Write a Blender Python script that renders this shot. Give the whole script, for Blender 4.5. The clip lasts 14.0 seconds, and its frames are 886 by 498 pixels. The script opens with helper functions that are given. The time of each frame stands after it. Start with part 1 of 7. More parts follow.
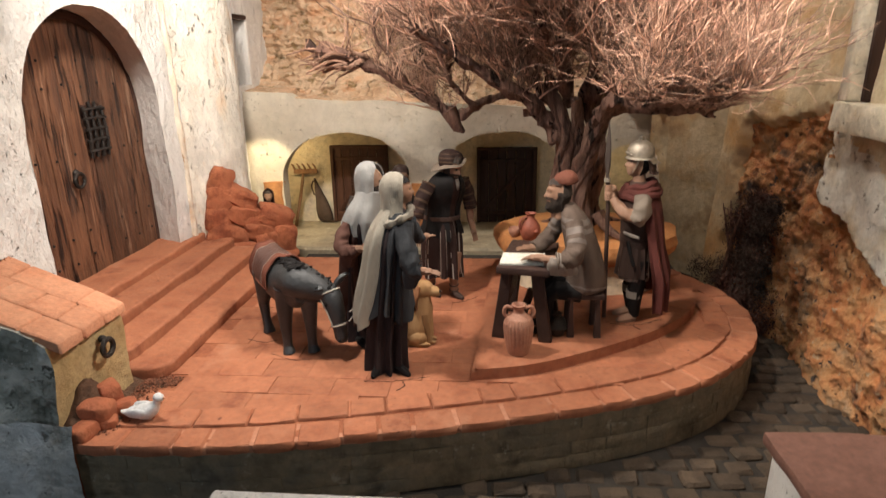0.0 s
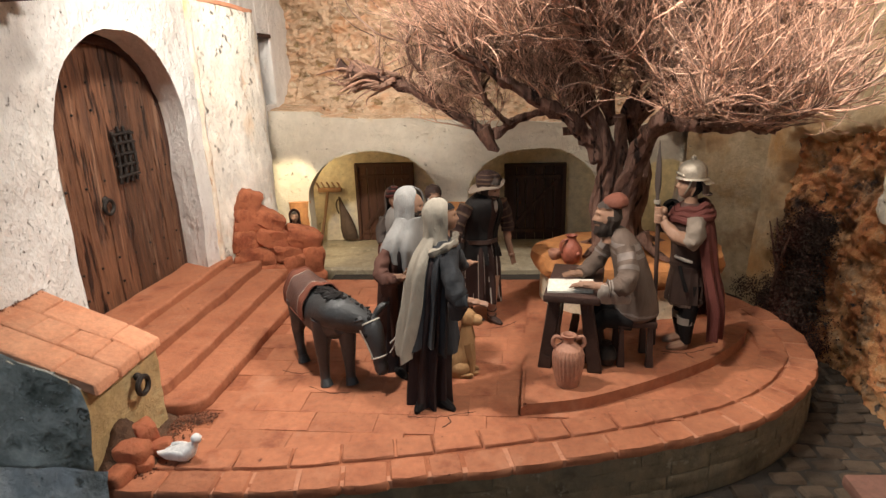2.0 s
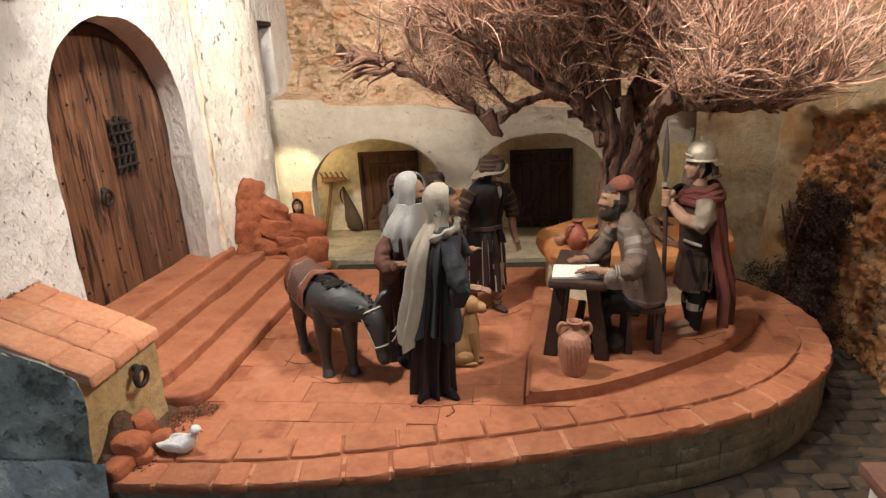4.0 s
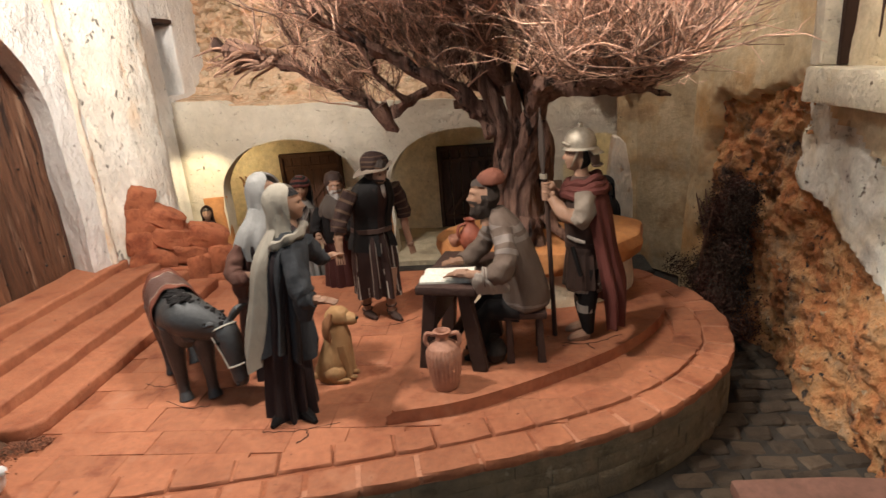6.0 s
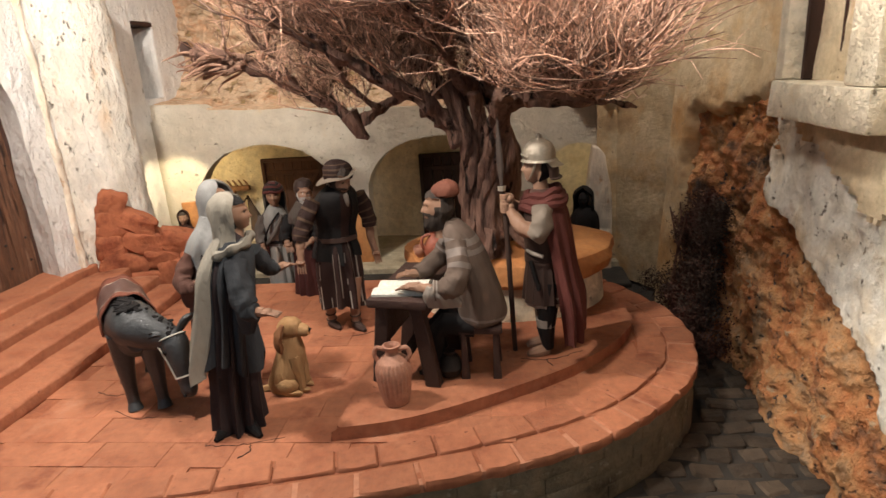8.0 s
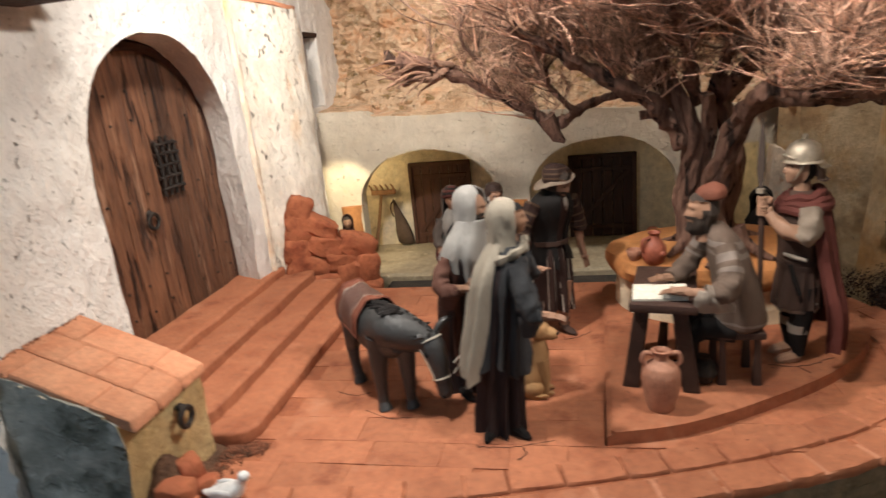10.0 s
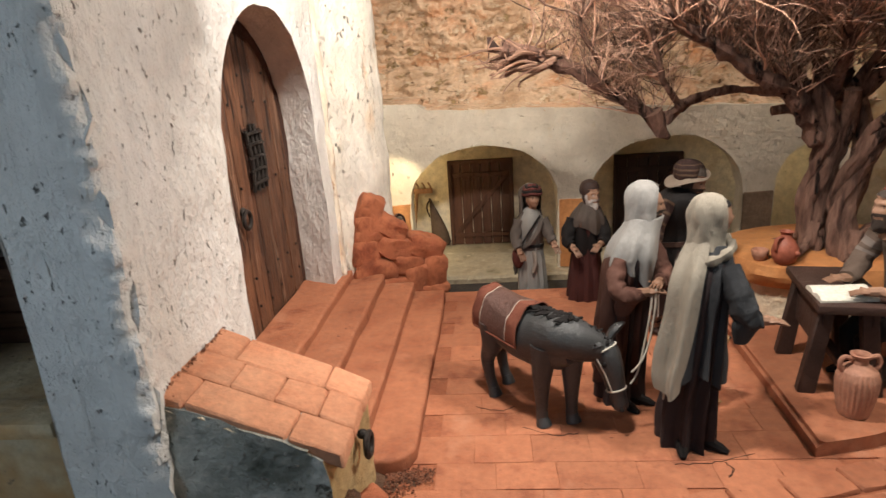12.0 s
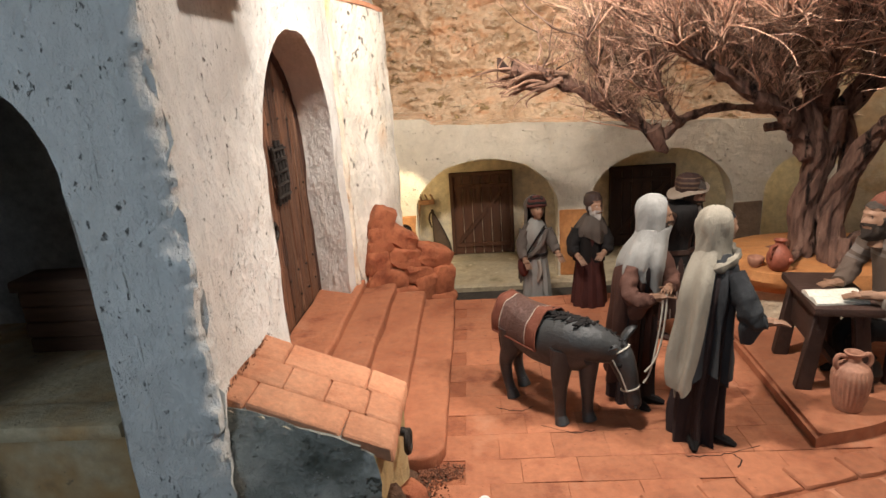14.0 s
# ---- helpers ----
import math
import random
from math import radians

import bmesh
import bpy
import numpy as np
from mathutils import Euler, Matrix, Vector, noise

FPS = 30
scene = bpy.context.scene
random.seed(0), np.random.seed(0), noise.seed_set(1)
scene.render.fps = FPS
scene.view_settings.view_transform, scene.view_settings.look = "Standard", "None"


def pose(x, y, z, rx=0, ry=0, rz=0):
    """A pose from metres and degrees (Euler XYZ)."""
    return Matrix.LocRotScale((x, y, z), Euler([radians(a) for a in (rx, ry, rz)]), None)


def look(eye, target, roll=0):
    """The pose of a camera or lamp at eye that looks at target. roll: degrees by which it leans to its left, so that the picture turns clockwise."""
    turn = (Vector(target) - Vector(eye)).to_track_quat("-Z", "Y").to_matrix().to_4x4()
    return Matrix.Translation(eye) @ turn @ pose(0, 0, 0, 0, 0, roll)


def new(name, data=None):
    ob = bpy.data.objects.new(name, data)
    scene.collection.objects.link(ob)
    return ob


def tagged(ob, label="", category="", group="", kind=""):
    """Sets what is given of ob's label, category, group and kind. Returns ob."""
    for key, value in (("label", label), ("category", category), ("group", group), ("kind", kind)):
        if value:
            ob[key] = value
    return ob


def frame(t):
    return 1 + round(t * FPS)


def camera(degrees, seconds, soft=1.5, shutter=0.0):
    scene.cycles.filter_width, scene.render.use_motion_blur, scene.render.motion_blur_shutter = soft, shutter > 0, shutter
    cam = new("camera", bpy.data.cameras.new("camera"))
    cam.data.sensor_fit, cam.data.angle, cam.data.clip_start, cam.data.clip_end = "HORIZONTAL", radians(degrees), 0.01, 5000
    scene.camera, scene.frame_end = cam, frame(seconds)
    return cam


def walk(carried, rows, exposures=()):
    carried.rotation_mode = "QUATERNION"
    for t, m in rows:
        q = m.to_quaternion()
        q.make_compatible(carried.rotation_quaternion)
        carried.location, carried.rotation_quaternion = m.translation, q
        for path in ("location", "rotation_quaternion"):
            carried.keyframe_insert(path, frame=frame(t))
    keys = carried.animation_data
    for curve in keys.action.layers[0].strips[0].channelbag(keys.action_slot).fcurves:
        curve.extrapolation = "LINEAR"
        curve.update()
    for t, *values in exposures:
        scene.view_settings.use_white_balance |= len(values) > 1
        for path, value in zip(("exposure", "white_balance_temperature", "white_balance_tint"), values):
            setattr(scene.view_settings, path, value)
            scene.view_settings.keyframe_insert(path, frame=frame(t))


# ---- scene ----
cam = camera(72.7, 14.0, soft=1.4, shutter=0.5)
METRES, EYE, TILT, LEAN, TURN = 0.8, 0.3, 0.0, 0.0, 5.0
ROWS = [
    (0.0, 0.0, 0.0, 0.0, -0.34, -17.77, 1.05),
    (0.5, -0.0066, -0.0006, 0.0056, 0.12, -15.85, -0.17),
    (1.0, -0.0384, -0.0102, 0.0094, 0.58, -15.77, 1.73),
    (1.5, -0.0515, 0.0017, 0.0108, 2.25, -17.01, 1.87),
    (2.0, -0.0389, 0.0373, 0.0119, 0.54, -16.81, 1.96),
    (2.5, -0.0404, 0.0482, 0.0061, 0.9, -16.93, 2.23),
    (5.0, 0.0015, 0.0579, -0.0038, 0.77, -17.82, 3.3),
    (5.5, 0.0581, 0.0858, -0.0131, -0.15, -17.76, 4.16),
    (6.0, 0.113, 0.1154, -0.0231, -0.33, -17.71, 4.61),
    (6.5, 0.1518, 0.1305, -0.0255, -0.55, -17.64, 4.97),
    (7.0, 0.1767, 0.1358, -0.0266, -1.7, -17.65, 4.56),
    (9.5, 0.0478, 0.1245, -0.0126, 5.39, -16.5, 4.01),
    (10.0, -0.0508, 0.1199, -0.0021, 5.12, -16.72, 5.44),
    (10.5, -0.1622, 0.0904, 0.0232, 2.74, -16.18, 5.01),
    (11.0, -0.236, 0.0776, 0.025, -0.88, -15.81, 3.92),
    (11.5, -0.2836, 0.0928, 0.0155, -3.26, -16.73, 3.72),
    (12.0, -0.2991, 0.1695, -0.0016, -0.91, -16.99, 3.93),
    (12.5, -0.3265, 0.1517, 0.0048, -1.46, -16.27, 5.2),
    (13.0, -0.3415, 0.1283, 0.0179, -3.26, -16.13, 4.37),
    (13.5, -0.334, 0.1277, 0.0204, -3.19, -16.09, 4.19),
    (14.0, -0.3439, 0.1318, 0.0138, -2.57, -16.21, 3.87),
]
walk(cam, [(t, pose(0, 0, EYE, TILT, LEAN, TURN) @ pose(METRES * x, METRES * y, METRES * z, 90 + pitch, roll, yaw)) for t, x, y, z, yaw, pitch, roll in ROWS])

# The diorama is laid out in decimetres; U turns them into metres.
U = METRES / 8.0

# ---- light ----
world = bpy.data.worlds.new("world")
scene.world = world
world.use_nodes = True
world.node_tree.nodes["Background"].inputs[0].default_value = (0.55, 0.65, 0.8, 1)
world.node_tree.nodes["Background"].inputs[1].default_value = 0.11


def lamp(name, kind, at, target, power, colour, size, spread=None, blend=0.6):
    data = bpy.data.lights.new(name, kind)
    data.energy, data.color = power * U * U, colour
    if kind == "AREA":
        data.size = size * U
        if spread:
            data.spread = radians(spread)
    else:
        data.shadow_soft_size = size * U
    if kind == "SPOT":
        data.spot_size, data.spot_blend = radians(spread), blend
    ob = new(name, data)
    ob.matrix_world = look(Vector(at) * U, Vector(target) * U)
    return ob


WARM = (1.0, 0.925, 0.85)
lamp("display_spot", "SPOT", (0.9, 4.5, 5.5), (-4.6, 6.8, 2.4), 850, WARM, 0.2, 120, 0.9)
lamp("display_spot", "SPOT", (-2.6, 5.2, 5.6), (-0.6, 8.6, 2.0), 1400, WARM, 0.2, 155)
lamp("display_spot", "SPOT", (-0.4, 4.3, 5.2), (3.6, 6.7, 0.8), 1030, WARM, 0.2, 66, 0.9)
lamp("display_spot", "SPOT", (1.7, 4.6, 5.6), (1.6, 5.6, 0.4), 560, WARM, 0.2, 140)
# unseen extra spot behind the crown, added to brighten the arcade wall and cliff
lamp("display_spot", "SPOT", (-1.5, 8.6, 5.9), (-1.9, 11.2, 1.75), 425, WARM, 0.15, 88, 0.9)
lamp("display_spot", "SPOT", (2.5, 8.9, 5.6), (2.9, 9.7, 0.6), 420, WARM, 0.2, 110, 0.9)
lamp("arcade_lamp", "POINT", (-4.3, 11.3, 1.3), (0, 0, 0), 26, (1.0, 0.78, 0.42), 0.08)
lamp("arcade_lamp", "SPOT", (-3.75, 9.6, 2.0), (-4.2, 10.6, 0.75), 135, (1.0, 0.85, 0.56), 0.06, 66, 0.5)
lamp("arcade_lamp", "POINT", (2.55, 11.3, 1.0), (0, 0, 0), 8, (1.0, 0.82, 0.52), 0.06)
lamp("hall_light", "AREA", (-7.5, -3.4, 5.0), (-5.2, 4.0, 2.0), 38, (0.64, 0.82, 1.0), 3.0, 70)
lamp("hall_light", "AREA", (2.5, -3.2, 5.5), (-3.5, 5.5, 1.5), 55, (0.68, 0.82, 1.0), 4.0, 150)


# ---- materials ----
def mat(name, cols, scale=3.0, rough=0.85, bump=0.3, fine=30.0, spots=None, metal=0.0, vary=0.0, veins=None, stretch=None, island=0.0, grain=0.25, sheen=0.3):
    m = bpy.data.materials.new(name)
    m.use_nodes = True
    nt = m.node_tree
    N, L = nt.nodes, nt.links
    bsdf = N["Principled BSDF"]
    bsdf.inputs["Roughness"].default_value = rough
    bsdf.inputs["Metallic"].default_value = metal
    bsdf.inputs["Specular IOR Level"].default_value = sheen
    geo = N.new("ShaderNodeNewGeometry")
    pos = geo.outputs["Position"]
    if stretch:
        mp = N.new("ShaderNodeMapping")
        mp.inputs["Scale"].default_value = stretch
        L.new(pos, mp.inputs["Vector"])
        pos = mp.outputs["Vector"]

    def noise_at(s, detail=5.0, roughness=0.6):
        n = N.new("ShaderNodeTexNoise")
        n.inputs["Scale"].default_value = s / U
        n.inputs["Detail"].default_value = detail
        n.inputs["Roughness"].default_value = roughness
        L.new(pos, n.inputs["Vector"])
        return n.outputs["Fac"]

    def mix(kind, fac, a, b):
        n = N.new("ShaderNodeMix")
        n.data_type, n.blend_type = "RGBA", kind
        ins = [s for s in n.inputs if s.enabled]
        for sock, v in zip(ins, (fac, a, b)):
            if isinstance(v, (int, float)):
                sock.default_value = v
            elif isinstance(v, tuple):
                sock.default_value = (*v, 1) if len(v) == 3 else v
            else:
                L.new(v, sock)
        return [s for s in n.outputs if s.enabled][0]

    def remap(v, a, b, lo=0.0, hi=1.0):
        n = N.new("ShaderNodeMapRange")
        n.inputs["From Min"].default_value, n.inputs["From Max"].default_value = a, b
        n.inputs["To Min"].default_value, n.inputs["To Max"].default_value = lo, hi
        L.new(v, n.inputs["Value"])
        return n.outputs["Result"]

    ramp = N.new("ShaderNodeValToRGB")
    els = ramp.color_ramp.elements
    while len(els) < len(cols):
        els.new(0.5)
    for k, c in enumerate(cols):
        els[k].position = 0.3 + 0.4 * k / max(1, len(cols) - 1)
        els[k].color = (*c, 1)
    L.new(noise_at(scale), ramp.inputs["Fac"])
    col = ramp.outputs["Color"]
    fine_n = noise_at(fine, 6.0, 0.7)
    col = mix("MULTIPLY", 1.0, col, mix("MIX", remap(fine_n, 0.3, 0.7), (1 - grain,) * 3, (1 + grain * 0.5,) * 3))
    height = fine_n
    for c, s, edge, depth in spots or ():
        f = remap(noise_at(s, 4.0, 0.65), edge, edge + (0.07 if s > 4 else 0.18))
        col = mix("MIX", f, col, c)
        if depth:
            mm = N.new("ShaderNodeMath")
            mm.operation = "MULTIPLY_ADD"
            L.new(f, mm.inputs[0])
            mm.inputs[1].default_value = -depth
            L.new(height, mm.inputs[2])
            height = mm.outputs[0]
    if vary or island:
        src = geo.outputs["Random Per Island"]
        if vary:
            src = N.new("ShaderNodeObjectInfo").outputs["Random"]
        v = vary or island
        col = mix("MULTIPLY", 1.0, col, mix("MIX", src, (1 - v, 1 - v, 1 - v), (1 + v * 0.6, 1 + v * 0.5, 1 + v * 0.4)))
    L.new(col, bsdf.inputs["Base Color"])
    b = N.new("ShaderNodeBump")
    b.inputs["Strength"].default_value = min(1.0, bump)
    b.inputs["Distance"].default_value = 0.04 * U * max(1.0, bump)
    L.new(height, b.inputs["Height"])
    L.new(b.outputs["Normal"], bsdf.inputs["Normal"])
    rr = remap(fine_n, 0.3, 0.7, max(0.0, rough - 0.1), min(1.0, rough + 0.1))
    L.new(rr, bsdf.inputs["Roughness"])
    return m


plaster = mat("white_plaster", [(0.75, 0.70, 0.63), (0.85, 0.82, 0.77)], 1.2, 0.9, 2.4, 4.5, [((0.36, 0.32, 0.28), 17.0, 0.655, 1.8), ((0.45, 0.41, 0.36), 30.0, 0.65, 0.9), ((0.76, 0.58, 0.42), 1.2, 0.68, 0)], stretch=(1, 1, 0.6), grain=0.14)
cream_plaster = mat("cream_plaster", [(0.69, 0.565, 0.385), (0.81, 0.71, 0.53)], 1.3, 0.9, 1.4, 8, [((0.36, 0.29, 0.21), 14.0, 0.65, 1.2), ((0.56, 0.41, 0.23), 1.5, 0.60, 0)])
arcade_plaster = mat("arcade_plaster", [(0.555, 0.475, 0.355), (0.67, 0.60, 0.48)], 1.2, 0.9, 1.5, 5, [((0.30, 0.25, 0.19), 16.0, 0.66, 1.6), ((0.42, 0.36, 0.28), 28.0, 0.66, 0.8), ((0.62, 0.47, 0.27), 1.4, 0.63, 0)], grain=0.12)
window_plaster = mat("window_plaster", [(0.66, 0.56, 0.40), (0.80, 0.71, 0.55)], 1.6, 0.9, 1.8, 8, [((0.36, 0.29, 0.20), 12.0, 0.64, 1.0), ((0.50, 0.36, 0.19), 2.0, 0.60, 0)])
pier_plaster = mat("stained_pier_plaster", [(0.76, 0.67, 0.54), (0.85, 0.80, 0.71)], 1.4, 0.9, 2.8, 6, [((0.74, 0.50, 0.29), 1.7, 0.55, 0), ((0.44, 0.38, 0.30), 14.0, 0.625, 1.8), ((0.62, 0.38, 0.20), 4.0, 0.62, 0.3)], stretch=(1, 1, 0.45))
ochre_plaster = mat("ochre_plaster", [(0.44, 0.32, 0.18), (0.58, 0.46, 0.29), (0.52, 0.30, 0.12)], 1.2, 0.9, 0.6, 9, [((0.48, 0.26, 0.09), 0.8, 0.53, 0), ((0.26, 0.19, 0.12), 1.6, 0.60, 0), ((0.20, 0.15, 0.10), 7.0, 0.66, 0.4)])
stain_plaster = mat("stained_plaster", [(0.76, 0.62, 0.46), (0.82, 0.73, 0.60)], 3, 0.9, 1.8, 7, [((0.66, 0.38, 0.17), 2.2, 0.53, 0.2), ((0.48, 0.25, 0.11), 5.0, 0.62, 0.3)], stretch=(1, 1, 0.5))
terracotta = mat("terracotta_tile", [(0.285, 0.094, 0.046), (0.41, 0.158, 0.080), (0.34, 0.120, 0.060)], 1.1, 0.72, 0.45, 14, [((0.20, 0.06, 0.03), 2.2, 0.57, 0), ((0.46, 0.215, 0.125), 1.5, 0.60, 0), ((0.15, 0.05, 0.028), 12.0, 0.66, 0.5)], 0, 0.14, grain=0.24)
mortar = mat("clay_mortar", [(0.26, 0.085, 0.042), (0.35, 0.125, 0.06)], 4.0, 0.95, 0.5, 25)
rubble_clay = mat("rubble_clay", [(0.27, 0.075, 0.035), (0.42, 0.14, 0.065), (0.34, 0.10, 0.05)], 3.0, 0.85, 0.9, 12, [((0.20, 0.058, 0.03), 4.0, 0.64, 0.3)], 0, 0.10)
pale_clay = mat("pale_brick", [(0.55, 0.225, 0.118), (0.66, 0.335, 0.195)], 2.0, 0.8, 0.6, 18, [((0.45, 0.15, 0.07), 3.0, 0.60, 0)], 0, 0.10)
grey_stucco = mat("grey_stucco", [(0.28, 0.275, 0.23), (0.50, 0.48, 0.41), (0.78, 0.74, 0.64)], 2.4, 0.95, 2.0, 7, [((0.11, 0.112, 0.085), 2.2, 0.52, 0.5), ((0.80, 0.77, 0.70), 3.4, 0.60, 0), ((0.20, 0.19, 0.15), 8.0, 0.62, 0.8), ((0.84, 0.80, 0.72), 12.0, 0.64, -0.4)])
washed_stucco = mat("washed_stucco", [(0.42, 0.41, 0.37), (0.66, 0.65, 0.61), (0.84, 0.83, 0.80)], 2.2, 0.95, 2.0, 7, [((0.20, 0.20, 0.17), 1.8, 0.58, 0.5), ((0.30, 0.29, 0.25), 8.0, 0.64, 0.8)])
end_plaster = mat("earthy_plaster", [(0.44, 0.30, 0.13), (0.58, 0.43, 0.22)], 2.2, 0.95, 1.0, 10, [((0.22, 0.13, 0.06), 2.4, 0.60, 0.3)])
wall_base = mat("terrace_stone", [(0.10, 0.08, 0.052), (0.26, 0.205, 0.13), (0.17, 0.15, 0.115)], 1.7, 0.9, 1.2, 9, [((0.05, 0.042, 0.03), 1.6, 0.56, 0.3), ((0.34, 0.30, 0.22), 5.0, 0.62, 0)], 0, 0.10)
cobble = mat("dark_cobble", [(0.052, 0.038, 0.027), (0.125, 0.09, 0.06)], 3, 0.75, 0.9, 16, [((0.03, 0.023, 0.018), 4.0, 0.6, 0.3)], 0, 0.35)
street_dirt = mat("street_dirt", [(0.03, 0.026, 0.022), (0.055, 0.045, 0.035)], 4, 0.95, 0.5, 20)
cliff_mat = mat("ochre_cliff", [(0.48, 0.285, 0.155), (0.71, 0.50, 0.325), (0.68, 0.385, 0.22)], 1.6, 0.95, 2.0, 8, [((0.60, 0.28, 0.125), 2.2, 0.56, 0), ((0.38, 0.25, 0.115), 4.6, 0.585, 0.6), ((0.76, 0.60, 0.41), 6.5, 0.585, -0.4), ((0.20, 0.115, 0.06), 9.0, 0.645, 1.4)], stretch=(0.75, 1, 1.25))
rock_mat = mat("rusty_rock", [(0.20, 0.12, 0.075), (0.56, 0.215, 0.08), (0.60, 0.305, 0.13), (0.42, 0.275, 0.16)], 2.8, 0.95, 2.2, 13, [((0.50, 0.355, 0.215), 7.0, 0.63, 0), ((0.07, 0.045, 0.035), 2.2, 0.54, 0.6), ((0.60, 0.26, 0.08), 4.5, 0.62, 0), ((0.10, 0.075, 0.06), 9.0, 0.60, 0.9), ((0.60, 0.36, 0.19), 12.0, 0.65, 0)])
door_wood = mat("door_wood", [(0.085, 0.036, 0.022), (0.25, 0.115, 0.062), (0.15, 0.066, 0.038)], 5.0, 0.55, 1.4, 26, [((0.04, 0.02, 0.014), 10.0, 0.58, 0.9), ((0.36, 0.20, 0.125), 8.0, 0.61, 0), ((0.10, 0.065, 0.055), 1.5, 0.60, 0)], 0, 0.40, stretch=(1, 1, 0.10), grain=0.55)
dark_wood = mat("dark_wood", [(0.035, 0.016, 0.010), (0.07, 0.032, 0.02)], 3.0, 0.7, 0.5, 26, None, 0, 0.2, stretch=(1, 1, 0.15))
table_wood = mat("table_wood", [(0.034, 0.018, 0.013), (0.066, 0.034, 0.025)], 3.0, 0.6, 0.5, 26, None, 0, 0.1)
iron = mat("dark_iron", [(0.025, 0.02, 0.018), (0.06, 0.05, 0.042)], 6, 0.55, 0.4, 30, None, 0.6)
bark = mat("twisted_bark", [(0.07, 0.034, 0.025), (0.26, 0.142, 0.10), (0.15, 0.075, 0.054)], 8, 0.9, 1.6, 22, [((0.024, 0.013, 0.009), 8.0, 0.575, 1.3), ((0.34, 0.205, 0.145), 15.0, 0.63, 0)], stretch=(1, 1, 0.16), grain=0.35)
twig_mat = mat("dry_twig", [(0.41, 0.225, 0.152), (0.76, 0.51, 0.385)], 2, 0.85, 0.2, 40, None, 0, 0, island=0.8)
splinter_wood = mat("splintered_wood", [(0.22, 0.115, 0.075), (0.48, 0.29, 0.20)], 9, 0.85, 0.8, 26, None, 0, 0.25, stretch=(0.2, 1, 1))
dusty_wood = mat("dusty_wood", [(0.34, 0.20, 0.13), (0.50, 0.33, 0.23)], 5.0, 0.8, 0.5, 26, stretch=(1, 1, 0.12))
ledge_earth = mat("ledge_earth", [(0.27, 0.215, 0.14), (0.42, 0.345, 0.23), (0.34, 0.29, 0.20)], 2.2, 0.95, 1.2, 10, [((0.18, 0.15, 0.085), 2.5, 0.58, 0.3), ((0.50, 0.42, 0.29), 6.0, 0.62, 0)])
orange_clay = mat("orange_clay", [(0.42, 0.16, 0.05), (0.58, 0.27, 0.10)], 1.6, 0.75, 0.6, 12, [((0.30, 0.11, 0.04), 3.0, 0.58, 0)])
slab_clay = mat("dusty_clay_slab", [(0.15, 0.072, 0.05), (0.22, 0.11, 0.08)], 2, 0.8, 0.4, 16)
joint_clay = mat("joint_mortar", [(0.40, 0.17, 0.095), (0.50, 0.235, 0.14)], 3, 0.9, 0.4, 18)
pot_clay = mat("pot_clay", [(0.36, 0.17, 0.11), (0.44, 0.22, 0.14)], 3, 0.6, 0.25, 24)
red_clay = mat("glazed_red_clay", [(0.26, 0.075, 0.045), (0.36, 0.11, 0.065)], 3, 0.5, 0.15, 24)
dove_mat = mat("dove_white", [(0.62, 0.62, 0.60), (0.78, 0.77, 0.74)], 6, 0.6, 0.3, 24)
paper = mat("paper", [(0.62, 0.58, 0.48), (0.70, 0.66, 0.56)], 4, 0.8, 0.1, 30)
dark_void = mat("dim_interior_plaster", [(0.58, 0.57, 0.55), (0.70, 0.69, 0.66)], 3, 0.95, 0.2, 12)


# ---- building helpers ----
ORIGIN = {}


def thing(name, at, label, category, group="", kind=""):
    ob = new(name)
    ob.empty_display_size = 0.02
    ob.location = Vector(at) * U
    ORIGIN[ob] = Vector(at)
    return tagged(ob, label, category, group, kind)


def part(name, bm, mats, parent=None, label="", smooth=True, kind=""):
    """Links a bmesh, drawn in decimetres of the place, as one mesh under its thing."""
    at = ORIGIN.get(parent, Vector())
    if parent is not None and parent not in ORIGIN:
        at = ORIGIN[parent]
    bm.transform(Matrix.Scale(U, 4) @ Matrix.Translation(-at))
    bmesh.ops.recalc_face_normals(bm, faces=bm.faces[:])
    me = bpy.data.meshes.new(name)
    bm.to_mesh(me)
    bm.free()
    for m in mats if isinstance(mats, (list, tuple)) else [mats]:
        me.materials.append(m)
    if smooth:
        for p in me.polygons:
            p.use_smooth = True
        me.set_sharp_from_angle(angle=radians(38))
    ob = new(name, me)
    ORIGIN[ob] = at
    if parent is not None:
        ob.parent = parent
    if label or kind:
        tagged(ob, label, "", "", kind)
    return ob


def solo(name, bm, mats, label, category, group="", kind="", smooth=True):
    return tagged(part(name, bm, mats, None, smooth=smooth), label, category, group, kind)


def box(bm, lo, hi, bevel=0.0, turn=None, mi=0, segs=1):
    """A bevelled block from corner lo to corner hi, turned about its middle by turn."""
    lo, hi = Vector(lo), Vector(hi)
    made = bmesh.ops.create_cube(bm, size=1.0)["verts"]
    mid, size = (lo + hi) / 2, hi - lo
    bmesh.ops.transform(bm, matrix=Matrix.Translation(mid) @ (turn or Matrix()) @ Matrix.Diagonal((*size, 1)), verts=made)
    faces = {f for v in made for f in v.link_faces}
    for f in faces:
        f.material_index = mi
    if bevel:
        edges = {e for v in made for e in v.link_edges}
        res = bmesh.ops.bevel(bm, geom=list(edges), offset=bevel, segments=segs, affect="EDGES", profile=0.6)
        for f in res["faces"]:
            f.material_index = mi
    return bm


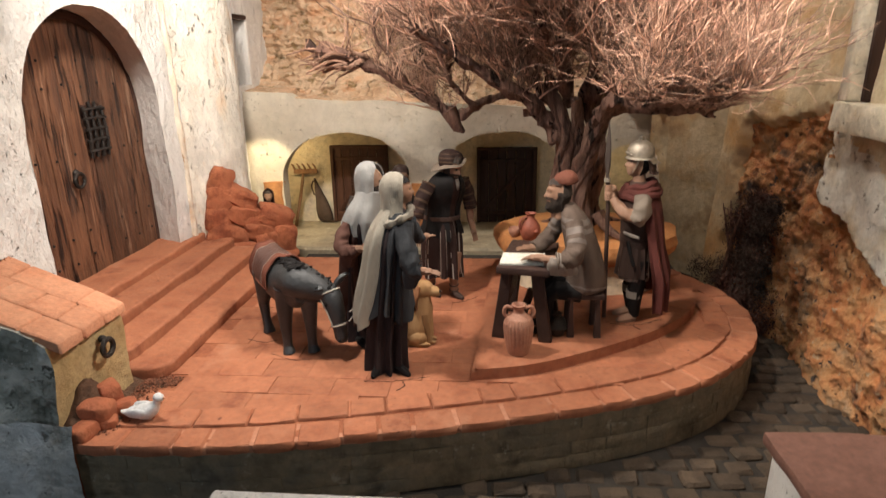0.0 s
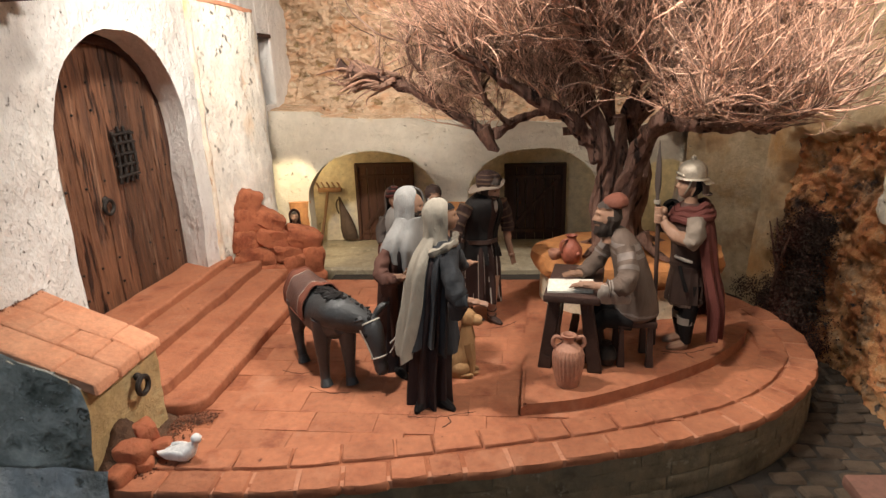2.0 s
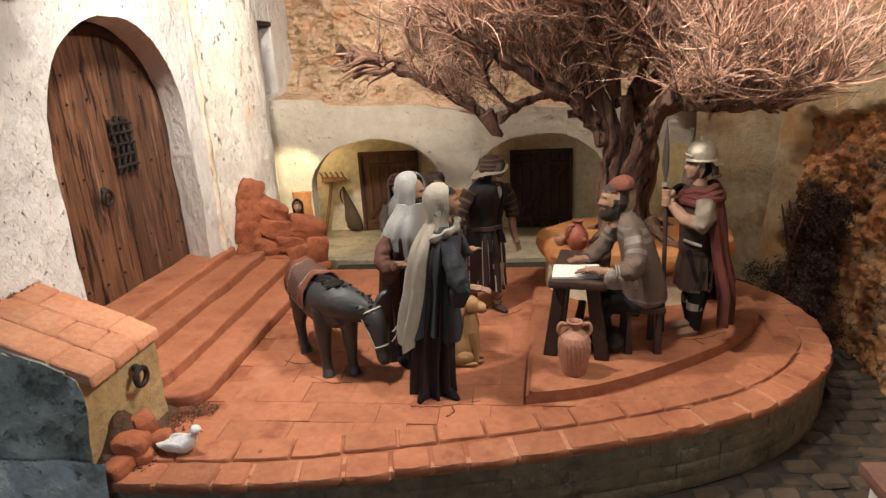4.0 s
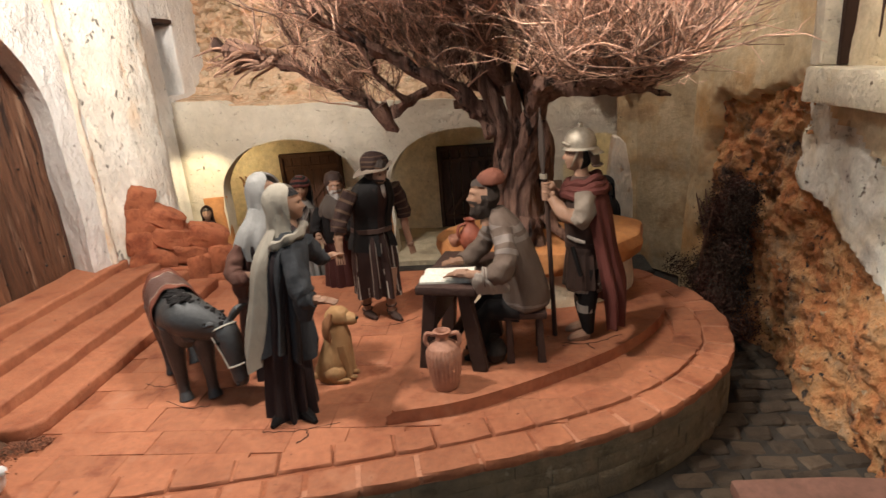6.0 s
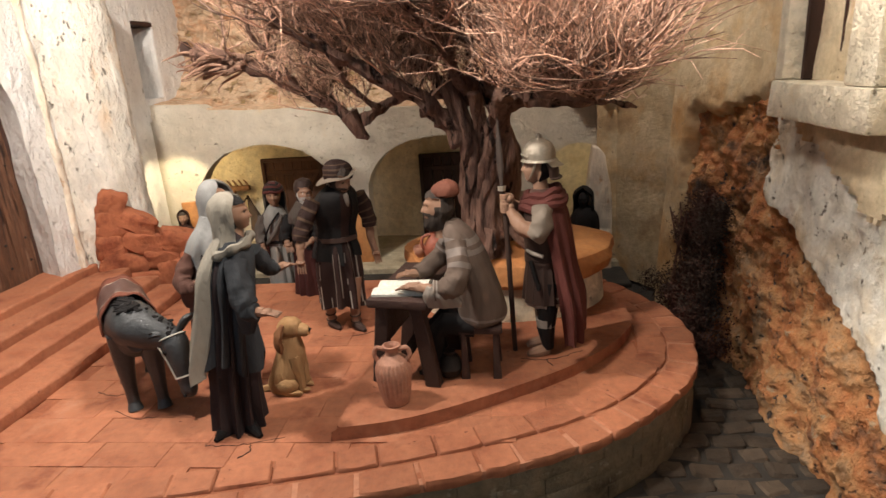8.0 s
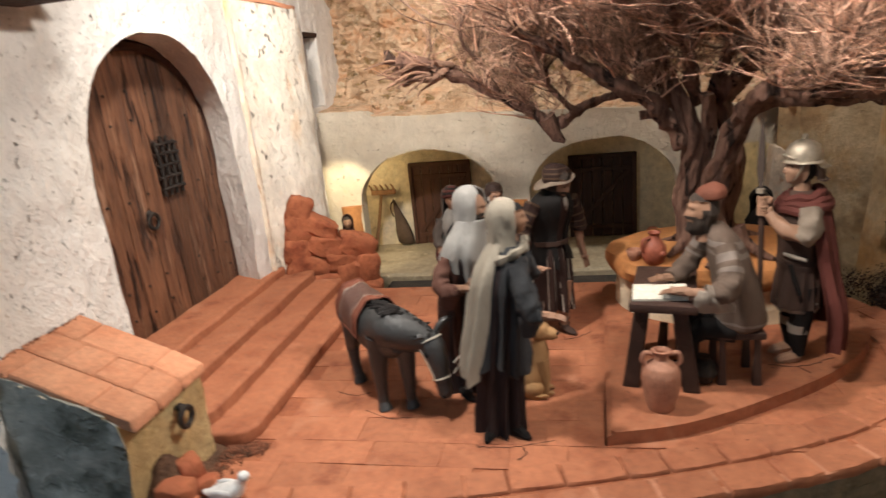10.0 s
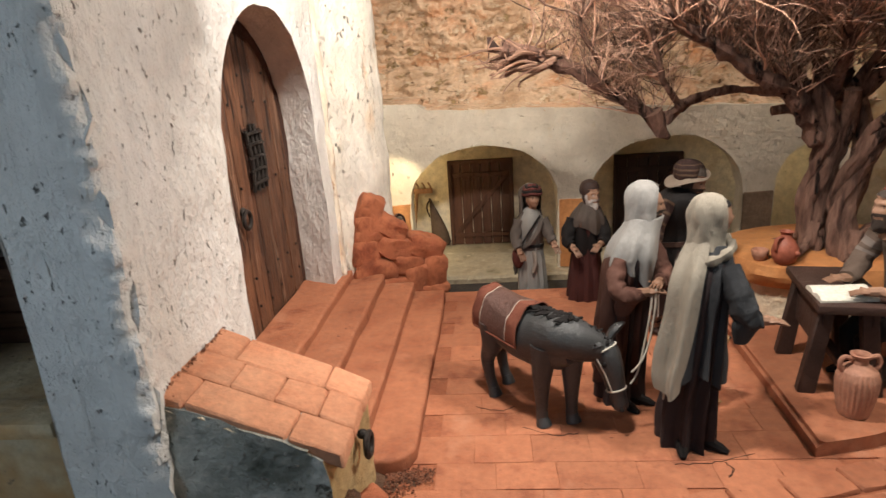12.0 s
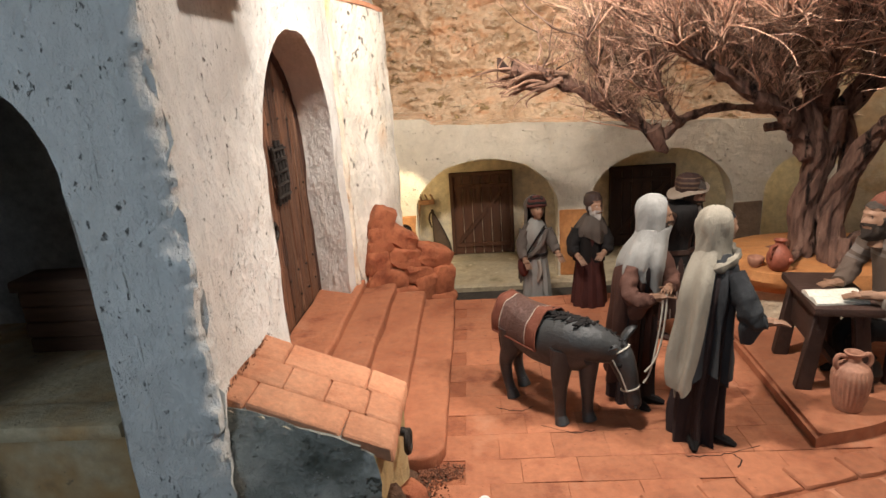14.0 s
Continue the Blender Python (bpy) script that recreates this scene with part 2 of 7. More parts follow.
def hull_block(bm, low, high, bevel=0.0, mi=0):
    """A block between a lower and an upper ring of corners."""
    a = [bm.verts.new(p) for p in low]
    b = [bm.verts.new(p) for p in high]
    n = len(a)
    faces = [bm.faces.new(list(reversed(a))), bm.faces.new(b)]
    faces += [bm.faces.new((a[i], a[(i + 1) % n], b[(i + 1) % n], b[i])) for i in range(n)]
    for f in faces:
        f.material_index = mi
    if bevel:
        edges = {e for f in faces for e in f.edges}
        res = bmesh.ops.bevel(bm, geom=list(edges), offset=bevel, segments=1, affect="EDGES")
        for f in res["faces"]:
            f.material_index = mi
    return bm


def rough(bm, amp, freq=3.0, seed=0.0):
    off = Vector((seed, seed * 1.7, seed * 0.3))
    for v in bm.verts:
        v.co += noise.noise_vector(v.co * freq + off) * amp + noise.noise_vector(v.co * freq * 3.1 + off) * amp * 0.4
    return bm


def loft(bm, rings, mi=0, caps=True, closed=True):
    """A skin over rings, each a list of places with the same count."""
    vs = [[bm.verts.new(p) for p in ring] for ring in rings]
    n = len(vs[0])
    for a, b in zip(vs, vs[1:]):
        for i in range(n if closed else n - 1):
            f = bm.faces.new((a[i], a[(i + 1) % n], b[(i + 1) % n], b[i]))
            f.material_index = mi
    if caps and closed:
        bm.faces.new(list(reversed(vs[0]))).material_index = mi
        bm.faces.new(vs[-1]).material_index = mi
    return vs


def tube(bm, pts, radii, sides=8, mi=0, twist=0.0, squash=1.0, lump=0.0):
    """A tapered round bar along a line of places."""
    pts = [Vector(p) for p in pts]
    rings = []
    up = Vector((0.13, 0.21, 0.97)).normalized()
    last = None
    for k, p in enumerate(pts):
        ahead = (pts[min(k + 1, len(pts) - 1)] - pts[max(k - 1, 0)]).normalized()
        side = ahead.cross(up) if last is None else last - ahead * last.dot(ahead)
        if side.length < 0.2:
            side = ahead.cross(Vector((1, 0, 0)))
        side.normalize()
        last = side
        upp = side.cross(ahead).normalized()
        r = radii[k] if isinstance(radii, (list, tuple)) else radii
        ring = []
        for i in range(sides):
            a = 2 * math.pi * i / sides + twist * k
            rr = r * (1 + lump * math.sin(3 * a + 0.7 * k) + lump * 0.7 * math.sin(5 * a + 1.9))
            ring.append(p + side * math.cos(a) * rr + upp * math.sin(a) * rr * squash)
        rings.append(ring)
    return loft(bm, rings, mi)


def smooth_line(pts, n):
    """A Catmull-Rom line through places."""
    pts = [Vector(p) for p in pts]
    out = []
    for i in range(len(pts) - 1):
        p0, p1, p2, p3 = pts[max(i - 1, 0)], pts[i], pts[i + 1], pts[min(i + 2, len(pts) - 1)]
        for k in range(n):
            t = k / n
            out.append(0.5 * (2 * p1 + (p2 - p0) * t + (2 * p0 - 5 * p1 + 4 * p2 - p3) * t * t + (3 * p1 - p0 - 3 * p2 + p3) * t ** 3))
    return out + [pts[-1]]


def lathe(bm, profile, at, sides=24, mi=0, caps=True):
    at = Vector(at)
    rings = [[at + Vector((r * math.cos(2 * math.pi * i / sides), r * math.sin(2 * math.pi * i / sides), z)) for i in range(sides)] for r, z in profile]
    return loft(bm, rings, mi, caps)


def ball(bm, at, size, mi=0, seg=12, turn=None):
    made = bmesh.ops.create_uvsphere(bm, u_segments=seg, v_segments=max(6, seg * 2 // 3), radius=1.0)["verts"]
    bmesh.ops.transform(bm, matrix=Matrix.Translation(at) @ (turn or Matrix()) @ Matrix.Diagonal((*size, 1)), verts=made)
    for f in {f for v in made for f in v.link_faces}:
        f.material_index = mi
    return made


def station_wall(stations, y0, y1, rows=10, swap=False, mi=0):
    """A wall of thickness y0 to y1 over stations (x, lower z, upper z): openings are stretches with a high lower z. swap: runs along y."""
    bm = bmesh.new()

    def place(x, y, z):
        return (y, x, z) if swap else (x, y, z)

    grids = []
    for x, lo, hi in stations:
        grids.append([[bm.verts.new(place(x, y, lo + (hi - lo) * k / rows)) for k in range(rows + 1)] for y in (y0, y1)])
    for (xa, la, ha), (xb, lb, hb), ga, gb in zip(stations, stations[1:], grids, grids[1:]):
        if abs(xa - xb) > 1e-6:
            for side in (0, 1):
                for k in range(rows):
                    bm.faces.new((ga[side][k], gb[side][k], gb[side][k + 1], ga[side][k + 1]))
            bm.faces.new((ga[0][0], gb[0][0], gb[1][0], ga[1][0]))
            bm.faces.new((ga[0][-1], gb[0][-1], gb[1][-1], ga[1][-1]))
        else:
            steps = 6
            edge = []
            for y in (y0, y1):
                edge.append([bm.verts.new(place(xa, y, la + (lb - la) * k / steps)) for k in range(steps + 1)])
            for k in range(steps):
                bm.faces.new((edge[0][k], edge[0][k + 1], edge[1][k + 1], edge[1][k]))
    for g in (grids[0], grids[-1]):
        for k in range(rows):
            bm.faces.new((g[0][k], g[0][k + 1], g[1][k + 1], g[1][k]))
    bmesh.ops.remove_doubles(bm, verts=bm.verts[:], dist=0.001)
    return bm


def sheet(us, vs, fn, mi=0):
    """A grid of faces over fn(u, v)."""
    bm = bmesh.new()
    g = [[bm.verts.new(fn(u, v)) for v in vs] for u in us]
    for a, b in zip(g, g[1:]):
        for k in range(len(vs) - 1):
            bm.faces.new((a[k], b[k], b[k + 1], a[k + 1]))
    return bm


def steps_of(a, b, n):
    return [a + (b - a) * k / n for k in range(n + 1)]


# ---- the large structure ----
EDGE = [(-3.45, 3.98), (-2.8, 4.0), (-2.05, 4.07), (-0.9, 4.31), (0.14, 4.57), (0.65, 4.72), (1.34, 4.96), (1.93, 5.26), (2.45, 5.68), (2.86, 6.22), (3.01, 6.75), (3.03, 7.2), (2.93, 7.7), (2.7, 8.2), (2.4, 8.65)]
edge_line = [p.to_2d() for p in smooth_line([(x, y, 0) for x, y in EDGE], 6)]
STREET = -0.62


def inset(line, d):
    """The line moved inwards, to its left-hand side."""
    out = []
    for k, p in enumerate(line):
        a = (line[min(k + 1, len(line) - 1)] - line[max(k - 1, 0)]).normalized()
        out.append(p + Vector((-a.y, a.x)) * d)
    return out


def flat_deck(bm, ring, z0, z1, mi=0):
    low = [bm.verts.new((p[0], p[1], z0)) for p in ring]
    top = [bm.verts.new((p[0], p[1], z1)) for p in ring]
    n = len(ring)
    bm.faces.new(top).material_index = mi
    for i in range(n):
        bm.faces.new((low[i], low[(i + 1) % n], top[(i + 1) % n], top[i])).material_index = mi
    return bm


ground = sheet(steps_of(-9.2, 9.2, 40), steps_of(-4.2, 13.2, 40), lambda u, v: (u, v, STREET - 0.03 + 0.02 * noise.noise(Vector((u, v, 0)))))
street = tagged(part("ground", ground, street_dirt), "dark cobbled street ground under the terrace", "ground", "", "structure")

deck = bmesh.new()
inner = inset(edge_line, 0.05)
flat_deck(deck, [tuple(p) for p in inner] + [(2.2, 8.75), (-3.3, 8.75), (-4.9, 8.75), (-4.9, 4.03)], STREET, -0.012)
terrace = tagged(part("floor", deck, [mortar], smooth=False), "raised terracotta terrace floor with a rounded edge", "terrace", "", "structure")

# upper step under the table
PLAT = [(-0.2, 5.16), (0.43, 5.32), (1.2, 5.74), (1.9, 6.24), (2.35, 6.77), (2.5, 7.25), (2.35, 7.9), (2.0, 8.5)]
plat_line = [p.to_2d() for p in smooth_line([(x, y, 0) for x, y in PLAT], 6)]
pb = bmesh.new()
flat_deck(pb, [tuple(p) for p in plat_line] + [(0.0, 8.5)], -0.02, 0.12)
bmesh.ops.bevel(pb, geom=[e for e in pb.edges if all(abs(v.co.z - 0.12) < 1e-5 for v in e.verts)], offset=0.035, segments=2, affect="EDGES")
bmesh.ops.triangulate(pb, faces=[f for f in pb.faces if len(f.verts) > 4])
tagged(part("platform", pb, terracotta), "raised terracotta step under the writing table", "platform", "", "structure")

# arcade wall at the back
def arch_low(x, x0, x1, spring, top):
    u = (2 * x - x0 - x1) / (x1 - x0)
    return spring + (top - spring) * math.sqrt(max(0.0, 1 - abs(u) ** 2.3))


ARCHES = [(-3.84, -1.50, 0.86, 1.74), (-0.98, 1.32, 0.82, 1.74), (1.80, 2.92, 0.85, 1.50)]
AFLOOR = -0.3
st = []


def wall_top(x):
    return 2.30 - 0.045 * (x + 2.6) + (0.08 if x < -3.6 else 0.0)


xs = [-4.6, -4.2]
st += [(x, AFLOOR - 0.3, wall_top(x)) for x in xs]
for x0, x1, spring, top in ARCHES:
    st.append((x0, AFLOOR - 0.3, wall_top(x0)))
    for k in range(17):
        x = x0 + (x1 - x0) * (0.5 - 0.5 * math.cos(math.pi * k / 16))
        st.append((x, arch_low(x, x0, x1, spring, top), wall_top(x)))
    st.append((x1, AFLOOR - 0.3, wall_top(x1)))
st += [(x, AFLOOR - 0.3, wall_top(x)) for x in (3.2, 3.6, 4.2)]
bm = station_wall(st, 10.6, 10.9, 22)
rough(bm, 0.028, 2.6, 3.0)
tagged(part("wall_arcade", bm, arcade_plaster), "cream plastered arcade wall with three low arches", "wall", "", "structure")

bm = bmesh.new()
box(bm, (-4.8, 10.3, AFLOOR - 0.4), (3.3, 12.4, AFLOOR), 0.04)
bmesh.ops.subdivide_edges(bm, edges=[e for e in bm.edges if e.calc_length() > 0.5], cuts=14, use_grid_fill=True)
rough(bm, 0.025, 2.5, 4.0)
tagged(part("arcade_floor", bm, ledge_earth), "worn ochre ledge floor of the arcade", "floor", "", "structure")
# yellower plaster than the arcade front: part of the lamplight is in the colour
bm = sheet(steps_of(-4.8, 4.2, 30), steps_of(-0.4, 2.5, 12), lambda u, v: (u, 12.15 + 0.02 * noise.noise(Vector((u * 2, 3, v * 2))), v))
tagged(part("wall_inner", bm, cream_plaster), "plastered inner wall behind the arches, coloured yellower as if lamplit", "wall", "", "structure")
bm = bmesh.new()
box(bm, (-4.8, 10.85, 1.95), (4.2, 12.3, 2.15))
tagged(part("ceiling", bm, cream_plaster), "plastered vault roof over the arcade", "ceiling", "", "structure")

# cliff above and behind
def cliff_at(u, v):
    n = noise.fractal(Vector((u * 0.8, v * 0.8, 5.0)), 1.0, 2.0, 5) * 0.25 + noise.fractal(Vector((u * 3, v * 3, 1.0)), 0.8, 2.0, 4) * 0.09 + abs(noise.noise(Vector((u * 8, v * 9, 3.0)))) * 0.10 + abs(noise.noise(Vector((u * 4, v * 5, 9.0)))) * 0.12 + noise.noise(Vector((u * 17, v * 17, 4.0))) * 0.03
    return (u, 11.9 - n + -1.1 * max(0.0, 3.0 - v) - 0.25 * max(0.0, u - 1.0) , v)


bm = sheet(steps_of(-5.2, 4.4, 400), steps_of(2.1, 5.6, 150), cliff_at)
tagged(part("wall_cliff", bm, cliff_mat), "rough ochre and mossy rock cliff behind the tree", "rock face", "", "structure")
bm = sheet(steps_of(-4.7, 4.2, 200), steps_of(10.63, 12.0, 24), lambda u, v: (u, v + 0.05 * noise.fractal(Vector((u * 4, 0, 2)), 0.9, 2.0, 3) * (v < 10.7), wall_top(u) + (0.0 if v > 10.66 else -0.05) + 0.09 * (v - 10.63) + 0.035 * noise.noise(Vector((u * 3, v * 3, 0))) + 0.03 * abs(noise.noise(Vector((u * 8, v * 8, 1))))))
tagged(part("roof_ledge", bm, cliff_mat), "earthy ledge on top of the arcade", "ledge", "", "structure")

# left building
bm = station_wall([(3.98, -0.7, 6.0), (4.03, -0.7, 6.0), (4.1, -0.7, 6.0), (4.25, -0.7, 6.0), (4.5, -0.7, 6.0), (4.8, -0.7, 6.0), (5.1, -0.7, 6.0), (5.3, -0.7, 6.0), (5.50, -0.7, 6.0)] + [(5.50 + 2.45 * (0.5 - 0.5 * math.cos(math.pi * k / 24)), arch_low(5.50 + 2.45 * (0.5 - 0.5 * math.cos(math.pi * k / 24)), 5.50, 7.95, 2.3, 3.60), 6.0) for k in range(25)] + [(7.95, -0.7, 6.0), (8.2, -0.7, 6.0), (8.5, -0.7, 6.0)], -4.87, -4.48, 60, swap=True)
# the reveal is deep and opens out at its far side
for v in bm.verts:
    if v.co.x < -4.7 and v.co.y > 4.6:
        v.co.x -= 0.19
        v.co.y += 0.30 * max(0.0, min(1.0, (v.co.y - 6.3) / 1.6))
rough(bm, 0.03, 2.0, 1.0)
for v in bm.verts:
    if v.co.y < 4.12 and v.co.x > -4.7:
        v.co += noise.noise_vector(v.co * 6.0) * 0.07 + noise.noise_vector(v.co * 15.0) * 0.03 + Vector((0.01, 0.02, 0)) * (1 if v.co.y < 4.0 else 0)
tagged(part("wall_left", bm, plaster), "white plastered house wall with an arched doorway", "wall", "", "structure")
corner = bmesh.new()
rings = []
for k in range(260):
    z = 0.9 + 5.1 * k / 259
    ring = []
    for x, y in [(-4.66, 4.02), (-4.64, 3.955), (-4.58, 3.945), (-4.52, 3.945), (-4.475, 3.955), (-4.45, 3.985), (-4.445, 4.03), (-4.445, 4.09), (-4.45, 4.15), (-4.47, 4.22), (-4.53, 4.22)]:
        p = Vector((x, y, z))
        edge = 1.0 - min(1.0, (Vector((x + 4.46, y - 3.97))).length / 0.2)
        out = 0.05 * noise.noise(p * 3.0) + 0.035 * noise.noise(p * 8.0) + 0.02 * noise.noise(p * 19.0)
        ring.append(p + Vector((0.75, -0.65, 0)) * (out * (0.35 + edge) - 0.012) + Vector((0, 0, 0.02 * noise.noise(p * 11.0))))
    rings.append(ring)
loft(corner, rings, 0)
tagged(part("corner_trim", corner, plaster), "ragged flaking plaster corner of the white house", "trim", "", "structure")
PIER = [(-4.52, 8.36), (-4.46, 8.46), (-4.28, 8.62), (-4.05, 8.80), (-3.91, 9.02), (-3.89, 9.22), (-3.99, 9.42), (-4.25, 9.55), (-4.5, 9.6)]
pier_line = smooth_line([(x, y, 0) for x, y in PIER], 4)


def pier_top(k):
    return 4.16 - 0.22 * min(1.0, k / 16.0)


bm = sheet(range(len(pier_line)), steps_of(0, 1, 40), lambda u, v: (pier_line[u].x - 0.015 * max(0.0, v * 4.4 - 1.4), pier_line[u].y, -0.4 + v * (pier_top(u) + 0.4)))
rough(bm, 0.035, 2.2, 9.0)
tagged(part("pier", bm, pier_plaster), "rounded white plastered pier beside the arcade", "wall", "", "structure")
bm = bmesh.new()
bead = smooth_line([(-4.492 + 0.012 * math.sin(3 * k), 8.375 + 0.015 * math.sin(5 * k), 0.5 + 0.3 * k) for k in range(13)], 4)
tube(bm, bead, [0.062 + 0.022 * noise.noise(p * 4) for p in bead], 10)
rough(bm, 0.02, 5, 4)
tagged(part("trim", bm, stain_plaster), "orange stained plaster bead in the wall corner", "trim", "", "structure")
bm = bmesh.new()
rings = []
for k, p in enumerate(pier_line):
    z, x = pier_top(k), p.x - 0.10
    rings.append([(x + 0.05, p.y - 0.03, z - 0.01), (x + 0.06, p.y - 0.04, z + 0.04), (x - 0.3, p.y + 0.1, z + 0.10), (x - 0.3, p.y + 0.1, z + 0.02)])
loft(bm, rings, 0)
rough(bm, 0.012, 4, 3)
tagged(part("pier_cap", bm, pale_clay), "sloping clay cap on top of the pier", "cap", "", "structure")
# front face of the left building, with its arched window
fs = [(-9.0, -0.7, 6.0), (-6.33, -0.7, 6.0)] + [(-6.33 + 1.25 * (0.5 - 0.5 * math.cos(math.pi * k / 16)), arch_low(-6.33 + 1.25 * (0.5 - 0.5 * math.cos(math.pi * k / 16)), -6.33, -5.08, 2.6, 3.27), 6.0) for k in range(17)] + [(-5.08, -0.7, 6.0), (-4.98, -0.7, 6.0), (-4.871, -0.7, 6.0)]
bm = station_wall(fs, 3.98, 4.3, 30)
rough(bm, 0.03, 2.0, 1.0)
tagged(part("wall_front", bm, plaster), "plastered house front in cool shade with an arched window", "wall", "", "structure")

# steps to the door
for k, (x, z) in enumerate([(-3.2, 0.13), (-3.6, 0.26), (-4.0, 0.39), (-4.4, 0.5)]):
    bm = bmesh.new()
    box(bm, (-4.95, 5.02, -0.02), (x, 8.62, z), 0.035, segs=3)
    bmesh.ops.subdivide_edges(bm, edges=[e for e in bm.edges if e.calc_length() > 0.3], cuts=20, use_grid_fill=True)
    for v in bm.verts:
        # the near outer corner of each step is worn round
        a, b = (v.co.x - (x - 0.22)) / 0.22, (5.24 - v.co.y) / 0.22
        if a > 0 and b > 0:
            f = max(a, b) / math.hypot(a, b)
            v.co.x, v.co.y = x - 0.22 + 0.22 * a * f, 5.24 - 0.22 * b * f
    rough(bm, 0.013, 2.4, k * 4.0)
    rough(bm, 0.012, 2.5, k)
    tagged(part("step", bm, terracotta), "worn terracotta doorstep", "step", "steps to the door", "structure")

# plastered plinth under the parapet
bm = sheet(steps_of(-9.0, -3.40, 70), range(12), lambda u, v: (u, 3.95 - 0.012 * min(v, 4), 0.20 - 0.10 * min(v, 4) - 0.06 * max(0, v - 4)))
rough(bm, 0.03, 3.0, 2.0)
tagged(part("plinth", bm, washed_stucco), "rough grey plinth at the foot of the house", "plinth", "", "structure")

# right wall
def skim_edge(y, z):
    n = 0.13 * noise.fractal(Vector((y * 1.6, z * 1.6, 4.0)), 1.0, 2.0, 4)
    return max(z - 2.0 - 0.42 * max(0.0, 8.2 - y), y - 8.65) + n


def plaster_edge(z):
    return min(7.0, 3.7 + 2.4 * z) + 0.12 * math.sin(z * 5)


def right_at(u, v):
    n = noise.fractal(Vector((1.0, u * 1.4, v * 1.4)), 1.0, 2.0, 5) * 0.12 + noise.fractal(Vector((3.0, u * 5, v * 5)), 0.8, 2.0, 3) * 0.06 + noise.fractal(Vector((5.0, u * 11, v * 11)), 0.8, 2.0, 2) * 0.035
    under = max(0.0, min(1.0, skim_edge(u, v) / 0.2))
    under = max(under, max(0.0, min(1.0, (plaster_edge(v) - 0.12 - u) / 0.2)))
    return (3.68 + 0.06 * v - n * (1 - 0.8 * under) + 0.12 * under - 0.25 * max(0, u - 7.6), u, v)


bm = sheet(steps_of(2.0, 9.0, 280), steps_of(-0.7, 6.0, 250), right_at)
tagged(part("wall_right", bm, rock_mat), "rusty rock and crumbling plaster wall", "wall", "", "structure")
bm = sheet(steps_of(2.6, 4.4, 30), steps_of(-0.6, 6.0, 50), lambda u, v: (u, 10.4 - 1.4 * max(0.0, u - 2.9) + 0.05 * noise.fractal(Vector((u * 2, v * 2, 8)), 1, 2, 4), v))
# the ochre plaster runs on over the rock, down to a ragged edge
def skim_at(u, v):
    p = right_at(u, v)
    n = noise.fractal(Vector((u * 1.2, v * 1.2, 6.0)), 1.0, 2.0, 4)
    d = min(1.0, max(0.0, skim_edge(u, v) / 0.12))
    smooth_x = 3.60 + 0.06 * v - 0.25 * max(0.0, u - 7.6) - 0.03 * n
    return (smooth_x + (p[0] + 0.03 - smooth_x) * (1 - d) ** 2, u, v)


wall_skim = sheet(steps_of(5.6, 9.1, 130), steps_of(-0.6, 6.0, 190), skim_at)
bmesh.ops.delete(wall_skim, geom=[f for f in wall_skim.faces if skim_edge(f.calc_center_median().y, f.calc_center_median().z) < 0], context='FACES')
tagged(part("wall_skim", wall_skim, ochre_plaster), "ochre stained plaster coat with a ragged lower edge", "wall", "", "structure")
tagged(part("wall_corner", bm, ochre_plaster), "ochre stained plaster wall in the corner", "wall", "", "structure")


crumb = mat("crumbled_earth", [(0.13, 0.055, 0.032), (0.26, 0.105, 0.058)], 5, 0.95, 0.3, 20, None, 0, 0, island=0.5)


# ---- left building: doors, parapet, balcony ----
def plank_door(thing_ob, x_or_y, lo, hi, z0, top_of, count, thick, material, along="x", gap=0.012, seed=1):
    """Upright planks with uneven tops that follow top_of; the door lies at x_or_y."""
    r = random.Random(seed)
    w = (hi - lo) / count
    for k in range(count):
        a, b = lo + k * w + gap / 2, lo + (k + 1) * w - gap / 2
        bm = bmesh.new()
        n = 6
        us = steps_of(a, b, n)
        off = r.uniform(-0.008, 0.008)
        rows = []
        for f in (0, 1):
            front = x_or_y + off + (thick if f else 0.0)
            low = [(u, front, z0) for u in us]
            high = [(u, front, top_of(u)) for u in us]
            rows.append((low, high))
        def P(p):
            return (p[0], p[1], p[2]) if along == "x" else (p[1], p[0], p[2])
        fl, fh = [[bm.verts.new(P(p)) for p in row] for row in rows[0]]
        bl, bh = [[bm.verts.new(P(p)) for p in row] for row in rows[1]]
        for i in range(n):
            bm.faces.new((fl[i], fl[i + 1], fh[i + 1], fh[i]))
            bm.faces.new((bl[i], bh[i], bh[i + 1], bl[i + 1]))
            bm.faces.new((fh[i], fh[i + 1], bh[i + 1], bh[i]))
        bm.faces.new((fl[0], fh[0], bh[0], bl[0]))
        bm.faces.new((fl[-1], bl[-1], bh[-1], fh[-1]))
        part("plank", bm, material, thing_ob, smooth=False)


def ring_bar(bm, at, radius, thick, axis="x", n=20, mi=0):
    at = Vector(at)
    pts = []
    for k in range(n + 1):
        a = 2 * math.pi * k / n
        c, s = math.cos(a) * radius, math.sin(a) * radius
        pts.append(at + (Vector((0, c, s)) if axis == "x" else Vector((c, 0, s))))
    tube(bm, pts, thick, 7, mi)


big_door = thing("door_main", (-5.030, 7.0, 0.5), "tall arched brown plank door with studs, closed", "door", "", "structure")
DOOR_Y = (5.62, 8.23)


def big_top(y):
    return arch_low(y, 5.58, 8.27, 2.15, 3.55)


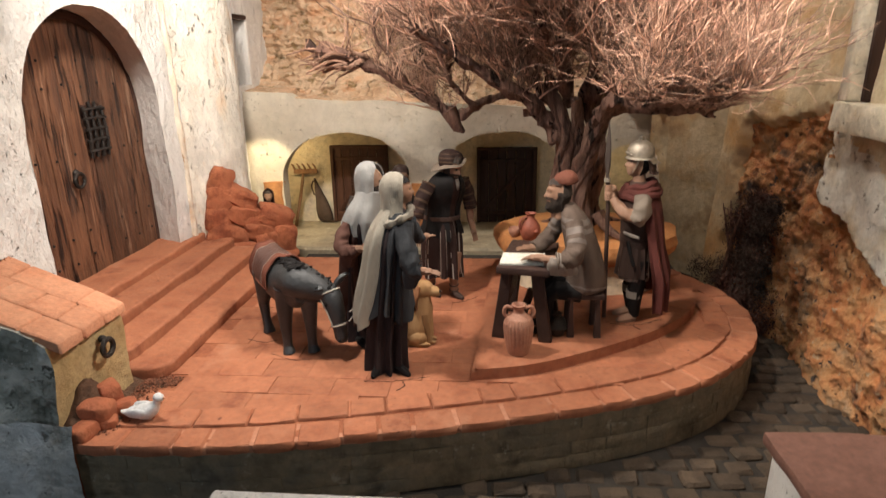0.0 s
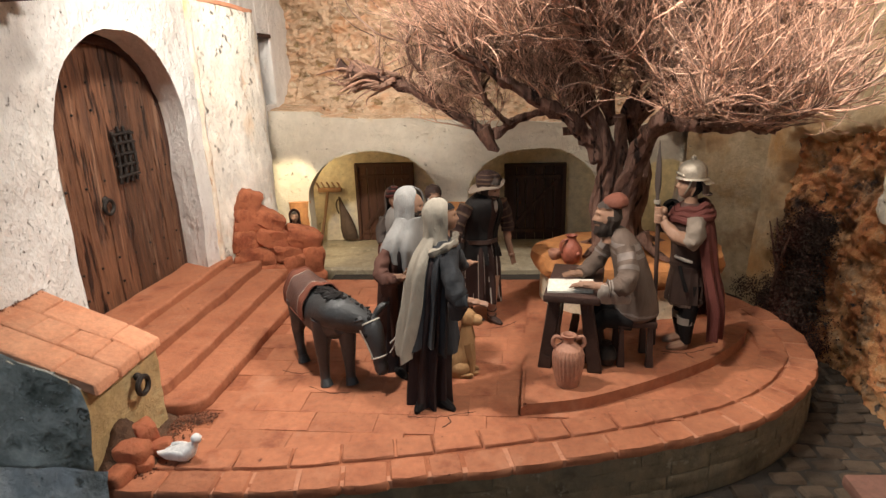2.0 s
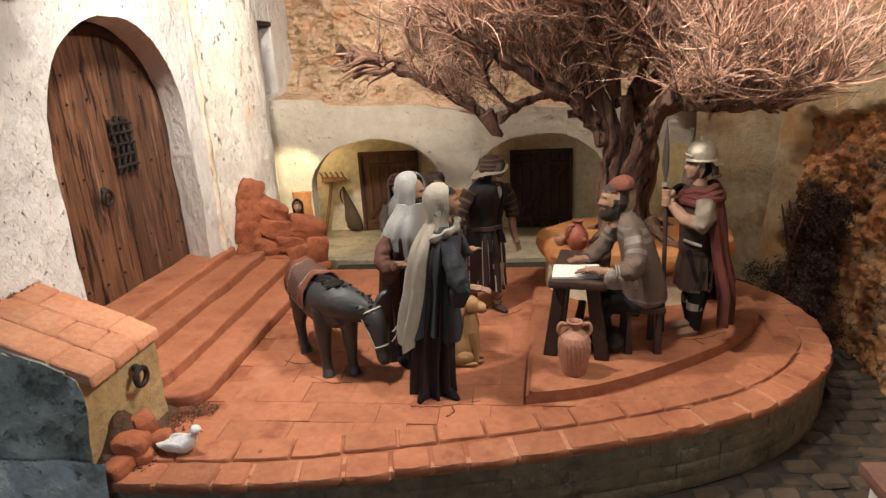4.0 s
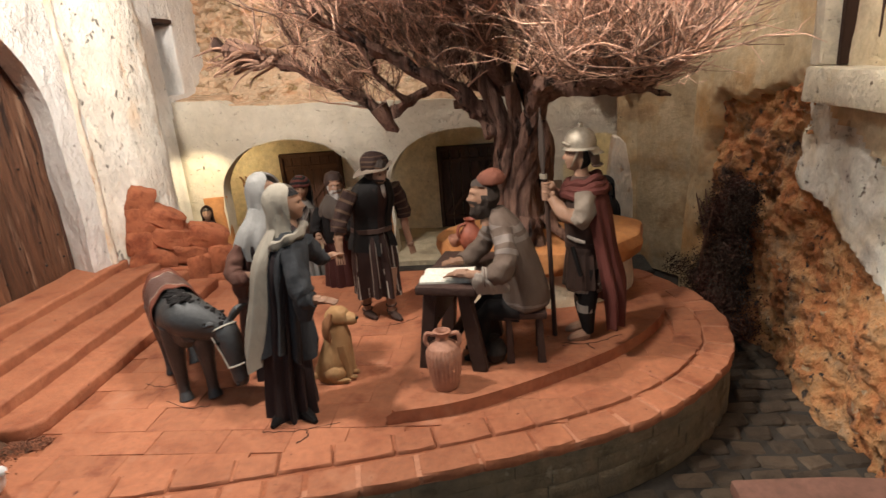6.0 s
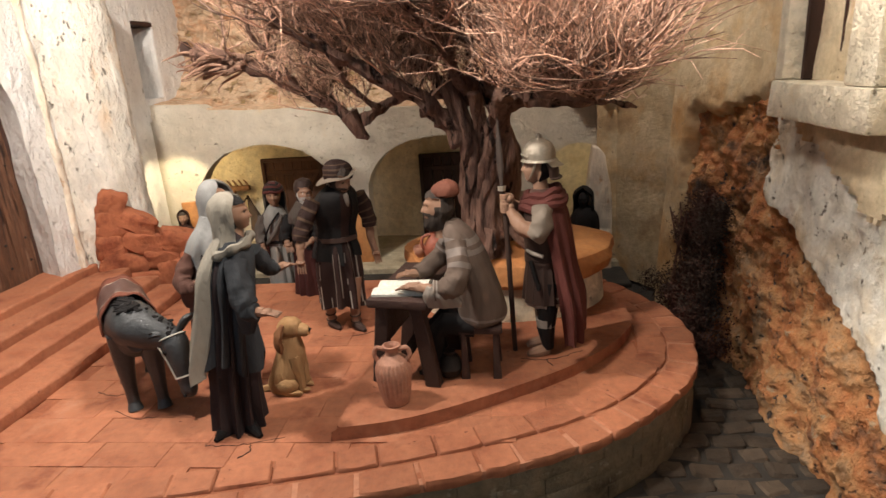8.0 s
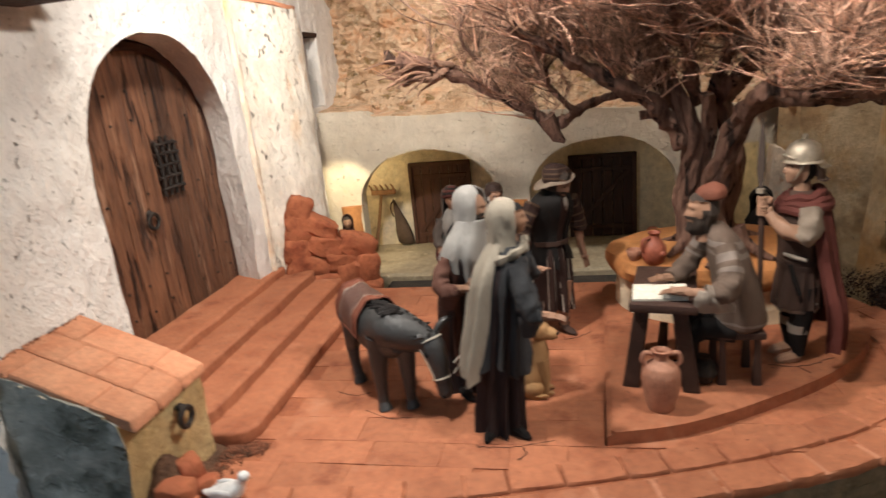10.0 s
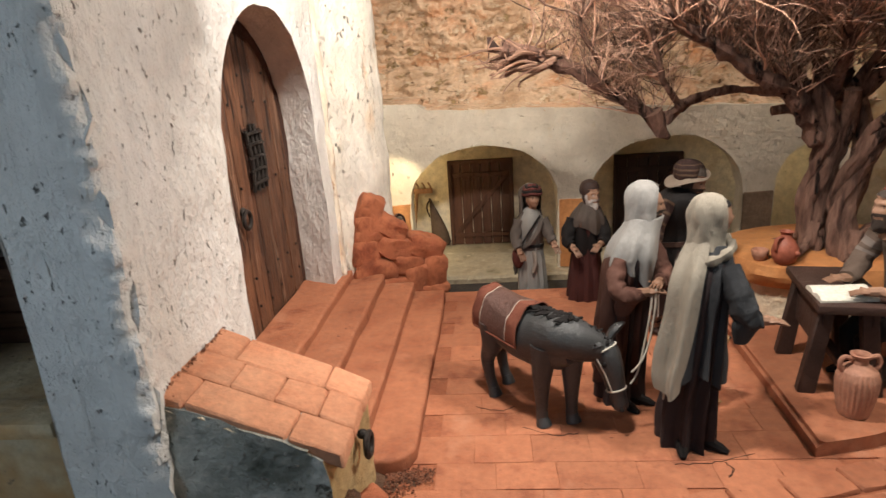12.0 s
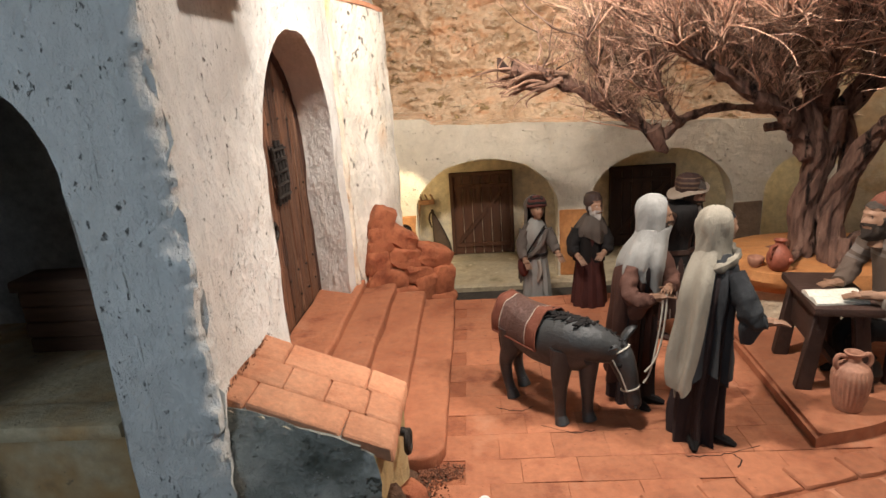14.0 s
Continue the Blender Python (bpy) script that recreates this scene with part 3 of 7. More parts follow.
plank_door(big_door, -5.030, DOOR_Y[0], DOOR_Y[1], 0.47, big_top, 7, 0.07, door_wood, "y", 0.026, seed=4)
plank_door(big_door, -5.06, DOOR_Y[0] + 0.05, DOOR_Y[1] - 0.05, 0.48, lambda y: big_top(y) - 0.1, 9, 0.065, dusty_wood, "y", 0.0, seed=5)
# arched frame behind the planks
bm = bmesh.new()
line = [(-4.970, 8.21, 0.47), (-4.970, 8.23, 1.4), (-4.970, 8.22, 2.2)] + [(-4.970, y, big_top(y) - 0.01) for y in (8.14, 7.95, 7.6, 7.25, 6.9, 6.5, 6.1, 5.78)] + [(-4.970, 5.64, 2.1), (-4.970, 5.63, 0.47)]
tube(bm, smooth_line(line, 3), 0.062, 8)
part("door_frame", bm, dark_wood, big_door, "dark wooden door frame")
# studs
for z in (0.72, 1.02, 1.95, 2.75, 3.05):
    for k in range(8):
        y = DOOR_Y[0] + (k + 0.5) * (DOOR_Y[1] - DOOR_Y[0]) / 8
        if z < big_top(y) - 0.12:
            bm = bmesh.new()
            ball(bm, (-4.945, y, z + 0.02 * math.sin(k * 9)), (0.014, 0.016, 0.016), seg=8)
            part("stud", bm, iron, big_door)
# grille over a small hatch
bm = bmesh.new()
box(bm, (-4.970, 7.02, 1.90), (-4.946, 7.39, 2.52), 0.01)
hatch = part("hatch", bm, dark_wood, big_door, "small hatch behind an iron grille")
for y in (7.02, 7.13, 7.24, 7.35):
    bm = bmesh.new()
    tube(bm, smooth_line([(-4.920, y, 1.88), (-4.900, y + 0.01, 2.16), (-4.920, y - 0.005, 2.48 + 0.1 * (1 - abs(y - 7.18) / 0.2))], 4), 0.021, 7)
    part("bar", bm, iron, hatch)
for z in (1.96, 2.09, 2.22, 2.35, 2.46):
    bm = bmesh.new()
    tube(bm, smooth_line([(-4.910, 6.98, z), (-4.885, 7.19, z + 0.01), (-4.910, 7.40, z - 0.005)], 4), 0.019, 7)
    part("bar", bm, iron, hatch)
bm = bmesh.new()
ring_bar(bm, (-4.910, 6.70, 1.67), 0.085, 0.022)
ball(bm, (-4.940, 6.70, 1.75), (0.03, 0.05, 0.05), seg=10)
part("knocker", bm, iron, big_door, "iron ring knocker")

# parapet with brick top beside the steps
parapet = thing("parapet", (-3.95, 4.5, -0.62), "sloping parapet with brick coping and grey plastered front", "parapet")


def para_top(x):
    return 1.27 - (x + 4.44) * 0.41


bm = station_wall([(x, STREET - 0.05, para_top(x) - 0.032) for x in steps_of(-4.62, -3.49, 24)], 4.055, 4.93, 14)
for v in bm.verts:
    low = max(0.0, 0.45 - v.co.z)
    if v.co.x > -3.6:
        v.co.x += 0.03 * low - 0.10 * low * max(0, 4.6 - v.co.y)
rough(bm, 0.03, 3.0, 6.0)
# the corner is worn round, more so lower down
for v in bm.verts:
    if v.co.x > -3.62 and v.co.y < 4.35:
        e = max(0.0, 0.13 - (v.co.y - 4.06)) / 0.13
        v.co.x -= (0.05 + 0.09 * max(0.0, 0.5 - v.co.z)) * e * e
bm.normal_update()
for f in bm.faces:
    c = f.calc_center_median()
    f.material_index = 1 if abs(f.normal.x) > 0.45 + 0.35 * noise.noise(c * 6) and c.x > -3.7 else 0
part("body", bm, [grey_stucco, end_plaster], parapet)


def coping_brick(x0, x1, y0, y1, seed):
    r = random.Random(seed)
    g = 0.004
    low = [(x0 + g, y0 + g, para_top(x0) - 0.1), (x1 - g, y0 + g, para_top(x1) - 0.1), (x1 - g, y1 - g, para_top(x1) - 0.1), (x0 + g, y1 - g, para_top(x0) - 0.1)]
    j = [r.uniform(-0.008, 0.008) for _ in range(4)]
    high = [(p[0], p[1], p[2] + 0.11 + e) for p, e in zip(low, j)]
    bm = bmesh.new()
    hull_block(bm, low, high, 0.014)
    rough(bm, 0.008, 5, seed)
    part("brick", bm, pale_clay, parapet)


rows = [(4.064, 4.36, [-4.62, -4.34, -3.76, -3.44]), (4.36, 4.66, [-4.62, -4.20, -3.93, -3.66, -3.44]), (4.66, 4.97, [-4.62, -4.28, -3.70, -3.44])]
for j, (ya, yb, cuts) in enumerate(rows):
    for k, (xa, xb) in enumerate(zip(cuts, cuts[1:])):
        coping_brick(xa, xb, ya, yb, 10 * j + k)
# flakes of pale plaster that peel under the coping
fr = random.Random(31)
for k in range(7):
    u = fr.uniform(-4.55, -3.6)
    w, h = fr.uniform(0.012, 0.05), fr.uniform(0.008, 0.022)
    bm = bmesh.new()
    ring = [(u + w * math.cos(a) * fr.uniform(0.6, 1.1), 4.060 - 0.010 * math.sin(a), para_top(u) - 0.055 - 0.004 * k - 0.41 * w * math.cos(a) + h * math.sin(a) * fr.uniform(0.5, 1.2)) for a in [2 * math.pi * i / 9 for i in range(9)]]
    loft(bm, [ring, [(x, y + 0.03, z) for x, y, z in ring]], 0)
    part("plaster_flake", bm, cream_plaster, parapet, "peeling flake of pale plaster", smooth=False)
bm = bmesh.new()
ring_bar(bm, (-3.415, 4.58, 0.585), 0.075, 0.024)
ball(bm, (-3.45, 4.58, 0.665), (0.04, 0.035, 0.035), seg=10)
part("ring", bm, iron, parapet, "iron tether ring")


def stone(name, at, size, material, seed, parent=None, turn=0.0, flat=0.6):
    """A worn block with rounded, uneven sides."""
    r = random.Random(seed)
    bm = bmesh.new()
    made = bmesh.ops.create_cube(bm, size=1.0)["verts"]
    bmesh.ops.bevel(bm, geom=bm.edges[:], offset=0.27, segments=3, affect="EDGES", profile=0.5)
    m = Matrix.Translation(at) @ Euler((r.uniform(-0.15, 0.15), r.uniform(-0.15, 0.15), turn)).to_matrix().to_4x4() @ Matrix.Diagonal((*size, 1))
    bm.transform(m)
    rough(bm, 0.16 * min(size), 1.3 / min(size), seed * 3.7)
    return part(name, bm, material, parent)


for k, (x, y, z, sx, sy, sz) in enumerate([(-3.40, 4.26, 0.13, 0.26, 0.20, 0.26), (-3.26, 4.44, 0.08, 0.2, 0.16, 0.16), (-3.40, 4.46, 0.19, 0.2, 0.18, 0.26), (-3.42, 4.09, 0.07, 0.24, 0.17, 0.14), (-3.3, 4.24, 0.06, 0.13, 0.14, 0.12)]):
    tagged(stone("fallen_stone", (x, y, z - 0.02), (sx, sy, sz), rubble_clay, k + 40, None, 0.5 * k), "broken red clay stone fallen beside the parapet", "stone", "stones by the parapet")

# heap of dark earth against the end of the parapet
heap = mat("dark_earth", [(0.07, 0.038, 0.022), (0.15, 0.075, 0.042)], 6, 0.95, 1.5, 12)
bm = sheet(steps_of(-3.60, -3.18, 34), steps_of(4.06, 5.00, 60), lambda u, v: (u, v, -0.02 + max(0.0, 0.36 * math.exp(-((v - 4.36) / 0.20) ** 2) + 0.05) * max(0.0, 1 - max(0.0, u + 3.50) / (0.27 + 0.05 * math.sin(v * 9))) ** 1.4 + 0.03 * noise.fractal(Vector((u * 9, v * 9, 0)), 0.8, 2.0, 4)))
tagged(part("earth_heap", bm, heap), "low heap of dark crumbly earth beside the parapet", "earth", "", "structure")
gr = random.Random(91)
gv, gf = [], []
for k in range(1100):
    if k < 700:
        x, y = -3.42 + abs(gr.gauss(0, 0.11)), gr.uniform(4.1, 5.02)
    else:
        x, y = gr.uniform(-3.4, -3.05) , 5.0 + gr.gauss(0, 0.04)
    s = gr.uniform(0.005, 0.017)
    m = Euler((gr.random() * 6, gr.random() * 6, gr.random() * 6)).to_matrix()
    base = len(gv)
    for p in ((1, 0, 0), (-1, 0, 0), (0, 0.8, 0), (0, -0.8, 0), (0, 0, 0.7), (0, 0, -0.7)):
        gv.append(Vector((x, y, 0.004 + s * 0.4)) + m @ (Vector(p) * s * gr.uniform(0.7, 1.2)))
    gf += [(base + i, base + j, base + k2) for k2 in (4, 5) for i, j in ((0, 2), (2, 1), (1, 3), (3, 0))]
for k in range(130):
    y = gr.uniform(4.08, 4.98)
    x = -4.47 + abs(gr.gauss(0, 0.018))
    s = gr.uniform(0.003, 0.008)
    m = Euler((gr.random() * 6, gr.random() * 6, gr.random() * 6)).to_matrix()
    base = len(gv)
    for p in ((1, 0, 0), (-1, 0, 0), (0, 0.8, 0), (0, -0.8, 0), (0, 0, 0.7), (0, 0, -0.7)):
        gv.append(Vector((x, y, para_top(x) + 0.012 + abs(gr.gauss(0, 0.012)))) + m @ (Vector(p) * s))
    gf += [(base + i, base + j, base + k2) for k2 in (4, 5) for i, j in ((0, 2), (2, 1), (1, 3), (3, 0))]
me = bpy.data.meshes.new("crumbled_earth")
me.from_pydata([tuple(v * U) for v in gv], [], gf)
me.materials.append(crumb)
tagged(new("crumbled_earth", me), "crumbled dark red earth at the foot of the parapet", "earth", kind="stuff")

# balcony box high on the left wall
balcony = thing("balcony", (-4.3, 4.8, 3.7), "dark wooden balcony box under the eaves", "balcony")
bm = bmesh.new()
box(bm, (-4.5, 4.45, 3.73), (-3.97, 5.22, 3.79), 0.012)
part("floor_board", bm, dark_wood, balcony)
for k in range(5):
    bm = bmesh.new()
    y = 4.47 + k * 0.12
    box(bm, (-4.03, y, 3.79), (-3.99, y + 0.105, 4.5), 0.008)
    part("board", bm, dark_wood, balcony)
for k in range(4):
    bm = bmesh.new()
    x = -4.5 + k * 0.12
    box(bm, (x, 4.47, 3.79), (x + 0.11, 4.51, 4.5), 0.008)
    part("side_board", bm, dark_wood, balcony)
bm = bmesh.new()
box(bm, (-4.46, 5.05, 3.80), (-4.02, 5.42, 3.84), 0.01, Matrix.Rotation(0.08, 4, "Z"))
part("shelf_board", bm, door_wood, balcony)
for k in range(4):
    bm = bmesh.new()
    tube(bm, [(-4.02, 5.10 + 0.05 * k, 3.83), (-4.05 - 0.03 * k, 4.98 + 0.05 * k, 4.4)], 0.022, 6)
    part("stick", bm, door_wood, balcony)
bm = bmesh.new()
ball(bm, (-4.2, 5.27, 3.92), (0.11, 0.13, 0.09), seg=14)
rough(bm, 0.02, 5, 2)
solo("cloth_bundle", bm, dove_mat, "white cloth bundle lying on the balcony board", "cloth")

# rear wing with its blind window
for lo, hi in [((-4.9, 9.6, -0.3), (-4.42, 10.55, 6.0)), ((-4.9, 10.55, 3.74), (-4.42, 11.1, 6.0)), ((-4.9, 10.55, 2.2), (-4.42, 11.1, 2.57)), ((-4.9, 11.1, 2.2), (-4.42, 12.2, 6.0))]:
    bm = bmesh.new()
    box(bm, lo, hi, 0.02)
    tagged(part("wall_wing", bm, plaster), "white plastered rear wing wall", "wall", "", "structure")
bm = bmesh.new()
box(bm, (-4.85, 10.5, 2.5), (-4.78, 11.15, 3.8), 0.0)
tagged(part("window_1", bm, dark_wood, smooth=False), "deep window recess with a dark shutter in the rear wing", "window", "", "structure")
bm = bmesh.new()
box(bm, (-4.8, 10.54, 3.68), (-4.40, 11.11, 3.745), 0.01)
tagged(part("lintel", bm, dark_wood), "dark wooden window lintel", "lintel", "", "structure")

# dark room behind the shaded front, and what stands in it
for nm, lo, hi in [("wall_room", (-8.0, 5.96, -0.7), (-5.13, 6.1, 6.0)), ("wall_room", (-8.0, 4.3, -0.7), (-7.9, 5.96, 6.0)), ("ceiling_room", (-9.0, 4.3, 4.6), (-5.13, 5.96, 4.7))]:
    bm = bmesh.new()
    box(bm, lo, hi)
    tagged(part(nm, bm, dark_void, smooth=False), "dark inside of the shaded house", "wall", "", "structure")
bm = bmesh.new()
box(bm, (-9.0, 4.3, -0.7), (-5.13, 5.96, 1.1), 0.0)
tagged(part("floor_room", bm, ochre_plaster, smooth=False), "dim raised floor inside the shaded house", "floor", "", "structure")
bm = bmesh.new()
box(bm, (-6.33, 4.0, 1.05), (-5.12, 4.32, 1.16), 0.03, segs=2)
rough(bm, 0.02, 3, 2)
tagged(part("window_sill", bm, ochre_plaster), "worn plaster sill of the arched window", "sill", "", "structure")
chest = thing("wooden_chest", (-6.16, 5.4, 1.1), "reddish wooden chest in the unlit room", "chest")
chest_wood = mat("chest_wood", [(0.16, 0.085, 0.055), (0.28, 0.155, 0.10)], 4, 0.75, 0.6, 24, None, 0, 0.2, stretch=(0.15, 1, 1))
for k in range(4):
    bm = bmesh.new()
    box(bm, (-6.6, 5.25, 1.1 + 0.135 * k), (-5.72, 5.55, 1.1 + 0.135 * k + 0.131), 0.012)
    rough(bm, 0.006, 4, k)
    part("plank", bm, chest_wood, chest)
bm = bmesh.new()
box(bm, (-6.64, 5.22, 1.642), (-5.68, 5.58, 1.74), 0.025, segs=2)
part("lid", bm, chest_wood, chest, "flat overhanging lid")
bm = bmesh.new()
tube(bm, [(-5.35, 5.2, 1.1), (-5.45, 5.25, 2.75)], 0.02, 6)
solo("pole", bm, dark_wood, "thin dark pole leaning in the unlit room", "pole")

# ---- arcade: doors, pillars, tools ----
def arcade_door(x0, x1, z0, z1, material, seed, label):
    d = thing("door_arcade", ((x0 + x1) / 2, 12.1, z0), label, "door", "", "structure")
    plank_door(d, 12.07, x0 + 0.04, x1 - 0.04, z0, lambda u: z1 - 0.04, 6, 0.04, material, "x", 0.012, seed)
    for lo, hi in [((x0 - 0.02, 12.02, z0), (x0 + 0.05, 12.12, z1)), ((x1 - 0.05, 12.02, z0), (x1 + 0.02, 12.12, z1)), ((x0 - 0.02, 12.02, z1 - 0.05), (x1 + 0.02, 12.12, z1 + 0.02))]:
        bm = bmesh.new()
        box(bm, lo, hi, 0.01)
        part("jamb", bm, material, d)
    for z in (z0 + 0.18, z1 - 0.25):
        bm = bmesh.new()
        box(bm, (x0 + 0.06, 12.04, z - 0.04), (x1 - 0.06, 12.08, z + 0.04), 0.008)
        part("ledge_board", bm, material, d)
    bm = bmesh.new()
    L = math.hypot(x1 - x0 - 0.2, z1 - z0 - 0.5)
    m = Matrix.Rotation(-math.atan2(z1 - z0 - 0.5, x1 - x0 - 0.2), 4, "Y")
    box(bm, ((x0 + x1 - L) / 2, 12.045, (z0 + z1) / 2 - 0.07), ((x0 + x1 + L) / 2, 12.075, (z0 + z1) / 2 + 0.01), 0.008, m)
    part("brace", bm, material, d)
    return d


brown_door = mat("brown_door_wood", [(0.075, 0.033, 0.02), (0.13, 0.06, 0.036)], 3.0, 0.7, 0.6, 26, None, 0, 0.25, stretch=(1, 1, 0.15))
arcade_door(-3.31, -2.16, -0.28, 1.29, brown_door, 3, "brown plank door with a diagonal brace under the arch")
arcade_door(-0.32, 0.84, -0.28, 1.23, dark_wood, 5, "nearly black plank door under the arch")

drab_clay = mat("drab_clay", [(0.15, 0.095, 0.06), (0.25, 0.165, 0.105)], 2.5, 0.9, 1.0, 12)
for x0, x1, z1 in [(-1.47, -1.01, 0.83), (1.34, 1.78, 0.80)]:
    bm = bmesh.new()
    box(bm, (x0, 10.57, AFLOOR), (x1, 10.93, z1), 0.03, segs=2)
    rough(bm, 0.015, 3, x0)
    tagged(part("pillar", bm, orange_clay if x0 < 0 else drab_clay), "bare clay pillar under the arches", "pillar", "pillars of the arcade", "structure")
bm = bmesh.new()
lathe(bm, [(0.2, AFLOOR), (0.19, 0.2), (0.185, 0.6), (0.2, 0.86)], (-4.03, 10.68, 0), 18)
rough(bm, 0.02, 3, 8)
tagged(part("pillar", bm, orange_clay), "round orange clay pillar beside the pier", "pillar", "pillars of the arcade", "structure")

# lower step in front of the arcade
bm = bmesh.new()
box(bm, (-3.4, 9.55, -0.5), (3.0, 10.32, -0.42), 0.02)
tagged(part("arcade_step", bm, street_dirt), "dark sunken strip before the arcade", "step", "", "structure")

# pitchfork and hanging satchel in the first arch
fork = thing("pitchfork", (-3.95, 11.9, AFLOOR), "wooden hay fork leaning on the inner wall", "hay fork")
LEATHER_BROWN = mat("satchel_leather", [(0.07, 0.045, 0.03), (0.13, 0.085, 0.058)], 3, 0.7, 0.5, 20)
fork_wood = mat("worn_tool_wood", [(0.20, 0.10, 0.05), (0.34, 0.19, 0.10)], 4.0, 0.75, 0.5, 26, None, 0, 0.15, stretch=(1, 1, 0.15))
bm = bmesh.new()
tube(bm, smooth_line([(-4.06, 11.7, AFLOOR), (-3.97, 11.9, 0.3), (-3.92, 12.08, 0.80)], 5), 0.034, 8)
part("handle", bm, fork_wood, fork)
bm = bmesh.new()
box(bm, (-4.12, 12.03, 0.74), (-3.62, 12.10, 0.83), 0.015, segs=2)
rough(bm, 0.012, 5, 2)
part("head_bar", bm, fork_wood, fork)
for k in range(5):
    bm = bmesh.new()
    x = -4.09 + 0.11 * k
    tube(bm, smooth_line([(x, 12.06, 0.80), (x - 0.02, 12.03, 0.89), (x - 0.05, 12.0, 0.95)], 3), [0.02] * 3 + [0.016] * 3 + [0.01], 6)
    part("tine", bm, fork_wood, fork)
bm = bmesh.new()
rings = []
for z, x, w, d in [(-0.26, -3.50, 0.13, 0.05), (-0.20, -3.51, 0.17, 0.09), (0.0, -3.54, 0.16, 0.10), (0.2, -3.58, 0.12, 0.085), (0.4, -3.63, 0.075, 0.06), (0.55, -3.67, 0.04, 0.04), (0.64, -3.69, 0.02, 0.025)]:
    rings.append([(x + w * math.cos(2 * math.pi * i / 18), 12.03 + d * math.sin(2 * math.pi * i / 18), z) for i in range(18)])
loft(bm, rings, 0)
rough(bm, 0.02, 5, 4)
solo("leather_satchel", bm, LEATHER_BROWN, "slack brown leather satchel hanging on the inner wall", "satchel")
bm = bmesh.new()
tube(bm, smooth_line([(-3.71, 12.0, 0.30), (-3.75, 11.99, 0.48), (-3.70, 12.0, 0.60), (-3.65, 12.0, 0.50), (-3.67, 11.99, 0.36)], 5), 0.014, 6)
solo("leather_strap", bm, dark_wood, "dark leather strap hung on the inner wall", "strap")
for k, (x, z, r) in enumerate([(1.05, -0.3, 0.16), (1.25, -0.3, 0.11)]):
    bm = bmesh.new()
    lathe(bm, [(r * 0.5, 0), (r, r * 0.6), (r * 1.05, r), (r * 0.7, r * 1.7), (r * 0.5, r * 2.0)], (x, 11.4 - 0.3 * k, z), 16)
    solo("cooking_pot", bm, red_clay, "small dark red pot on the arcade floor", "pot", "pots in the arcade")

# ---- rubble wall by the pier ----
rubble = thing("rubble_wall", (-3.9, 9.1, 0.0), "broken red clay rubble wall against the white pier", "rubble wall")
bm = bmesh.new()
hull_block(bm, [(-4.34, 8.64, -0.3), (-3.42, 9.22, -0.3), (-3.56, 9.6, -0.3), (-4.45, 9.5, -0.3)], [(-4.28, 8.76, 1.20), (-3.56, 9.20, 0.54), (-3.64, 9.4, 0.54), (-4.36, 9.2, 1.20)])
bmesh.ops.subdivide_edges(bm, edges=bm.edges[:], cuts=9, use_grid_fill=True)
rough(bm, 0.05, 3, 5)
part("core", bm, rubble_clay, rubble)
def boulder(at, size, tilt, seed):
    """A soft clay rubble stone: a swollen block with noise on it."""
    bm = bmesh.new()
    bmesh.ops.create_icosphere(bm, subdivisions=3, radius=1.0)
    for v in bm.verts:
        d = v.co.normalized()
        k = (abs(d.x) ** 6 + abs(d.y) ** 6 + abs(d.z) ** 6) ** (-1 / 6)
        v.co = d * k * (1 + 0.17 * noise.noise(d * 1.5 + Vector((seed, 0, 0))) + 0.06 * noise.noise(d * 4.0 + Vector((0, seed, 0))) + 0.03 * noise.noise(d * 9.0 + Vector((seed, 0, seed))))
    bm.transform(Matrix.Translation(at) @ Euler((0.12, tilt, 0.58)).to_matrix().to_4x4() @ Matrix.Diagonal((size[0] / 2, size[1] / 2, size[2] / 2, 1)))
    rough(bm, 0.016, 5.0, 2.0)
    rough(bm, 0.012, 14.0, 5.0)
    part("stone", bm, rubble_clay, rubble)


for k, (f, z, w, h, tilt) in enumerate([(0.13, 1.25, 0.34, 0.36, 0.40), (0.08, 1.00, 0.38, 0.34, 0.10), (0.36, 0.97, 0.52, 0.26, 0.62), (0.02, 0.70, 0.36, 0.32, 0.05), (0.40, 0.68, 0.58, 0.27, 0.42), (0.84, 0.60, 0.54, 0.28, 0.36), (0.15, 0.42, 0.60, 0.28, 0.28), (0.58, 0.40, 0.46, 0.26, 0.34), (0.66, 0.16, 0.34, 0.42, 0.12), (0.95, 0.20, 0.34, 0.44, 0.05), (0.12, 0.14, 0.50, 0.30, 0.08), (0.42, 0.10, 0.44, 0.28, 0.15), (0.50, -0.12, 0.6, 0.3, 0.0), (0.92, -0.12, 0.44, 0.3, 0.0)]):
    boulder((-4.28 + 0.90 * f, 8.70 + 0.57 * f, z), (w * 1.07, 0.35, h * 1.18), tilt, k * 3.1)

# ---- planter and tree ----
planter = thing("planter", (1.2, 7.9, 0.12), "round stone planter with a thick orange clay rim", "planter")
PC, PRX, PRY = Vector((1.22, 7.92, 0)), 1.14, 0.86


def oval(r, z, wob=0.0, n=48, seed=0.0):
    out = []
    for i in range(n):
        a = 2 * math.pi * i / n
        k = r + wob * noise.noise(Vector((math.cos(a) * 2.2, math.sin(a) * 2.2, z * 3 + seed)))
        out.append((PC.x + math.cos(a) * PRX * k, PC.y + math.sin(a) * PRY * k, z))
    return out


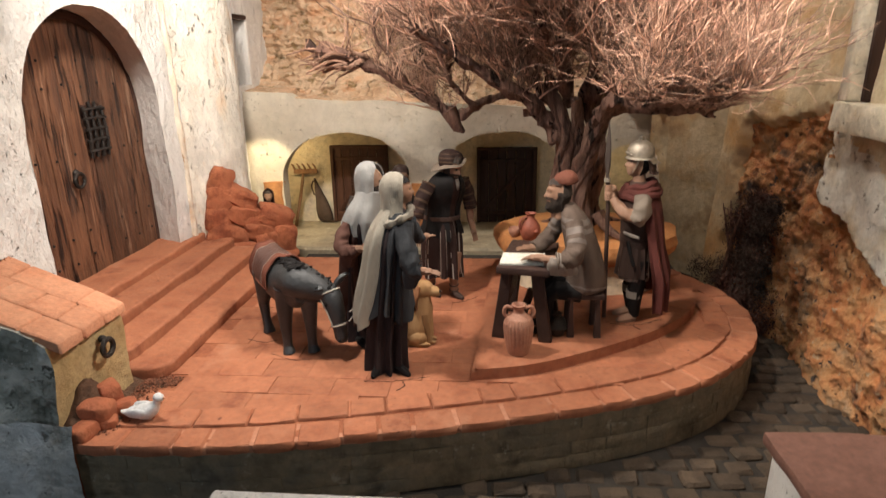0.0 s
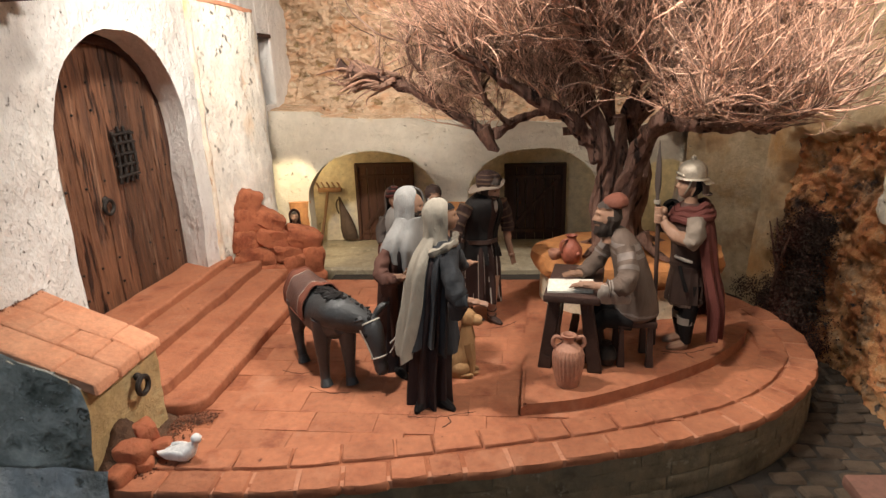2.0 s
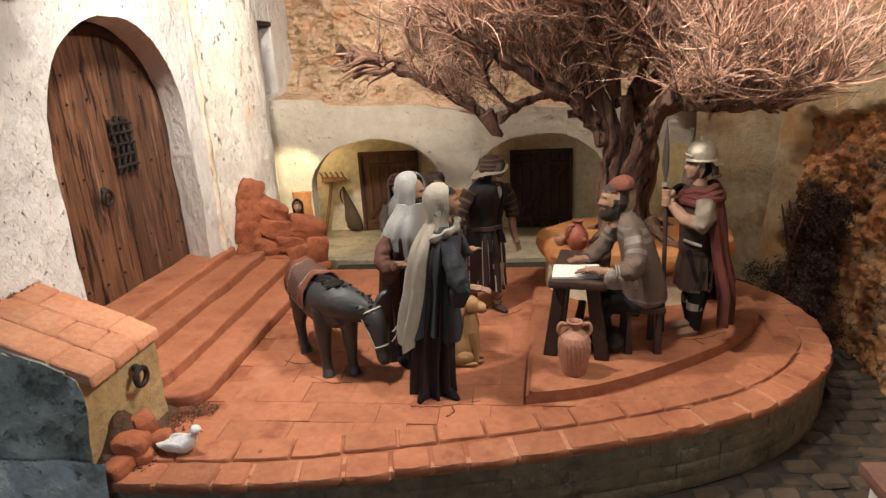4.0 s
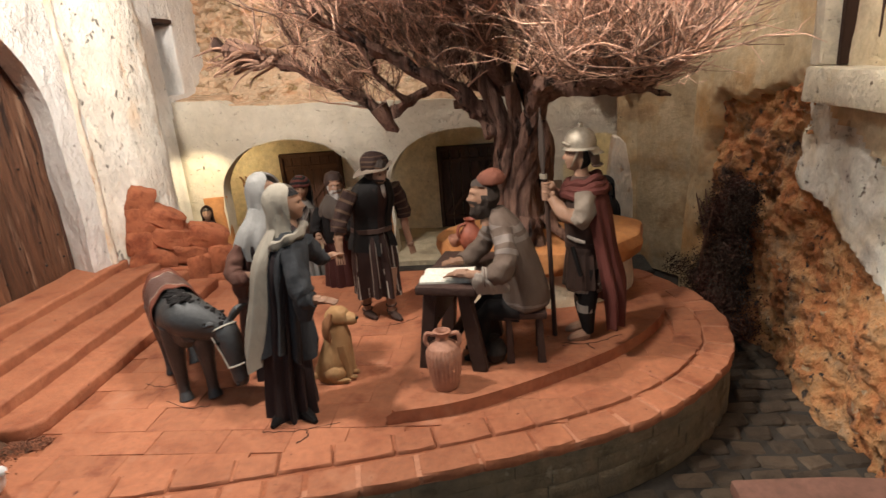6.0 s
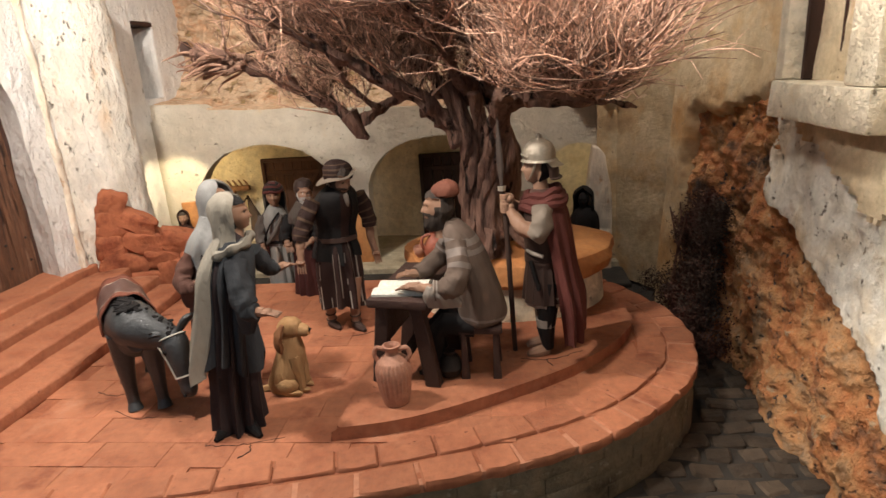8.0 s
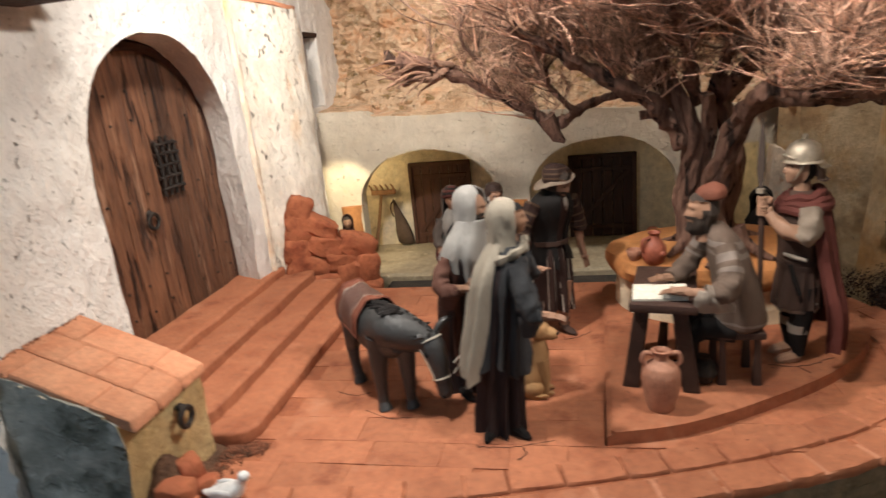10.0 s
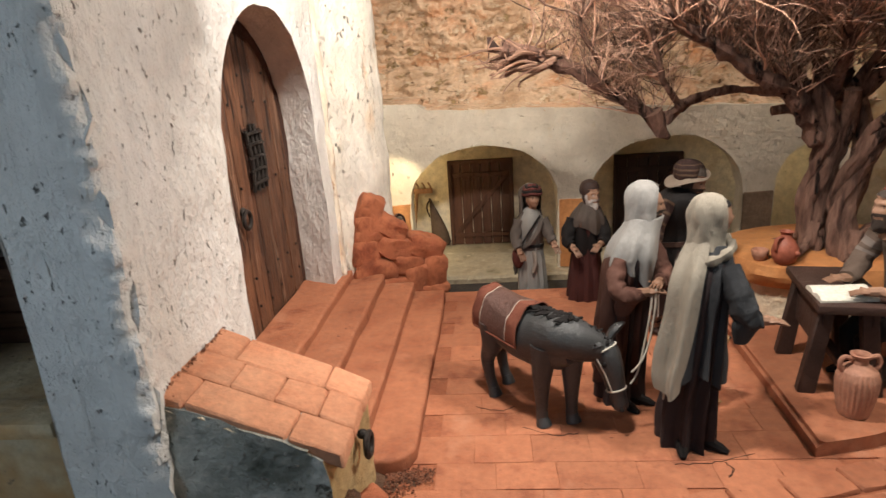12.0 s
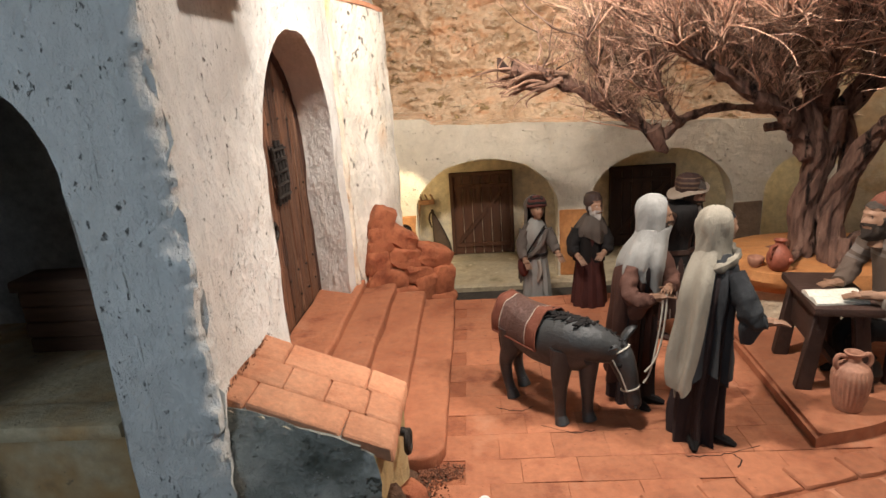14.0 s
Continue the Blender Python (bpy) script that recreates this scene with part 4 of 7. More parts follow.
bm = bmesh.new()
loft(bm, [oval(0.97, -0.02, 0.02), oval(0.96, 0.2, 0.02), oval(0.955, 0.4, 0.02), oval(0.95, 0.56, 0.02)], 0)
part("wall", bm, cream_plaster, planter, "cream stone planter wall")
bm = bmesh.new()
loft(bm, [oval(0.98, 0.5, 0.06), oval(1.06, 0.56, 0.08), oval(1.08, 0.66, 0.10), oval(1.03, 0.76, 0.10), oval(0.93, 0.80, 0.08), oval(0.72, 0.80, 0.08), oval(0.45, 0.84, 0.1), oval(0.1, 0.88, 0.05)], 0)
part("rim", bm, orange_clay, planter, "lumpy orange clay rim")

bm = bmesh.new()
lathe(bm, [(0.06, 0.0), (0.10, 0.035), (0.13, 0.12), (0.125, 0.185), (0.085, 0.255), (0.055, 0.29), (0.052, 0.325), (0.072, 0.355), (0.06, 0.356), (0.04, 0.32)], (0.46, 7.30, 0.775), 24)
tube(bm, smooth_line([(0.41, 7.27, 1.08), (0.34, 7.24, 1.06), (0.325, 7.23, 0.98), (0.35, 7.245, 0.93)], 4), 0.018, 6)
ball(bm, (0.53, 7.19, 0.92), (0.03, 0.03, 0.03), seg=8)
solo("red_pitcher", bm, red_clay, "dull red clay pitcher on the planter rim", "pitcher")
bm = bmesh.new()
lathe(bm, [(0.05, 0.0), (0.08, 0.05), (0.09, 0.1), (0.08, 0.12), (0.06, 0.06)], (0.28, 7.45, 0.78), 18)
solo("clay_cup", bm, pot_clay, "small brown cup on the planter rim", "cup")

tree = thing("tree", (1.05, 7.9, 0.8), "gnarled bare olive tree with a dense crown of dry twigs", "tree")
tr = random.Random(5)


def strand(pts, r0, r1, seed, sides=9):
    r = random.Random(seed)
    line = smooth_line(pts, 7)
    n = len(line)
    line = [p + noise.noise_vector(p * 2.3 + Vector((seed, 0, 0))) * 0.05 for p in line]
    radii = [(r0 + (r1 - r0) * k / (n - 1)) * (1 + 0.16 * math.sin(k * 1.3 + seed)) for k in range(n)]
    return line, radii


def limb(name, pts, r0, r1, seed, label=""):
    line, radii = strand(pts, r0, r1, seed)
    bm = bmesh.new()
    tube(bm, line, radii, 12, 0, 0.12, 1.0, 0.16)
    rough(bm, 0.025, 7.0, seed)
    part(name, bm, bark, tree, label)
    return line


def stem(pts, r0, r1, count, turns, seed):
    """A stem of strands that wind round one another."""
    line = smooth_line(pts, 9)
    n = len(line)
    bm = bmesh.new()
    for j in range(count + 1):
        pts2, radii = [], []
        for k, p in enumerate(line):
            t = k / (n - 1)
            r = r0 + (r1 - r0) * t
            flare = 1 + 0.35 * max(0.0, 0.16 - t) / 0.16
            a = 2 * math.pi * (j / count + turns * t) + seed
            d = 0.0 if j == count else 0.62 * r * flare * (1 + 0.18 * math.sin(5 * t + j + seed))
            pts2.append(p + Vector((math.cos(a) * d, math.sin(a) * d, 0)))
            radii.append(r * (0.72 if j == count else 0.5 * (1 + 0.2 * math.sin(3.1 * t * 4 + j * 2.3))))
        tube(bm, pts2, radii, 14, 0, 0.05, 1.0, 0.10)
    rough(bm, 0.018, 6.0, seed)
    part("stem", bm, bark, tree, "twisted reddish brown stem")


stem([(0.94, 7.66, 0.70), (0.88, 7.66, 1.0), (0.84, 7.66, 1.4), (0.88, 7.60, 1.75), (0.88, 7.50, 2.05), (0.78, 7.46, 2.35), (0.66, 7.5, 2.6)], 0.140, 0.085, 4, 0.8, 1.0)
stem([(1.16, 7.30, 0.70), (1.08, 7.40, 1.0), (1.04, 7.44, 1.35), (1.10, 7.38, 1.7), (1.16, 7.22, 2.05), (1.22, 6.98, 2.33), (1.28, 6.62, 2.54)], 0.155, 0.080, 4, 0.9, 2.0)
stem([(1.30, 7.85, 0.70), (1.24, 7.76, 1.1), (1.28, 7.66, 1.6), (1.26, 7.58, 2.0), (1.12, 7.6, 2.5)], 0.145, 0.085, 4, 0.7, 4.0)
stem([(1.02, 7.78, 0.70), (1.0, 7.7, 1.2), (0.98, 7.62, 1.7), (1.0, 7.5, 2.1), (0.95, 7.3, 2.5)], 0.12, 0.07, 3, 0.6, 5.0)
# roots that spread over the planter
for k, (a, b) in enumerate([((0.88, 7.6), (0.62, 7.40)), ((1.1, 7.2), (0.92, 6.98)), ((1.3, 7.4), (1.62, 7.2)), ((1.3, 7.9), (1.75, 8.0)), ((0.9, 7.75), (0.66, 8.0))]):
    bm = bmesh.new()
    root = smooth_line([(a[0], a[1], 1.12), (a[0] * 0.7 + b[0] * 0.3, a[1] * 0.7 + b[1] * 0.3, 0.93), (b[0], b[1], 0.82)], 5)
    tube(bm, root, [0.085 - 0.006 * i for i in range(len(root))], 9, 0, 0.1, 1.0, 0.16)
    rough(bm, 0.02, 7.0, k * 2.0)
    part("root", bm, bark, tree)

BOUGHS = [
    ("limb", [(0.85, 7.75, 2.25), (0.5, 8.1, 2.5), (0.1, 8.6, 2.45), (-0.2, 8.62, 2.32), (-0.48, 8.50, 2.22), (-0.85, 8.45, 2.42), (-1.35, 8.4, 2.72), (-1.9, 8.35, 2.98), (-2.35, 8.3, 3.12)], 0.030, 0.095, 11),
    ("limb", [(0.80, 7.52, 1.98), (0.62, 7.45, 2.25), (0.36, 7.36, 2.52), (-0.11, 7.25, 2.79), (-0.45, 7.15, 3.0), (-0.9, 7.0, 3.3)], 0.105, 0.05, 12),
    ("limb", [(1.2, 6.98, 2.34), (1.28, 6.58, 2.55), (1.46, 6.32, 2.54), (1.6, 6.05, 2.55), (1.8, 5.88, 2.50), (2.0, 5.8, 2.47)], 0.085, 0.025, 13),
    ("limb", [(1.22, 6.95, 2.36), (1.5, 6.78, 2.44), (1.84, 6.66, 2.41), (2.2, 6.9, 2.36), (2.5, 7.2, 2.30)], 0.06, 0.015, 26),
    ("limb", [(1.1, 7.75, 2.3), (1.5, 7.8, 2.7), (2.0, 7.7, 2.95), (2.5, 7.5, 3.1), (3.0, 7.3, 3.3)], 0.09, 0.025, 14),
    ("limb", [(0.95, 7.8, 2.4), (0.9, 8.0, 2.9), (0.8, 8.3, 3.4), (0.9, 8.5, 4.0)], 0.07, 0.02, 15),
    ("limb", [(0.9, 7.6, 2.4), (0.7, 7.1, 2.9), (0.5, 6.6, 3.3), (0.3, 6.2, 3.7)], 0.065, 0.02, 16),
    ("limb", [(0.8, 7.8, 2.4), (0.2, 7.9, 2.85), (-0.5, 8.0, 3.2), (-1.2, 8.1, 3.7)], 0.06, 0.02, 17),
    ("limb", [(1.1, 7.6, 2.4), (1.4, 7.1, 2.9), (1.8, 6.6, 3.2), (2.3, 6.2, 3.5)], 0.08, 0.025, 18),
    ("limb", [(-1.2, 8.4, 2.66), (-1.3, 8.2, 2.95), (-1.5, 8.0, 3.2), (-1.5, 7.9, 3.6)], 0.035, 0.012, 19),
    ("limb", [(-0.3, 8.55, 2.3), (-0.5, 8.3, 2.6), (-0.7, 8.1, 3.0), (-0.8, 7.9, 3.5)], 0.042, 0.02, 20),
    ("limb", [(0.8, 7.8, 2.35), (0.65, 8.1, 2.8), (0.4, 8.5, 3.2), (0.2, 8.8, 3.6)], 0.07, 0.02, 21),
    ("limb", [(1.1, 7.85, 2.4), (1.3, 8.1, 2.8), (1.5, 8.4, 3.2), (1.8, 8.6, 3.6)], 0.07, 0.02, 22),
    ("limb", [(1.05, 7.6, 2.35), (1.1, 7.3, 2.8), (1.15, 6.9, 3.2), (1.2, 6.5, 3.6)], 0.06, 0.02, 23),
    ("limb", [(0.8, 7.7, 2.35), (0.5, 7.6, 2.7), (0.2, 7.55, 3.1), (-0.2, 7.5, 3.5)], 0.06, 0.02, 24),
    ("limb", [(1.1, 7.7, 2.35), (1.4, 7.6, 2.75), (1.7, 7.55, 3.1), (2.1, 7.5, 3.5)], 0.06, 0.02, 25),
]
lines = [limb(nm, pts, a, b, s) for nm, pts, a, b, s in BOUGHS]

# frayed broken end of the long limb
for k in range(30):
    bm = bmesh.new()
    p0 = Vector((-1.85 + tr.uniform(-0.25, 0.2), 8.3 + tr.uniform(-0.08, 0.08), 2.96 + tr.uniform(-0.06, 0.10)))
    p1 = p0 + Vector((-0.18 - 0.16 * tr.random(), tr.uniform(-0.12, 0.12), tr.uniform(-0.10, 0.10)))
    p2 = p1 + Vector((-0.10 - 0.22 * tr.random(), tr.uniform(-0.10, 0.10), tr.uniform(-0.16, 0.12)))
    p3 = p2 + Vector((tr.uniform(-0.24, 0.10), tr.uniform(-0.08, 0.08), tr.uniform(-0.12, 0.14)))
    line = smooth_line([p0, p1, p2, p3], 5)
    w = tr.uniform(0.014, 0.036)
    tube(bm, line, [w * (1.1 - 0.9 * i / (len(line) - 1)) for i in range(len(line))], 6)
    rough(bm, 0.012, 8, k)
    part("splinter", bm, splinter_wood, tree)
bm = bmesh.new()
hull_block(bm, [(-2.50, 8.25, 3.10), (-2.34, 8.25, 3.10), (-2.34, 8.4, 3.10), (-2.50, 8.4, 3.10)], [(-2.50, 8.27, 3.25), (-2.46, 8.27, 3.25), (-2.46, 8.38, 3.25), (-2.50, 8.38, 3.25)])
part("stub", bm, dark_wood, tree)
bm = bmesh.new()
tube(bm, [(-0.62, 8.45, 2.30), (-0.5, 8.48, 2.06), (-0.42, 8.5, 2.0)], [0.13, 0.08, 0.03], 9)
rough(bm, 0.03, 6, 3)
part("knee", bm, bark, tree)
bm = bmesh.new()
tube(bm, [(0.70, 7.62, 2.28), (0.52, 7.64, 2.33), (0.36, 7.66, 2.31)], [0.055, 0.05, 0.05], 9, 0, 0.1, 1.0, 0.12)
part("stub", bm, bark, tree)


def twigs(count, seed, size=(0.35, 0.9), thick=0.012):
    """Many thin crooked shoots that leave the limbs and fan up and outwards."""
    r = random.Random(seed)
    verts, faces = [], []
    centre = Vector((0.75, 7.5, 1.9))

    def shoot(p, d, length, rad, n, wild):
        base = None
        pts = [p]
        for k in range(n):
            d = (d + Vector((r.gauss(0, wild), r.gauss(0, wild), r.gauss(0, wild * 0.8) + 0.03))).normalized()
            if pts[-1].z < 2.55:
                d.z = max(d.z, 0.2)
            pts.append(pts[-1] + d * (length / n))
        for k, q in enumerate(pts):
            rr = rad * (1 - 0.75 * k / n)
            side = d.cross(Vector((0.3, 0.2, 0.93))).normalized()
            up = side.cross(d)
            ids = []
            for i in range(3):
                a = 2.0944 * i + 0.5 * k
                verts.append(q + side * math.cos(a) * rr + up * math.sin(a) * rr)
                ids.append(len(verts) - 1)
            if base:
                for i in range(3):
                    faces.append((base[i], base[(i + 1) % 3], ids[(i + 1) % 3], ids[i]))
            base = ids
        return pts

    def thin_left(x):
        """The crown thins out over the long limb's broken end."""
        return r.random() < max(0.06, min(1.0, (x + 2.15) / 1.15)) ** 1.3

    def bare(q):
        """No shoots hang below the stout limb over the planter."""
        return q.z < 2.40 or -1.0 < q.x < 0.85 and q.y < 7.95 and q.z < 2.55 - 0.70 * (q.x - 0.4)

    boughs = list(lines)
    for k in range(420):
        src = lines[r.choices(range(len(lines)), [0.7, 1.3, 1.5, 0.15, 1.6, 0.7, 2.0, 0.8, 1.5, 0.5, 0.7, 0.9, 1.1, 1.8, 1.5, 0.9])[0]]
        p = src[int((0.35 + 0.65 * r.random() if src is not lines[0] else 0.55 + 0.45 * r.random()) * (len(src) - 1))]
        out = p - centre
        out.z *= 0.35
        d = (out.normalized() * 0.8 + Vector((r.gauss(0, 0.6), r.gauss(0, 0.6), 0.3 + r.gauss(0, 0.28)))).normalized()
        d.z = max(d.z, 0.2 + 0.2 * r.random())
        if (p + d).x > 2.8:
            d.x *= -0.4
        if not thin_left((p + d * 0.5).x):
            d = Vector((abs(d.x), d.y, d.z + 0.3))
        if bare(p + d.normalized() * 0.6):
            d = Vector((d.x * 0.3, abs(d.y) * 0.3, 1.0))
        boughs.append(shoot(p, d.normalized(), r.uniform(0.5, 1.25), r.uniform(0.014, 0.026), 8, 0.20))
    weights = [len(l) * (0.2 if i == 3 else 2.0 if i in (1, 2, 4, 8) else 2.6 if i in (6, 13, 14) else 1.3) for i, l in enumerate(lines)] + [9.0] * 420
    while count > 0:
        li = r.choices(range(len(boughs)), weights)[0]
        line = boughs[li]
        t = 0.2 + 0.8 * r.random() ** 0.75
        if li == 0:
            t = 0.5 + 0.5 * r.random()
        p = line[min(len(line) - 1, int(t * (len(line) - 1)))]
        out = p - centre
        out.z *= 0.5
        d = (out.normalized() * 0.6 + Vector((r.gauss(0, 0.55), r.gauss(0, 0.55), 0.6 + r.gauss(0, 0.42)))).normalized()
        if li == 0:
            d = Vector((r.gauss(-0.35, 0.5), r.gauss(-0.25, 0.4), 0.7 + r.gauss(0, 0.3))).normalized()
        length = r.uniform(*size)
        if p.x + d.x * length > 2.75:
            count -= 0.2
            continue
        if bare(p + d * length) or bare(p + d * length * 0.5) or p.z + d.z * length > 4.25 or p.z + d.z * length < (2.78 if -0.7 < p.x < 0.75 else 2.5) or not thin_left(p.x + d.x * length):
            count -= 0.2
            continue
        pts = shoot(p, d, length, thick * r.uniform(0.6, 1.4), 6, r.choice((0.09, 0.15, 0.24)))
        count -= 1
        for _ in range(r.choice((1, 2, 3, 3))):
            k = r.randrange(1, 6)
            dd = (pts[k + 1] - pts[k]).normalized() + Vector((r.gauss(0, 0.6), r.gauss(0, 0.6), max(-0.25, r.gauss(0.15, 0.4))))
            if bare(pts[k] + dd.normalized() * length * 0.5):
                continue
            sub = shoot(pts[k], dd.normalized(), length * r.uniform(0.3, 0.7), thick * 0.6, 5, 0.2)
            count -= 1
            if r.random() < 0.6:
                shoot(sub[2], (dd.normalized() + Vector((r.gauss(0, 0.6), r.gauss(0, 0.6), 0.2))).normalized(), length * 0.3, thick * 0.45, 4, 0.38)
                count -= 1
    me = bpy.data.meshes.new("brushwood")
    at = ORIGIN[tree]
    me.from_pydata([tuple((v - at) * U) for v in verts], [], faces)
    me.materials.append(twig_mat)
    for p in me.polygons:
        p.use_smooth = True
    ob = new("brushwood", me)
    ob.parent = tree
    tagged(ob, "dense dry reddish twigs", kind="stuff")


twigs(43000, 3, (0.3, 0.95), 0.0074)


# ---- table, jar, book ----
table = thing("table", (0.35, 6.3, 0.12), "small dark wooden writing table on splayed legs", "table")
# the table stands slightly turned: its long side runs from front to back
TM = Matrix.Translation((0.36, 6.22, 0)) @ Matrix.Rotation(radians(-11), 4, "Z")


def tbox(name, lo, hi, material, bevel=0.012, extra=None, parent=table):
    bm = bmesh.new()
    box(bm, lo, hi, bevel, segs=2)
    if extra:
        bm.transform(extra)
    bm.transform(TM)
    part(name, bm, material, parent)


tbox("tabletop", (-0.24, -0.50, 0.88), (0.30, 0.50, 0.955), table_wood, 0.016)
tbox("apron", (-0.17, -0.42, 0.74), (-0.12, 0.42, 0.88), table_wood)
tbox("apron", (0.18, -0.42, 0.74), (0.23, 0.42, 0.88), table_wood)
for sy in (-1, 1):
    bm = bmesh.new()
    y = 0.36 * sy
    low = [(-0.30, y - 0.05 + 0.03 * sy, 0.12), (0.32, y - 0.05 + 0.03 * sy, 0.12), (0.32, y + 0.05 + 0.03 * sy, 0.12), (-0.30, y + 0.05 + 0.03 * sy, 0.12)]
    # two splayed boards and a cross board make each trestle
    for x0, x1, xt0, xt1 in [(-0.30, -0.16, -0.2, -0.08), (0.2, 0.34, 0.1, 0.22)]:
        hull_block(bm, [(x0, y - 0.05, 0.12), (x1, y - 0.05, 0.12), (x1, y + 0.05, 0.12), (x0, y + 0.05, 0.12)], [(xt0, y - 0.045, 0.88), (xt1, y - 0.045, 0.88), (xt1, y + 0.045, 0.88), (xt0, y + 0.045, 0.88)], 0.01)
    bm.transform(TM)
    part("trestle_leg", bm, table_wood, table)
tbox("stretcher", (-0.02, -0.36, 0.36), (0.06, 0.36, 0.43), table_wood)
tbox("side_panel", (-0.17, -0.36, 0.5), (-0.13, 0.36, 0.75), table_wood)

book = thing("open_book", (0.3, 6.0, 0.955), "open book with blank cream pages on the table", "book")
for s in (0, 1):
    y0 = 5.83 + s * 0.17
    bm = sheet(steps_of(0, 1, 6), steps_of(0, 1, 8), lambda u, v: (0.07 + 0.44 * u + 0.045 * (y0 + 0.16 * v - 5.83) / 0.33, y0 + 0.165 * v - 0.03 * u * 0.5, 0.975 + 0.028 * math.sin(math.pi * (v if s else 1 - v)) ** 0.6))
    ext = bmesh.ops.extrude_face_region(bm, geom=bm.faces[:])
    for v in ext["geom"]:
        if isinstance(v, bmesh.types.BMVert):
            v.co.z = 0.957
    part("page_block", bm, paper, book)

jar = thing("amphora", (0.26, 5.55, 0.12), "ribbed clay jar with two handles beside the table", "jar")
bm = bmesh.new()
prof = [(0.10, 0.0), (0.115, 0.01), (0.132, 0.08), (0.148, 0.18), (0.158, 0.27), (0.157, 0.34), (0.135, 0.405), (0.085, 0.445), (0.06, 0.465), (0.058, 0.50), (0.075, 0.53), (0.08, 0.545), (0.062, 0.55), (0.045, 0.52), (0.04, 0.47)]
fine = []
for k in range(len(prof) - 1):
    (r0, z0), (r1, z1) = prof[k], prof[k + 1]
    for j in range(4):
        t = j / 4
        z = z0 + (z1 - z0) * t
        rib = 0.0
        fine.append(((r0 + (r1 - r0) * t + rib) * 0.94, z * 0.96))
rings = []
for r, z in fine + [(prof[-1][0], prof[-1][1] * 0.96)]:
    # upright flutes on the belly
    depth = 0.028 * max(0.0, min(1.0, (z - 0.05) / 0.05, (0.405 - z) / 0.03))
    rings.append([(0.26 + r * (1 + depth * math.cos(26 * a)) * math.cos(a), 5.55 + r * (1 + depth * math.cos(26 * a)) * math.sin(a), 0.12 + z) for a in [2 * math.pi * q / 156 for q in range(156)]])
loft(bm, rings, 0)
part("body", bm, pot_clay, jar)
for s in (-1, 1):
    bm = bmesh.new()
    tube(bm, smooth_line([(0.26 + s * 0.06, 5.55, 0.605), (0.26 + s * 0.125, 5.55, 0.62), (0.26 + s * 0.147, 5.55, 0.555), (0.26 + s * 0.115, 5.55, 0.50)], 5), 0.02, 8)
    part("handle", bm, pot_clay, jar)

stool = thing("stool", (0.93, 6.2, 0.12), "dark wooden stool under the seated scribe", "stool")
bm = bmesh.new()
box(bm, (0.78, 5.90, 0.55), (1.16, 6.32, 0.61), 0.012, segs=2)
part("seat", bm, table_wood, stool)
for x in (0.82, 1.10):
    for y in (5.94, 6.26):
        bm = bmesh.new()
        d = 0.02
        hull_block(bm, [(x - d * 1.6, y - d * 2, 0.12), (x + d * 2.2, y - d * 2, 0.12), (x + d * 2.2, y + d, 0.12), (x - d * 1.6, y + d, 0.12)], [(x - d, y - d, 0.55), (x + d, y - d, 0.55), (x + d, y + d, 0.55), (x - d, y + d, 0.55)], 0.006)
        part("leg", bm, table_wood, stool)
bm = bmesh.new()
lathe(bm, [(0.02, 0), (0.09, 0.02), (0.12, 0.1), (0.09, 0.19), (0.05, 0.22), (0.06, 0.25)], (0.68, 5.98, 0.12), 16)
solo("black_flask", bm, iron, "round black flask on the floor under the table", "flask")

# ---- figurines: each one plain mesh ----
def cloth(name, cols, scale=4.0, r=0.75, bump=0.25, fine=40):
    return mat(name, cols, scale, r, 0.7 if r > 0.6 else bump, 8, grain=0.08, sheen=0.15, stretch=(1, 1, 0.4))


SKIN = cloth("figure_skin", [(0.21, 0.115, 0.072), (0.30, 0.175, 0.115)], 6, 0.5, 0.1)
BEARD = cloth("figure_hair", [(0.03, 0.022, 0.018), (0.06, 0.045, 0.035)], 8, 0.8, 0.6)
WHITEBEARD = cloth("figure_grey_hair", [(0.30, 0.27, 0.24), (0.42, 0.39, 0.35)], 8, 0.8, 0.6)
CREAM = cloth("cream_cloth", [(0.21, 0.185, 0.145), (0.31, 0.275, 0.22)], 2.5)
PALEGREY = cloth("pale_grey_cloth", [(0.195, 0.185, 0.17), (0.29, 0.28, 0.26)], 2.5)
NAVY = cloth("dark_blue_cloth", [(0.025, 0.026, 0.028), (0.050, 0.052, 0.054)], 2.5)
BROWN = cloth("brown_cloth", [(0.042, 0.019, 0.014), (0.078, 0.036, 0.026)], 2.5)
BLACKISH = cloth("dark_cloth", [(0.008, 0.007, 0.0065), (0.018, 0.015, 0.014)], 2.5)
GREY = cloth("grey_cloth", [(0.11, 0.10, 0.09), (0.175, 0.16, 0.14)], 2.5)
TAN = cloth("tan_cloth", [(0.22, 0.185, 0.15), (0.32, 0.27, 0.225)], 2.5)
CAPBROWN = cloth("cap_felt", [(0.085, 0.03, 0.019), (0.145, 0.052, 0.032)], 3)
BRIM = cloth("hat_brim", [(0.14, 0.105, 0.078), (0.20, 0.155, 0.118)], 3)
HATBROWN = cloth("hat_felt", [(0.055, 0.032, 0.02), (0.095, 0.058, 0.036)], 3)
PONCHO = cloth("poncho_cloth", [(0.092, 0.064, 0.048), (0.145, 0.104, 0.080)], 2.5)
WINE = cloth("wine_cloth", [(0.06, 0.017, 0.013), (0.105, 0.032, 0.025)], 2.5)
RUST = cloth("rust_cloth", [(0.135, 0.045, 0.028), (0.19, 0.068, 0.042)], 2.5)
MIDBAND = cloth("poncho_light_band", [(0.155, 0.125, 0.105), (0.22, 0.18, 0.155)], 2.5)
